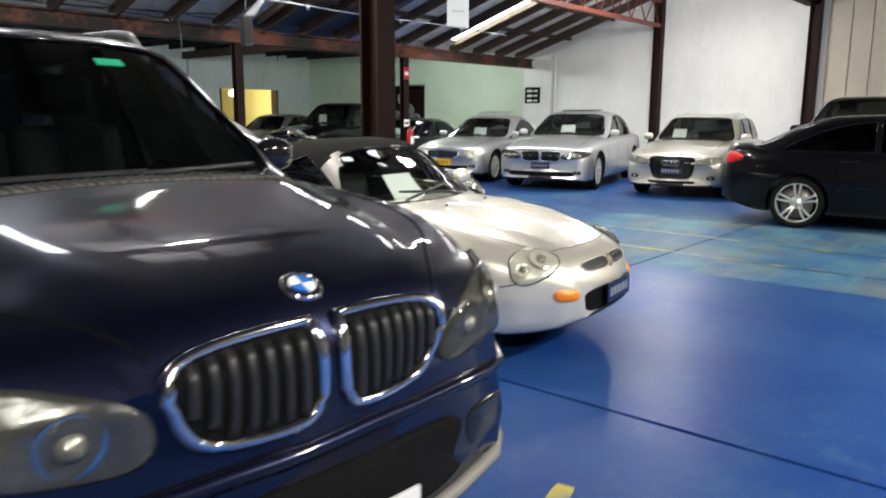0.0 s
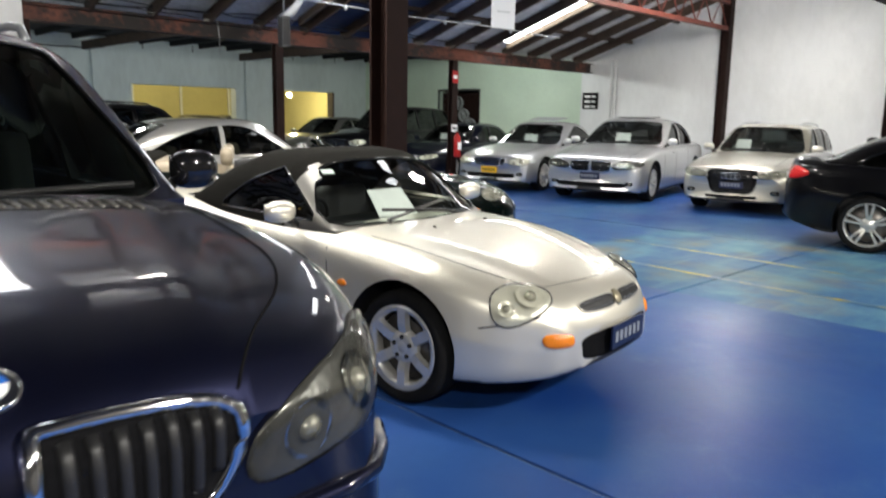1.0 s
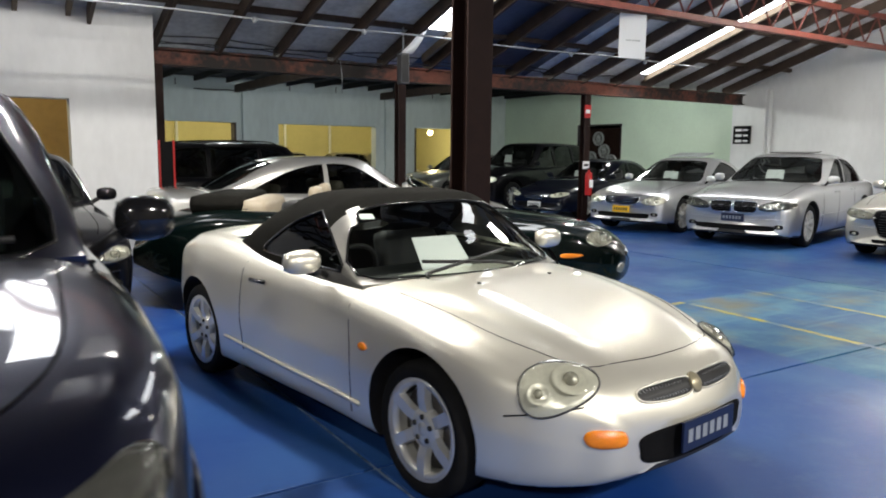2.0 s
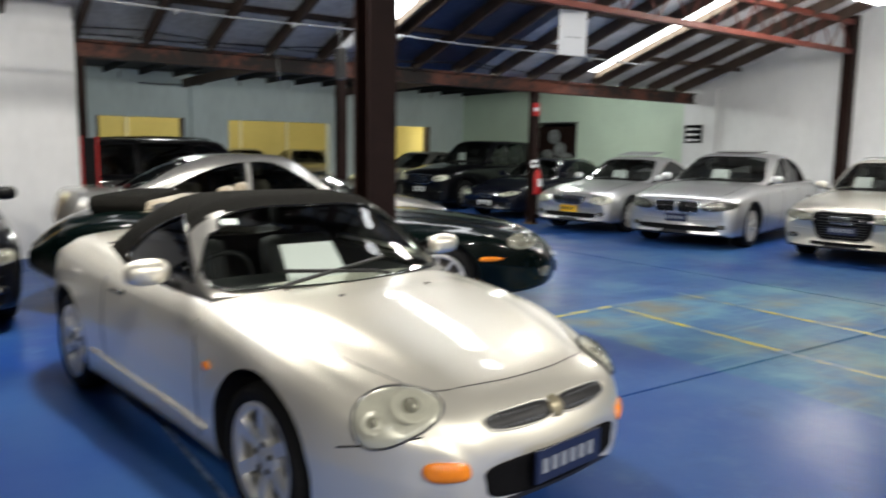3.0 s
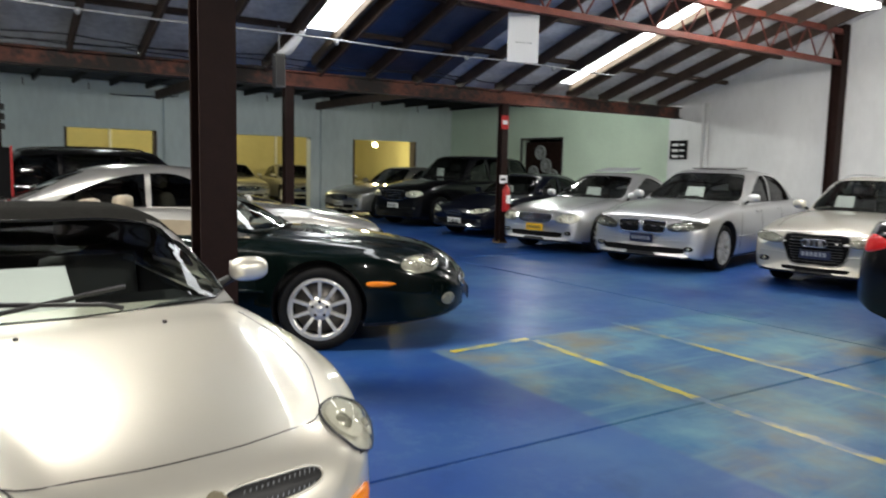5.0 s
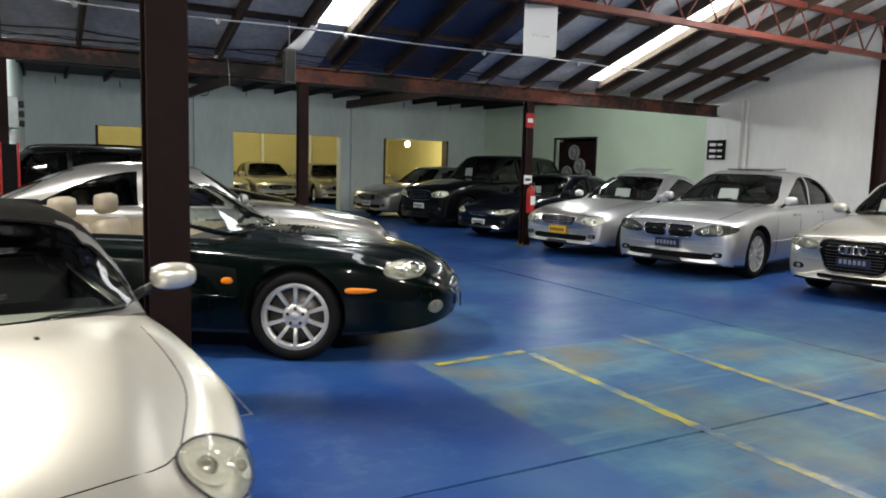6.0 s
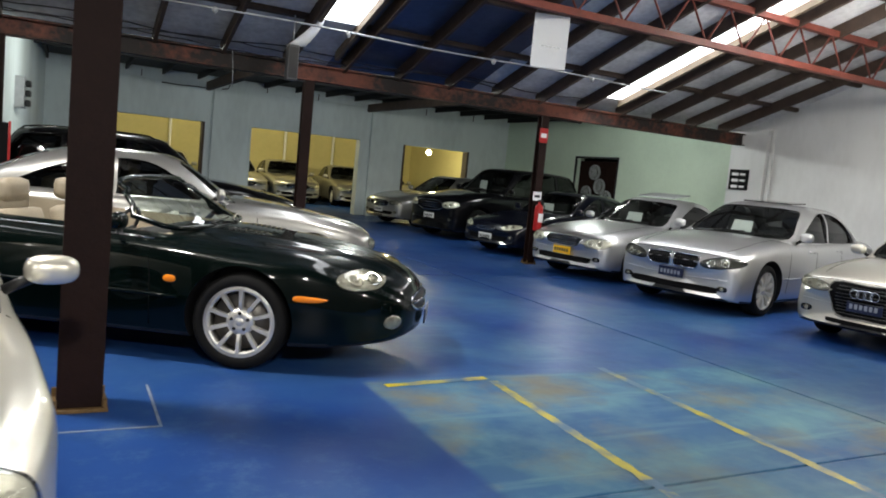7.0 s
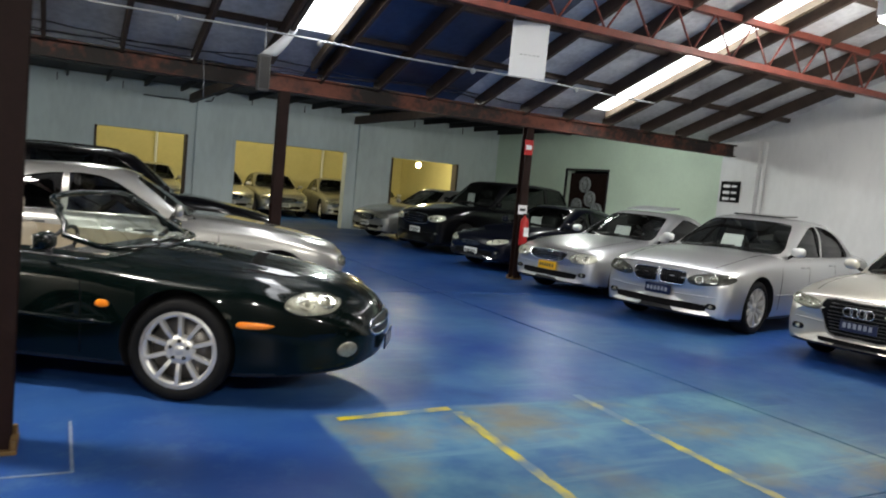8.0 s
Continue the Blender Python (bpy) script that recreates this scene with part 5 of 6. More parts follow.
# -- the silver coupe by the post
coupe = saloon_spec("coupe_car", L=4.62, wb=2.7, over=0.85, hw=0.89, height=1.4, hood=0.75, cowl=0.95, belt=0.92, deck=0.98, wheel=0.325, rim=0.23, screen=(-0.62, -1.45), rear=(-2.3, -3.1), body=P_SILVER, sides=SIDES2, handles=(-1.6,), doors=(-0.5, -1.9))
cpe = saloon(coupe, place(13.94, 10.6, 191.5), "silver coupe car with a small oval grille and yellow plate", dict(back=M_BOWLPALE, loop=[(0.43, 0.6), (0.5, 0.665), (0.64, 0.685), (0.78, 0.67), (0.82, 0.6), (0.74, 0.545), (0.6, 0.53), (0.48, 0.535)], bulbs=[(0.54, 0.605, 0.06), (0.69, 0.61, 0.055)]), frame_grille([(-0.36, 0.66), (-0.2, 0.675), (0, 0.68), (0.2, 0.675), (0.36, 0.66), (0.34, 0.58), (0.24, 0.535), (0, 0.53), (-0.24, 0.535), (-0.34, 0.58)], 4), plate=(0.44, M_PLATEY), card=(0.36, 0.6))

# -- dark cars past the post
saloon(saloon_spec("saloon_car", body=P_BLUEBLACK, hw=0.87, L=4.5, height=1.33, hood=0.66, cowl=0.9, belt=0.87, deck=0.94), place(14.2, 13.5, 191), "dark blue-black saloon car behind the post", dict(back=M_BOWLPALE, loop=[(0.42, 0.545), (0.55, 0.6), (0.72, 0.62), (0.79, 0.58), (0.7, 0.53), (0.5, 0.505)], bulbs=[(0.54, 0.56, 0.035), (0.66, 0.575, 0.035)]), frame_grille([(-0.25, 0.52), (0, 0.53), (0.25, 0.52), (0.2, 0.48), (-0.2, 0.48)], 1), plate=(0.34, M_PLATEW), card=(0.3, 0.55))
suv_spec = saloon_spec("suv_car", L=4.65, wb=2.82, over=0.82, hw=0.93, height=1.75, hood=0.95, cowl=1.17, belt=1.1, deck=1.15, wheel=0.37, rim=0.235, screen=(-0.62, -1.3), rear=(-3.4, -3.7), body=P_BLACK, sides=SIDES6, intake=(0.6, 0.36, 0.44), fog_z=0.45, seat_z=0.62)
LAMPS_HIGH = dict(back=M_BOWLPALE, loop=[(0.46, 0.8), (0.6, 0.86), (0.8, 0.86), (0.85, 0.78), (0.72, 0.72), (0.5, 0.72)], bulbs=[(0.56, 0.79, 0.05), (0.7, 0.79, 0.05)])
suv_black = saloon(suv_spec, place(14.3, 16.4, 192), "black off-road estate car parked by the green wall", LAMPS_HIGH, frame_grille([(-0.4, 0.85), (0.4, 0.85), (0.36, 0.66), (-0.36, 0.66)], 3), plate=(0.5, M_PLATEW), card=(0.3, 0.5))
far_silver = saloon(saloon_spec("saloon_car", body=P_GREY, hw=0.88, L=4.6), place(14.25, 19.3, 192), "grey-silver saloon car in the far corner", LAMPS_WIDE, frame_grille([(-0.36, 0.64), (0.36, 0.64), (0.3, 0.5), (-0.3, 0.5)], 4), plate=(0.4, M_PLATEW))

# -- black saloon with its tail to the aisle
tail = saloon_spec("saloon_car", L=4.53, wb=2.76, over=0.76, hw=0.91, height=1.42, hood=0.77, cowl=0.98, belt=0.96, deck=1.1, wheel=0.325, rim=0.25, screen=(-0.6, -1.4), rear=(-2.55, -3.4), body=P_BLACK)
TAIL_AT = place(12.55, 0.28, -80)
tcar = saloon(tail, TAIL_AT, "glossy black saloon car parked tail to the aisle", LAMPS_WIDE, kidneys(0.52, 0.64, 0.22, 0.02, 5), spokes=(5, 0.03, 0.03, 0.032, 0.22))
for side in (1, -1):
    tcar.patch("tail_light", "rear", [(side * y, z) for y, z in ((0.56, 0.88), (0.64, 0.94), (0.78, 0.96), (0.84, 0.88), (0.78, 0.81), (0.6, 0.82))], M_REDLENS, 0.008, 0.012, label="red tail light")
    tcar.patch("tail_light", "side", [(-3.6, 0.94), (-3.52, 0.94), (-3.43, 0.9), (-3.52, 0.84), (-3.62, 0.82)], M_REDLENS, 0.006, 0.006, side=side, label="red tail light")
tcar.plate(0, 0.8, axis="rear", mat=M_PLATEW)

# -- black off-roader between the estate and the black saloon
copy_thing(suv_black.root, place(13.95, 2.95, 180))

# -- cars behind the convertible
grey = saloon_spec("saloon_car", L=4.77, wb=2.83, over=0.83, hw=0.9, height=1.385, hood=0.78, cowl=0.99, belt=0.95, deck=1.03, wheel=0.325, rim=0.23, screen=(-0.72, -1.36), rear=(-2.5, -3.35), body=P_GREY, seat_mat=M_BEIGELEATHER)
saloon(grey, place(8.3, 9.15, -5), "silver-grey saloon car with pale headrests", LAMPS_WIDE, kidneys(0.54, 0.68, 0.24, 0.02, 6), card=(0.2, 0.32))
dark_wagon = saloon_spec("estate_car", L=4.65, wb=2.7, over=0.88, hw=0.9, height=1.58, hood=0.82, cowl=1.05, belt=1.02, deck=1.05, wheel=0.34, rim=0.23, screen=(-0.6, -1.25), rear=(-3.15, -3.5), body=P_BLACK, sides=SIDES6)
dw = saloon(dark_wagon, place(8.45, 12.75, -2), "black estate car with roof rails", LAMPS_WIDE, kidneys(0.52, 0.64, 0.22, 0.02, 5))

# -- cars of the back room, and one past the cross wall
for x, y, h in ((11.2, 26.2, -90), (13.1, 26.4, -92), (15.3, 26.0, -95), (9.0, 26.6, -90), (17.0, 26.2, -90)):
    copy_thing(far_silver.root, place(x, y, h))
saloon(saloon_spec("saloon_car", body=P_BLACK, hw=0.87, L=4.5), place(3.0, 7.6, -88), "dark saloon car in front of the side opening", LAMPS_WIDE, kidneys(0.52, 0.66, 0.22, 0.02, 5), plate=(0.4, M_PLATEW), card=(0.4, 0.6))

# tilted sunroofs and roof rails
for car, x, tilt, mat in ((big, -1.85, 3, M_GLOSSBLACK), (cpe, -1.75, 8, M_PIPE)):
    z = car.house.ray_cast(Vector((x, 0, 5)), Vector((0, 0, -1)))[0].z
    bm = bmesh.new()
    box(bm, (-0.3, -0.38, 0), (0.2, 0.38, 0.02), 0.008, Matrix.Translation((x, 0, z - 0.008 + 0.006 * tilt)) @ pose(0, 0, 0, 0, tilt, 0))
    part("sunroof", bm, mat, car.root, "tilted glass sunroof")


def rail_line(car, y, xa, xb, lift):
    """A line along the roof of a car, its ends let down onto it."""
    z = lambda x: car.house.ray_cast(Vector((x, y, 5)), Vector((0, 0, -1)))[0].z
    return [(xa, y, z(xa) - 0.01), (xa - 0.08, y, z(xa - 0.08) + lift * 0.8)] + [(x, y, z(x) + lift) for x in np.linspace(xa - 0.22, xb + 0.22, 7)] + [(xb + 0.08, y, z(xb + 0.08) + lift * 0.8), (xb, y, z(xb) - 0.01)]


for car in (est, dw):
    for side in (1, -1):
        bm = bmesh.new()
        tube(bm, rail_line(car, side * 0.5, -1.4, -3.15, 0.035), 0.013, 6)
        part("roof_rail", bm, M_PIPE if car is est else M_GLOSSBLACK, car.root, "slim roof rail")
# ---------------------------------------------------------------- the pale silver roadster
ROADSTER = dict(
    name="roadster_car", length=3.91, wheelbase=2.375, overhang=0.76, width_max=0.815, wheel_r=0.295, rim_r=0.222, arch=0.335, front_axle=-0.08, paint=P_CHAMP, fine=5, dome=(0.014, 0.3, 0.5, 0.06, 0.95), waist=0.5, bow=0.2, bow_rear=0.16, cap=0.03, tyre_w=0.2, sill=0.02,
    top=[(0, 0.47), (0.03, 0.55), (0.12, 0.625), (0.3, 0.69), (0.6, 0.765), (1.0, 0.825), (1.26, 0.848), (1.6, 0.87), (2.4, 0.91), (2.9, 0.95), (3.5, 0.93), (3.8, 0.82), (3.91, 0.66)],
    shoulder=[(0, 0.42), (0.03, 0.49), (0.12, 0.56), (0.3, 0.63), (0.6, 0.71), (1.0, 0.77), (1.5, 0.8), (2.4, 0.84), (3.1, 0.89), (3.6, 0.85), (3.91, 0.58)],
    bottom=[(0, 0.27), (0.08, 0.22), (0.3, 0.18), (0.7, 0.17), (3.2, 0.17), (3.6, 0.24), (3.91, 0.36)],
    width=[(0, 0.42), (0.03, 0.5), (0.1, 0.6), (0.22, 0.69), (0.42, 0.765), (0.75, 0.81), (1.1, 0.808), (1.7, 0.79), (2.5, 0.8), (3.1, 0.815), (3.5, 0.78), (3.8, 0.65), (3.91, 0.45)],
    tuck=[(0, 0.9), (0.3, 0.86), (0.8, 0.86), (1.4, 0.9), (3.1, 0.88), (3.91, 0.82)],
    pit=(-2.1, -0.66, 0.62, 0.3, 1.2),
)
ROADSTER_AT = place(5.05, 3.0, -82)
roadster = Car(ROADSTER, "pale silver two-seat roadster with its black cloth roof up", "car", ROADSTER_AT, "parked cars")
roadster.glasshouse(dict(belt=[(-2.4, 0.9), (-1.6, 0.85), (-0.9, 0.835), (-0.4, 0.825)], base_w=0.715, roof_w=0.56, screen_base=-0.46, screen_top=-1.0, rear_top=-1.62, rear_base=-2.2, roof_z=1.25, mat=M_CLOTH, front_glass=M_GLASS, glass=M_GLASSDARK, label="black cloth folding roof", pillar=M_TRIMSILVER, screen_foot=0.94, screen_share=0.93, a_pillar=0.03, power=5.0, header=0.02, steps=60, rear_share=0.6, rail=0.075, c_pillar=0.3))
roadster.wheels((6, 0, 0.06, 0.062, 0.22, 0.84))
for side in (1, -1):
    view = ((0.5, side * 0.575, 0.6), (0.62, side * 0.28, 0.72))
    oval = [(0.15 * math.cos(a) + 0.012 * math.cos(2 * a), 0.105 * math.sin(a)) for a in (2 * math.pi * k / 12 for k in range(12))]
    roadster.lamp(view, oval, [(side * -0.055, 0.01, 0.075), (side * 0.075, -0.02, 0.045)], dome=0.022, back=M_BOWLPALE, cup=M_BOWLPALE)
    roadster.seam("lamp_rim", view, oval, 0.005, M_INK, closed=True, lift=0.004)
    roadster.patch("indicator", "front", [(side * y, z) for y, z in ((0.42, 0.415), (0.44, 0.445), (0.53, 0.45), (0.555, 0.42), (0.53, 0.385), (0.44, 0.385))], M_ORANGE, 0.01, 0.012, label="orange indicator lens")
    roadster.patch("side_repeater", "side", [(-0.5, 0.58), (-0.48, 0.6), (-0.45, 0.6), (-0.43, 0.58), (-0.45, 0.565), (-0.48, 0.565)], M_ORANGE, 0.006, 0.006, side=side, label="small orange side lamp")
    roadster.mirror(-0.86, 0.88, 0.93, side, (0.13, 0.21, 0.12))
    roadster.seam("door_gap", "side", [(-0.58, 0.24), (-0.57, 0.5), (-0.62, 0.8)], 0.0035, side=side)
    roadster.seam("door_gap", "side", [(-1.72, 0.3), (-1.74, 0.55), (-1.72, 0.82)], 0.0035, side=side)
    roadster.seam("bumper_gap", "side", [(0.36, 0.47), (0.5, 0.5), (0.6, 0.53)], 0.0035, side=side)
    roadster.seam("sill_bead", "side", [(-0.5, 0.3), (-1.2, 0.31), (-1.95, 0.34)], 0.011, P_CHAMP, side=side, lift=0.004)
    roadster.seam("door_handle", "side", [(-1.62, 0.73), (-1.45, 0.735)], 0.012, M_GLOSSBLACK, side=side, lift=0.003, rounds=1)
    gr = roadster.patch("grille", "front", [(side * y, z) for y, z in ((0.036, 0.525), (0.036, 0.577), (0.2, 0.58), (0.31, 0.572), (0.34, 0.55), (0.31, 0.53), (0.2, 0.52))], M_PLASTIC, 0.002, rounds=3, label="slim mesh grille")
    roadster.seam("grille_rim", "front", [(side * y, z) for y, z in ((0.036, 0.525), (0.036, 0.577), (0.2, 0.58), (0.31, 0.572), (0.34, 0.55), (0.31, 0.53), (0.2, 0.52))], 0.0045, P_CHAMP, closed=True, lift=0.004, parent=gr, rounds=3)
    for k in range(14):
        y = side * (0.065 + 0.018 * k)
        roadster.seam("mesh_bar", "front", [(y, 0.53), (y + 0.02 * side, 0.57)], 0.0022, M_PIPE, lift=0.002, parent=gr, rounds=1)
badge = roadster.patch("badge", "front", [(0.034 * math.sin(a), 0.55 + 0.036 * math.cos(a)) for a in (2 * math.pi * k / 8 for k in range(8))], material("brass_badge", (0.36, 0.32, 0.22), 0.35, metal=0.6), 0.012, 0.004, label="small brass badge")
roadster.patch("intake", "front", [(-0.36, 0.355), (-0.33, 0.415), (0, 0.43), (0.33, 0.415), (0.36, 0.355), (0.31, 0.3), (0, 0.29), (-0.31, 0.3)], M_VOID, 0.006, rounds=6, label="black lower intake")
roadster.plate(0, 0.385, 0.37, 0.12, off=0.035)
roadster.seam("bonnet_gap", "top", [(-0.42, -0.62), (0.1, -0.6), (0.36, -0.52), (0.52, -0.42), (0.585, -0.2), (0.6, 0), (0.585, 0.2), (0.52, 0.42), (0.36, 0.52), (0.1, 0.6), (-0.42, 0.62)], 0.002)
roadster.interior(-0.85, -1.3, 0.34, M_CABIN, 0.86, rear=False, rest=0.52)
roadster.wiper([(-0.44, 0.15, 0.878), (-0.5, 0.1, 0.888), roadster.screen_point(0.22, 0.16) + Vector((0.03, 0, 0.02))], 0.01)
roadster.wiper([(-0.46, -0.42, 0.862), (-0.5, -0.4, 0.872), roadster.screen_point(0.66, 0.22) + Vector((0.03, 0, 0.02))], 0.01)
for side in (1, -1):
    bm = bmesh.new()
    z = roadster.on("top", -0.28, side * 0.25)[0].z
    box(bm, (-0.29, side * 0.25 - 0.007, z - 0.004), (-0.272, side * 0.25 + 0.007, z + 0.009), 0.003)
    part("washer_jet", bm, M_PLASTIC, roadster.root, "small black washer jet")
roadster.slip("price_card", (0.28, 0.53), (0.02, 0.6), M_CARD, "large white price card behind the roadster windscreen", "price card", 0.05, lean=0.06)
roadster.slip("registration_label", (0.06, 0.12), (0.8, 0.87), M_LABEL, "small pale registration label on the glass", "label", 0.006)

# ---------------------------------------------------------------- the dark green open convertible
OPENCAR = dict(
    name="convertible_car", length=4.84, wheelbase=2.588, overhang=1.18, width_max=0.915, wheel_r=0.33, rim_r=0.245, arch=0.368, paint=P_GREEN, fine=5, dome=(0.016, 0.26, 0.42, 0.07, 1.5), waist=0.5, bow=0.24, bow_rear=0.2, cap=0.03, tyre_w=0.22, cabin=M_BEIGELEATHER,
    top=[(0, 0.5), (0.03, 0.575), (0.12, 0.66), (0.35, 0.755), (0.8, 0.83), (1.3, 0.88), (1.6, 0.9), (2.0, 0.92), (3.0, 0.93), (3.9, 0.95), (4.4, 0.9), (4.65, 0.78), (4.84, 0.62)],
    shoulder=[(0, 0.44), (0.03, 0.5), (0.12, 0.58), (0.35, 0.67), (0.8, 0.78), (1.2, 0.79), (1.9, 0.82), (3.0, 0.85), (3.8, 0.88), (4.4, 0.8), (4.84, 0.55)],
    bottom=[(0, 0.3), (0.08, 0.25), (0.3, 0.21), (0.7, 0.19), (3.9, 0.19), (4.4, 0.26), (4.84, 0.38)],
    width=[(0, 0.42), (0.04, 0.54), (0.12, 0.66), (0.3, 0.77), (0.55, 0.85), (0.95, 0.912), (1.4, 0.905), (2.2, 0.885), (3.2, 0.9), (3.6, 0.915), (4.2, 0.86), (4.6, 0.7), (4.84, 0.5)],
    tuck=[(0, 0.88), (0.4, 0.84), (1.0, 0.84), (1.8, 0.9), (3.6, 0.88), (4.84, 0.8)],
    pit=(-2.5, -0.6, 0.7, 0.3, 1.2),
)
OPENCAR_AT = place(7.36, 6.42, -29.5)
opencar = Car(OPENCAR, "dark green open convertible with pale beige leather seats", "car", OPENCAR_AT, "parked cars")
opencar.glasshouse(dict(belt=[(-2.6, 0.88), (-1.6, 0.865), (-1.0, 0.865), (-0.4, 0.885)], base_w=0.8, roof_w=0.66, screen_base=-0.33, screen_top=-1.05, rear_top=-2.2, rear_base=-2.7, roof_z=1.29, front_glass=M_GLASSCLEAR, open=True, mat=P_GREEN, screen_foot=0.95, screen_share=0.93, header=0.02))
opencar.wheels((10, 0, 0.026, 0.034, 0.22, 0.85))
for side in (1, -1):
    opencar.lamp(((0.75, side * 0.59, 0.615), (0.6, side * 0.5, 0.62)), [(side * a, b) for a, b in ((-0.19, 0.0), (-0.12, 0.07), (0.04, 0.09), (0.18, 0.06), (0.23, 0.0), (0.12, -0.075), (-0.07, -0.08))], [(side * -0.07, 0.0, 0.06), (side * 0.08, 0.005, 0.06)], dome=0.02, back=M_BOWL)
    opencar.patch("marker_lamp", "side", [(0.36, 0.535), (0.39, 0.555), (0.52, 0.55), (0.59, 0.535), (0.52, 0.515), (0.39, 0.515)], M_ORANGE, 0.006, 0.006, side=side, label="long orange side marker")
    opencar.patch("side_repeater", "side", [(-0.53, 0.585), (-0.51, 0.61), (-0.46, 0.61), (-0.44, 0.585), (-0.46, 0.565), (-0.51, 0.565)], M_ORANGE, 0.006, 0.006, side=side, label="small orange side lamp")
    opencar.patch("fog_lamp", "front", [(side * (0.6 + 0.055 * math.cos(a)), 0.385 + 0.05 * math.sin(a)) for a in (2 * math.pi * k / 8 for k in range(8))], M_BOWL, 0.01, 0.01, label="round fog lamp")
    opencar.mirror(-0.82, 0.98, 0.95, side, (0.12, 0.2, 0.12))
    opencar.seam("side_trim", "side", [(-0.42, 0.47), (-1.2, 0.48), (-2.15, 0.49)], 0.012, P_GREEN, side=side, lift=0.006)
    opencar.seam("door_gap", "side", [(-0.62, 0.26), (-0.62, 0.55), (-0.66, 0.82)], 0.0035, side=side)
    opencar.seam("door_gap", "side", [(-2.06, 0.3), (-2.1, 0.55), (-2.06, 0.84)], 0.0035, side=side)
    opencar.seam("door_handle", "side", [(-1.95, 0.75), (-1.78, 0.755)], 0.013, M_CHROME, side=side, lift=0.01, rounds=1)
    opencar.seam("belt_chrome", "side", [(-0.65, 0.835), (-1.6, 0.855), (-2.3, 0.865)], 0.007, M_CHROME, side=side)
    opencar.seam("bonnet_gap", "top", [(-0.5, side * 0.68), (0.1, side * 0.66), (0.5, side * 0.44), (0.8, side * 0.2)], 0.0035)
    vent = opencar.patch("bonnet_vent", "top", [(0.0, side * 0.2), (0.0, side * 0.34), (-0.3, side * 0.36), (-0.3, side * 0.22)], P_GREEN, 0.002, rounds=2, label="row of bonnet louvres")
    for k in range(7):
        opencar.seam("louvre", "top", [(-0.02 - 0.042 * k, side * 0.215), (-0.03 - 0.042 * k, side * 0.34)], 0.007, M_PLASTIC, lift=0.004, parent=vent, rounds=1)
mouth = [(-0.4, 0.5), (-0.25, 0.55), (0.25, 0.55), (0.4, 0.5), (0.28, 0.44), (-0.28, 0.44)]
gr = opencar.patch("grille", "front", mouth, M_PLASTIC, 0.002, rounds=4, label="oval black mouth with a chrome bar")
opencar.seam("grille_rim", "front", mouth, 0.01, M_CHROME, closed=True, lift=0.005, parent=gr)
opencar.seam("chrome_bar", "front", [(-0.38, 0.5), (0, 0.5), (0.38, 0.5)], 0.012, M_CHROME, lift=0.012, parent=gr)
opencar.plate(0, 0.37, 0.37, 0.11, off=0.03)
bm = bmesh.new()
box(bm, (-0.95, -0.7, 0.6), (-0.55, 0.7, 0.86), 0.06)
part("dashboard", bm, M_CABIN, opencar.root, "dark dashboard", True)
for y in (-0.38, 0.38):
    opencar.seat(-1.5, y, 0.32, M_BEIGELEATHER, 0.5, 0.52)
bm = bmesh.new()
box(bm, (-2.62, -0.6, 0.5), (-2.35, 0.6, 1.0), 0.07)
part("rear_seat", bm, M_BEIGELEATHER, opencar.root, "pale leather rear seat", True)
bm = bmesh.new()
box(bm, (-3.05, -0.66, 0.88), (-2.55, 0.66, 1.05), 0.08)
part("folded_roof", bm, M_CLOTH, opencar.root, "folded cloth roof under its cover", True)
bm = bmesh.new()
mm = Matrix.Translation((-1.06, -0.38, 0.83)) @ pose(0, 0, 0, 0, 25, 0)
tube(bm, [mm @ Vector((0, 0.18 * math.cos(a), 0.18 * math.sin(a))) for a in (2 * math.pi * k / 20 for k in range(20))], 0.014, 8, True)
tube(bm, [mm @ Vector((0, 0.17, 0)), mm @ Vector((0.02, 0, 0)), mm @ Vector((0, -0.17, 0))], 0.02, 6)
part("steering_wheel", bm, M_CABIN, opencar.root, "black steering wheel")
for u in (0.3, 0.6):
    opencar.wiper([opencar.screen_point(u, 0.02) + Vector((0.04, 0, 0.01)), opencar.screen_point(u, 0.05) + Vector((0.012, 0, 0.014)), opencar.screen_point(u + 0.3, 0.12) + Vector((0.01, 0, 0.01))])

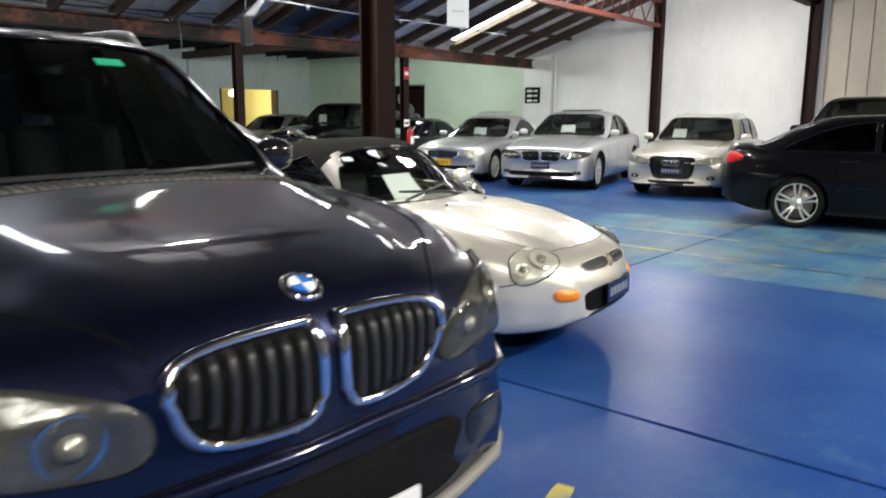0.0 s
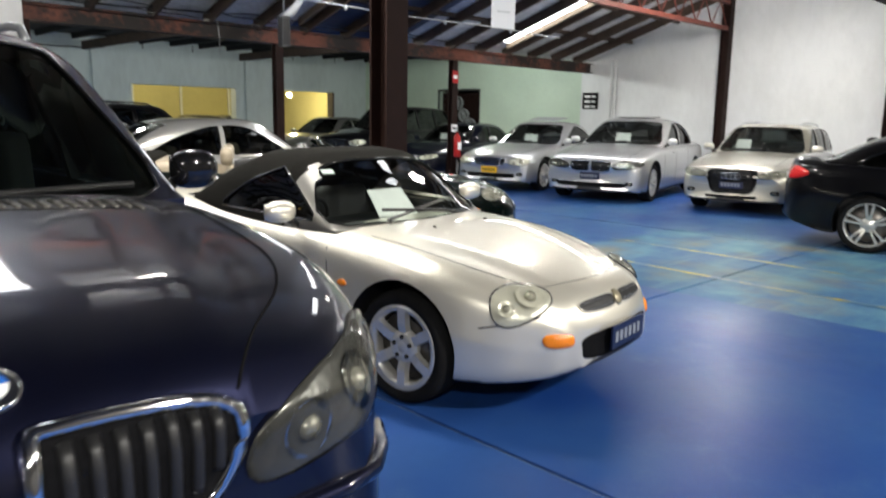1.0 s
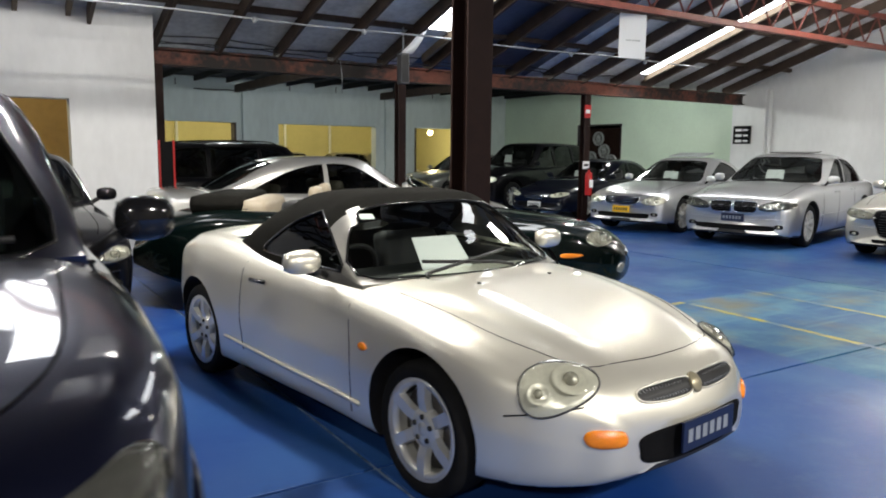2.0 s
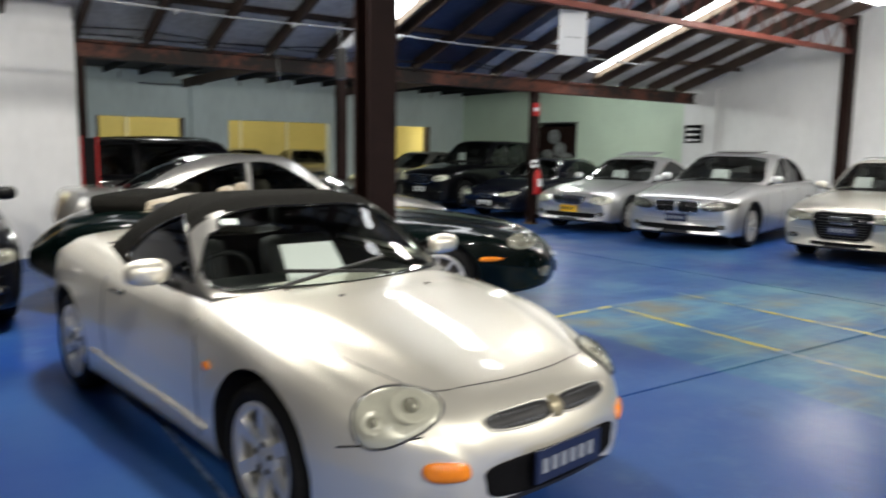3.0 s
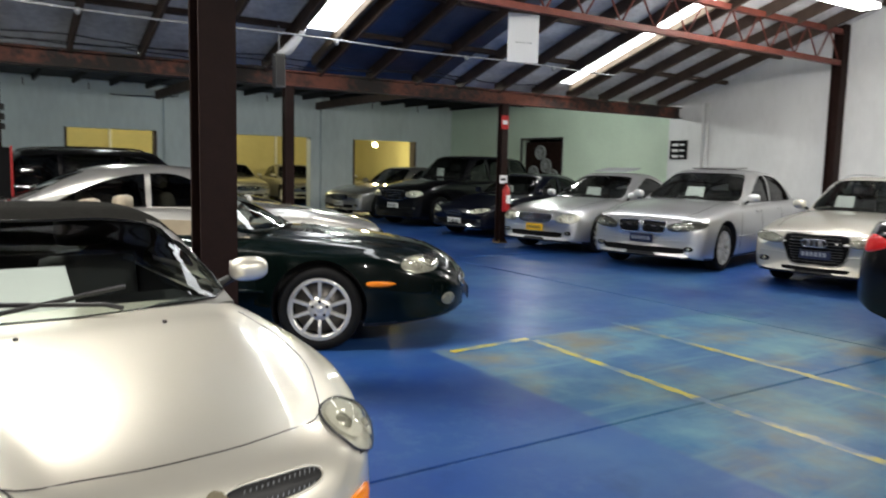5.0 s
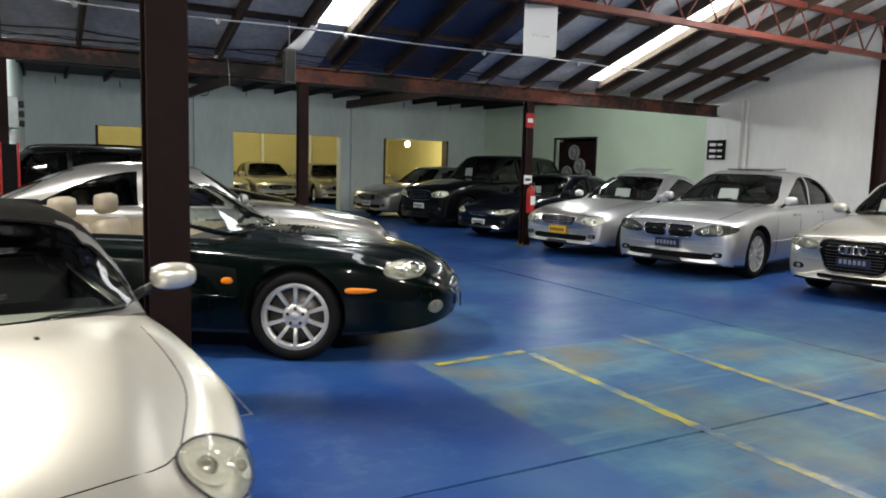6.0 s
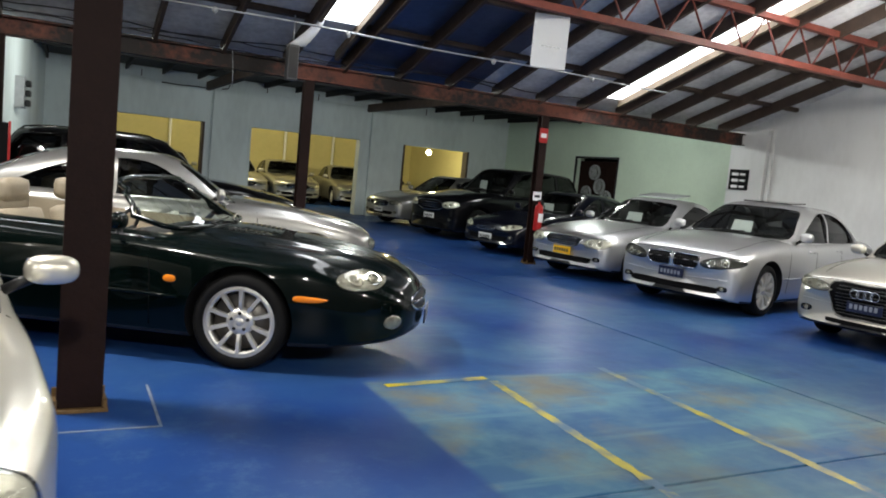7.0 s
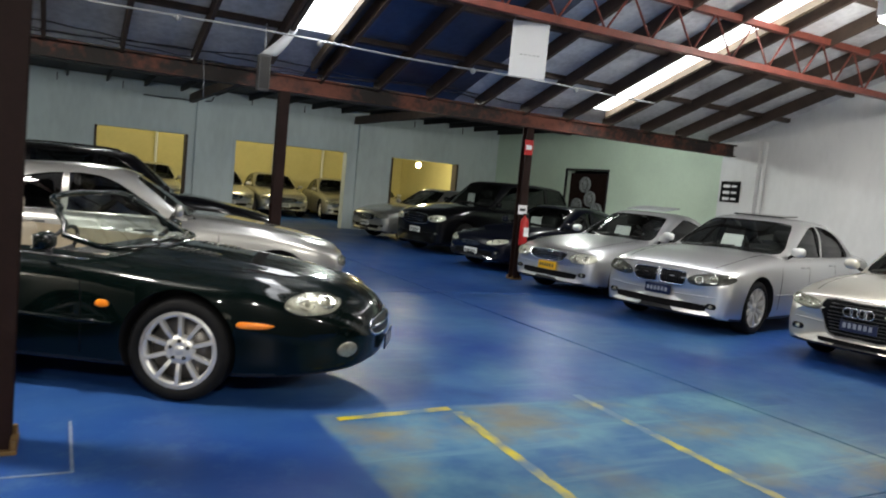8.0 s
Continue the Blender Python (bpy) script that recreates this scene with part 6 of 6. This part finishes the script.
# ---------------------------------------------------------------- the navy off-roader in front
OFFROAD = dict(
    name="suv_car", length=4.67, wheelbase=2.82, overhang=0.8, width_max=0.935, wheel_r=0.37, rim_r=0.24, arch=0.42, paint=P_NAVY, fine=6, dome=(0.024, 0.34, 0.54, 0.11, 1.05), waist=0.52, bow=0.22, bow_rear=0.14, cap=0.03, sill=0.1, lean=0.12,
    top=[(0, 0.93), (0.03, 0.985), (0.1, 1.035), (0.3, 1.09), (0.7, 1.15), (1.1, 1.205), (1.3, 1.215), (1.8, 1.18), (4.3, 1.16), (4.55, 1.1), (4.67, 1.0)],
    shoulder=[(0, 0.86), (0.03, 0.92), (0.1, 0.97), (0.3, 1.04), (0.7, 1.1), (1.3, 1.125), (4.3, 1.1), (4.67, 0.92)],
    bottom=[(0, 0.42), (0.1, 0.35), (0.4, 0.3), (4.1, 0.3), (4.5, 0.38), (4.67, 0.5)],
    width=[(0, 0.68), (0.03, 0.74), (0.1, 0.82), (0.25, 0.89), (0.6, 0.93), (1.2, 0.935), (3.9, 0.93), (4.4, 0.88), (4.67, 0.75)],
    tuck=[(0, 0.92), (0.3, 0.885), (1.0, 0.905), (1.6, 0.89), (4.67, 0.86)],
    pit=(-3.4, -0.55, 0.76, 0.45, 1.45),
)
OFFROAD_AT = place(2.171, 2.117, -92)
offroad = Car(OFFROAD, "dark navy off-road estate car with chrome kidney grilles", "car", OFFROAD_AT, "parked cars")
offroad.glasshouse(dict(belt=[(-3.9, 1.12), (-2, 1.12), (-1.0, 1.13), (-0.35, 1.17)], base_w=0.83, roof_w=0.66, screen_base=-0.34, screen_top=-0.98, rear_top=-3.4, rear_base=-3.7, roof_z=1.75, steps=60, front_glass=M_GLASSMID, glass=M_GLASSDARK, **SIDES6))
offroad.wheels((5, 0.02, 0.05, 0.05, 0.2))
for side in (1, -1):
    offroad.lamp(((0.7, side * 0.68, 0.88), (0.84, side * 0.5, 0.2)), [(side * a, b) for a, b in ((-0.25, 0.02), (-0.12, 0.075), (0.06, 0.11), (0.2, 0.135), (0.25, 0.1), (0.21, 0.02), (0.1, -0.045), (-0.1, -0.085), (-0.24, -0.075))], [(side * -0.13, -0.015, 0.062), (side * 0.04, 0.02, 0.066)], dome=0.012, back=M_BOWLDARK)
    loop = [(side * y, z) for y, z in ((0.035, 0.82), (0.035, 0.955), (0.07, 0.975), (0.27, 0.965), (0.36, 0.93), (0.35, 0.85), (0.28, 0.775), (0.09, 0.77))]
    gr = offroad.patch("grille", "front", loop, M_VOID, 0.008, rounds=4, label="black kidney grille with a broad chrome rim")
    offroad.seam("grille_rim", "front", loop, 0.015, M_CHROME, closed=True, lift=0.008, parent=gr)
    for k in range(7):
        y = side * (0.078 + 0.04 * k)
        low = 0.79 + 0.06 * max(k - 4, 0) / 2
        offroad.seam("slat", "front", [(y, low), (y, 0.87), (y, 0.955 - 0.006 * max(k - 4, 0))], 0.012, M_SLAT, lift=0.01, parent=gr, rounds=3)
    offroad.seam("bonnet_gap", "top", [(-0.3, side * 0.72), (0.2, side * 0.7), (0.42, side * 0.62), (0.58, side * 0.48), (0.7, side * 0.38)], 0.0035)
    offroad.mirror(-0.9, 1.01, 1.235, side, (0.12, 0.2, 0.15), M_GLOSSBLACK)
    offroad.seam("door_gap", "side", [(-0.66, 0.4), (-0.66, 0.7), (-0.7, 1.0)], 0.004, side=side)
    offroad.seam("door_gap", "side", [(-1.75, 0.4), (-1.76, 0.7), (-1.75, 1.0)], 0.004, side=side)
    offroad.seam("sill_strip", "side", [(-0.5, 0.42), (-1.4, 0.42), (-2.3, 0.42)], 0.02, M_PLASTIC, side=side, lift=0.005)
    offroad.seam("wheel_arch_lip", "side", [(0.43 * math.cos(a), 0.39 + 0.43 * math.sin(a)) for a in (math.pi * k / 8 for k in range(9))], 0.018, P_NAVY, side=side, lift=0.0, rounds=2)
    offroad.patch("fog_lamp", "front", [(side * y, z) for y, z in ((0.5, 0.54), (0.52, 0.6), (0.68, 0.61), (0.74, 0.56), (0.68, 0.51), (0.53, 0.5))], M_GLOSSBLACK, 0.004, 0.004)
    bm = bmesh.new()
    tube(bm, rail_line(offroad, side * 0.52, -1.12, -3.2, 0.05), 0.017, 8)
    part("roof_rail", bm, M_PIPE, offroad.root, "slim grey roof rail")
offroad.seam("bumper_crease", "front", [(-0.86, 0.68), (-0.5, 0.69), (0, 0.695), (0.5, 0.69), (0.86, 0.68)], 0.022, P_NAVY, lift=0.006)
offroad.seam("bumper_edge", "front", [(-0.8, 0.44), (-0.4, 0.43), (0, 0.425), (0.4, 0.43), (0.8, 0.44)], 0.022, material("pale_grey_bumper_edge", (0.2, 0.19, 0.17), 0.5, grain=0.3), lift=0.002)
offroad.patch("intake", "front", [(-0.42, 0.51), (-0.4, 0.62), (0.4, 0.62), (0.42, 0.51), (0.36, 0.47), (-0.36, 0.47)], M_VOID, 0.014, rounds=8, label="black lower intake")
offroad.plate(0, 0.49, 0.38, 0.12, mat=M_PLATEW, off=0.045)
at, n = offroad.on("top", 0.655, 0.0)
turn = Matrix.Translation(at) @ n.to_track_quat("Y", "Z").to_matrix().to_4x4()
bm = bmesh.new()
lathe(bm, [(0.049, -0.004), (0.049, 0.004), (0.044, 0.008), (0.033, 0.007), (0.001, 0.008)], turn, 28)
bd = part("badge", bm, M_CHROME, offroad.root, "round chrome-rimmed badge with blue and white quarters")
for k in range(4):
    bm = bmesh.new()
    c = bm.verts.new(turn @ Vector((0, 0.0095, 0)))
    arc = [bm.verts.new(turn @ Vector((0.031 * math.cos(a), 0.0092, 0.031 * math.sin(a)))) for a in (math.pi / 2 * (k + j / 6) for j in range(7))]
    for a, b in zip(arc, arc[1:]):
        bm.faces.new((c, a, b))
    part("badge_quarter", bm, M_BLUE if k % 2 else M_CARD, bd)
# slotted air intake below the windscreen
cowl = offroad.patch("cowl_vent", "top", [(-0.12, -0.52), (-0.2, -0.54), (-0.25, 0), (-0.2, 0.54), (-0.12, 0.52), (-0.15, 0)], M_PLASTIC, 0.003, rounds=3, label="slotted air intake below the windscreen")
for k in range(33):
    y = -0.51 + 0.032 * k
    dx = 0.04 * (y / 0.5) ** 2
    offroad.seam("vent_bar", "top", [(-0.225 + dx, y), (-0.15 + dx, y + 0.012)], 0.006, M_TRIMSILVER, lift=0.005, parent=cowl, rounds=1)
offroad.interior(-0.75, -1.2, 0.66, M_CABIN, 1.14)
for u in (0.28, 0.6):
    offroad.wiper([offroad.screen_point(u, 0.0) + Vector((0.05, 0, 0.0)), offroad.screen_point(u, 0.03) + Vector((0.015, 0, 0.016)), offroad.screen_point(u + 0.34, 0.05) + Vector((0.014, 0, 0.012))], 0.011)
offroad.slip("windscreen_label", (0.69, 0.78), (0.83, 0.88), M_STICKER, "green label at the top of the off-roader windscreen", "label", 0.004)
# ---------------------------------------------------------------- fittings of the hall
card = thing("hanging_card", "white card sign hanging from the truss on wires", "sign", pose(10.99, 8.28, 2.86, 0, 0, -14))
part("card", boxes(((-0.225, -0.004, 0), (0.225, 0.004, 0.63)), bevel=0.001), M_SHEET, card)
for x in (-0.11, -0.06, -0.005, 0.045, 0.09):
    part("faint_mark", boxes(((x, -0.0065, 0.245), (x + 0.036, -0.0045, 0.262))), M_PIPE, card, "small grey mark too faint to read")
for x in (-0.2, 0.2):
    bm = bmesh.new()
    tube(bm, [(x, 0, 0.62), (x, 0, 0.72)], 0.003, 5)
    part("wire", bm, M_PIPE, card)

bm = bmesh.new()
tube(bm, [(x, 9.6, 3.08 + 0.012 * math.sin(x * 1.7)) for x in np.linspace(3.0, 14.2, 30)], 0.013, 6)
conduit = tagged(mesh_object("conduit", bm, M_PIPE), "thin pale conduit running below the roof", "conduit")
for x in (5.8, 7.3, 8.9, 11.0, 12.7):
    bm = bmesh.new()
    lathe(bm, [(0.001, 0.03), (0.03, 0.02), (0.035, -0.02), (0.02, -0.05), (0.001, -0.055)], Matrix.Translation((x, 9.6, 3.07)) @ pose(0, 0, 0, 90), 12)
    part("junction_box", bm, M_PIPE, conduit)

sign = thing("wall_sign", "black wall sign with pale bars on the pilaster", "sign", pose(XW - 0.165, 11.8, 1.96, 0, 0, 0))
part("board", boxes(((-0.03, -0.24, -0.21), (0, 0.24, 0.22)), bevel=0.006), M_BLACKBOARD, sign)
for k in range(3):
    part("bar", boxes(((-0.034, 0.0, 0.09 - 0.13 * k), (-0.03, 0.17, 0.15 - 0.13 * k))), M_CARD, sign)
    part("bar", boxes(((-0.034, -0.17, 0.1 - 0.13 * k), (-0.03, -0.04, 0.14 - 0.13 * k))), M_CARD, sign)

ext = thing("fire_extinguisher", "red fire extinguisher hung on the brown post", "fire extinguisher", pose(13.48, YBEAM - 0.16, 0.62))
bm = bmesh.new()
lathe(bm, [(0.001, 0.0), (0.07, 0.0), (0.075, 0.02), (0.075, 0.4), (0.06, 0.46), (0.02, 0.49), (0.02, 0.53), (0.001, 0.53)], pose(0, 0, 0, 90), 20)
part("cylinder", bm, M_RED, ext)
bm = bmesh.new()
box(bm, (-0.012, -0.1, 0.53), (0.012, 0.05, 0.56), 0.004)
part("handle", bm, M_PLASTIC, ext)
bm = bmesh.new()
tube(bm, [(0.02, -0.03, 0.52), (0.08, -0.05, 0.45), (0.09, -0.03, 0.2)], 0.01, 6)
part("hose", bm, M_PLASTIC, ext)
part("label", boxes(((-0.05, -0.079, 0.16), (0.05, -0.0755, 0.32))), M_CARD, ext)
for z, h, mat, lab in ((2.2, 0.26, M_RED, "small red and white extinguisher sign on the post"), (1.16, 0.16, M_CARD, "small white notice on the post")):
    s2 = thing("post_sign", lab, "sign", pose(13.46, YBEAM - 0.085, z))
    part("board", boxes(((-0.09, -0.004, 0), (0.09, 0, h)), bevel=0.001), mat, s2)
    part("panel", boxes(((-0.06, -0.007, h * 0.35), (0.06, -0.0045, h * 0.65))), M_CARD if mat is M_RED else M_INK, s2)

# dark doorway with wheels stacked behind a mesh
# box closing the doorway; its near-black colour stands in for the store's shade
wall("wall_store", [((XG + 1.4, 15.6, 0), (XG + 1.5, 18.6, 3.0)), ((XG + 0.3, 15.6, 0), (XG + 1.4, 15.7, 3)), ((XG + 0.3, 18.5, 0), (XG + 1.4, 18.6, 3)), ((XG + 0.3, 15.6, 2.9), (XG + 1.4, 18.6, 3.0))], M_NEARBLACK, "near-black box behind the doorway, coloured to stand in for the store's shade")
bm = boxes(((XG - 0.012, 16.21, 0), (XG + 0.05, 16.25, 2.36)), ((XG - 0.012, 18.05, 0), (XG + 0.05, 18.09, 2.36)), ((XG - 0.012, 16.21, 2.33), (XG + 0.05, 18.09, 2.37)), bevel=0.005)
tagged(mesh_object("door_frame", bm, M_INK), "dark timber frame of the store doorway", "door frame", kind="structure")
M_TRIMGREY = material("dusty_wheel_trim", (0.34, 0.36, 0.36), 0.5, grain=0.3)
door = thing("store_gate", "dark slatted gate across the store doorway", "gate", pose(XG + 0.1, 0, 0))
for k in range(19):
    y = 16.29 + 0.09 * k
    part("slat", boxes(((0, y, 0.05), (0.03, y + 0.06, 2.25)), bevel=0.004), M_STEEL, door)
for y, z in ((17.17, 1.94), (16.91, 1.56), (16.6, 1.25), (17.46, 1.34)):
    wh = thing("spare_wheel", "pale wheel trim hung in the store doorway", "wheel", pose(XG + 0.02, y, z, 0, 0, 90), "spare wheels")
    bm = bmesh.new()
    lathe(bm, [(0.205, -0.02), (0.215, 0.01), (0.21, 0.05), (0.19, 0.055), (0.185, 0.02), (0.18, -0.02)], None, 28)
    part("rim", bm, M_TRIMGREY, wh)
    bm = bmesh.new()
    lathe(bm, [(0.07, 0.0), (0.065, 0.05), (0.04, 0.06), (0.001, 0.06)], None, 20)
    part("hub_cap", bm, M_TRIMGREY, wh)
    for k in range(12):
        bm = bmesh.new()
        box(bm, (0.06, 0.015, -0.013), (0.19, 0.04, 0.013), 0.004, pose(0, 0, 0, 0, 30 * k, 0))
        part("spoke", bm, M_TRIMGREY, wh)

# downpipe on the white wall, white angled light shade by the post, grey speaker box
bm = bmesh.new()
tube(bm, [(XW - 0.06, 11.16, 0), (XW - 0.06, 11.16, 3.0)], 0.045, 12)
tagged(mesh_object("downpipe", bm, M_WHITE), "white painted pipe down the wall", "pipe")
shade = thing("light_shade", "white translucent sheet hanging from the skylight edge", "light shade", pose(8.84, 10.66, 3.4))
bm = bmesh.new()
rows = []
for k in range(7):
    f = k / 6
    x0, z0 = -0.34 * f**1.3, -0.44 * f
    rows.append([bm.verts.new((x0 - 0.02 - 0.06 * f, -0.02 * math.sin(3 * f), z0)), bm.verts.new((x0 + 0.08 + 0.1 * f, 0.03 * f, z0 + 0.03 * f))])
for r, s in zip(rows, rows[1:]):
    bm.faces.new((r[0], r[1], s[1], s[0]))
ob = part("sheet", bm, M_SHEET, shade, smooth=True)
ob.modifiers.new("thick", "SOLIDIFY").thickness = 0.004
spk = thing("speaker", "grey box speaker hung from the roof near the post", "speaker", pose(8.52, 10.7, 2.52))
part("cabinet", boxes(((-0.075, -0.07, 0), (0.075, 0.07, 0.47)), bevel=0.012), material("dull_grey_case", (0.09, 0.09, 0.095), 0.5, grain=0.2), spk)
part("grille", boxes(((-0.06, -0.076, 0.03), (0.06, -0.071, 0.44)), bevel=0.002), M_PLASTIC, spk)
bm = bmesh.new()
tube(bm, [(0, 0, 0.46), (0, 0, 0.86)], 0.012, 6)
part("bracket", bm, M_PIPE, spk)

# dark board between two thin red strips at the foot of the post
rb = thing("fire_point_board", "dark board with thin red edge strips beside the post", "board", pose(5.13, YBEAM - 0.235, 0.0))
part("board", boxes(((-0.085, -0.015, 0.05), (0.085, 0.015, 1.58)), bevel=0.004), M_BLACKBOARD, rb)
for x in (-0.1, 0.1):
    part("edge_strip", boxes(((x - 0.013, -0.025, 0.0), (x + 0.013, 0.025, 1.6)), bevel=0.004), M_RED, rb, "red painted strip")

# lamps of the back room
for x, y, z, share in ((12.2, 25.5, 3.3, 1), (17.3, 24.3, 2.2, 0.8), (8.2, 25.5, 3.3, 1), (2.6, 13.2, 2.9, 0.25)):
    lp = thing("pendant_light", "glowing bulb hanging in the back room", "light", pose(x, y, z), "back room lights")
    bm = bmesh.new()
    bmesh.ops.create_uvsphere(bm, u_segments=14, v_segments=8, radius=0.09)
    part("bulb", bm, glow("warm_bulb", (1.0, 0.8, 0.35), 60.0) if "warm_bulb" not in bpy.data.materials else bpy.data.materials["warm_bulb"], lp)
    bm = bmesh.new()
    tube(bm, [(0, 0, 0.09), (0, 0, 3.55 - z)], 0.008, 5)
    part("cord", bm, M_INK, lp)
    d = bpy.data.lights.new("back_room_lamp", "POINT")
    d.energy, d.color, d.shadow_soft_size = LAMP_YELLOW * share, (1.0, 0.87, 0.48), 0.12
    o = new("back_room_lamp", d)
    o.location = (x, y, z - 0.14)

# dark joint ticks in the band along the wall top, a cable below it and a wire hanging from the beam
for x in (6.1, 7.6, 10.9, 12.4, 14.4, 15.9, 17.6):
    tagged(mesh_object("joint_tick", boxes(((x - 0.012, YWIN - 0.045, 3.26), (x + 0.012, YWIN - 0.031, 3.44))), M_INK), "dark joint in the band along the wall top", "joint", kind="structure")
bm = bmesh.new()
tube(bm, [(8.1, YWIN - 0.05, 3.17), (8.6, YWIN - 0.05, 3.16), (9.0, YWIN - 0.05, 3.18), (9.44, YWIN - 0.05, 3.16), (9.8, YWIN - 0.16, 3.22), (9.85, YWIN - 0.16, 3.34)], 0.016, 6)
tagged(mesh_object("cable", bm, M_INK), "dark cable along the wall above the opening", "cable")
bm = bmesh.new()
tube(bm, [(7.93, YBEAM - 0.12, 2.96), (7.95, YBEAM - 0.14, 2.7), (7.96, YBEAM - 0.13, 2.42)], 0.006, 5)
tagged(mesh_object("wire", bm, M_PIPE), "thin pale wire hanging from the beam", "wire")
rnd = random.Random(5)
for k in range(3):
    bm = bmesh.new()
    tube(bm, [(x, YBEAM - 0.12 - 0.01 * k, 2.97 + 0.05 * k + 0.035 * math.sin(x * (1.3 + 0.4 * k) + k) + rnd.uniform(-0.01, 0.01)) for x in np.linspace(4.2, 10.5 + 2 * k, 40)], 0.009, 5)
    tagged(mesh_object("cable", bm, M_INK), "dark cable draped along the top of the beam", "cable")
mb = thing("switch_box", "pale electrical switch box with black handles on the side wall", "switch box", pose(5.12, 14.9, 1.88, 0, 0, -2.2))
part("case", boxes(((0.0, -0.3, 0), (0.14, 0.3, 0.5)), bevel=0.01), M_PIPE, mb)
for z in (0.08, 0.24, 0.4):
    part("handle", boxes(((0.14, -0.12, z - 0.05), (0.22, 0.12, z + 0.05)), bevel=0.02), M_PLASTIC, mb)
# pale pipes and piers on the back room wall
for x in (9.3, 13.55, 15.5, 17.6):
    bm = bmesh.new()
    tube(bm, [(x, 29.42, 0), (x, 29.42, 3.5)], 0.05, 10)
    tagged(mesh_object("pipe", bm, M_CARD), "pale pipe on the ochre back wall", "pipe")
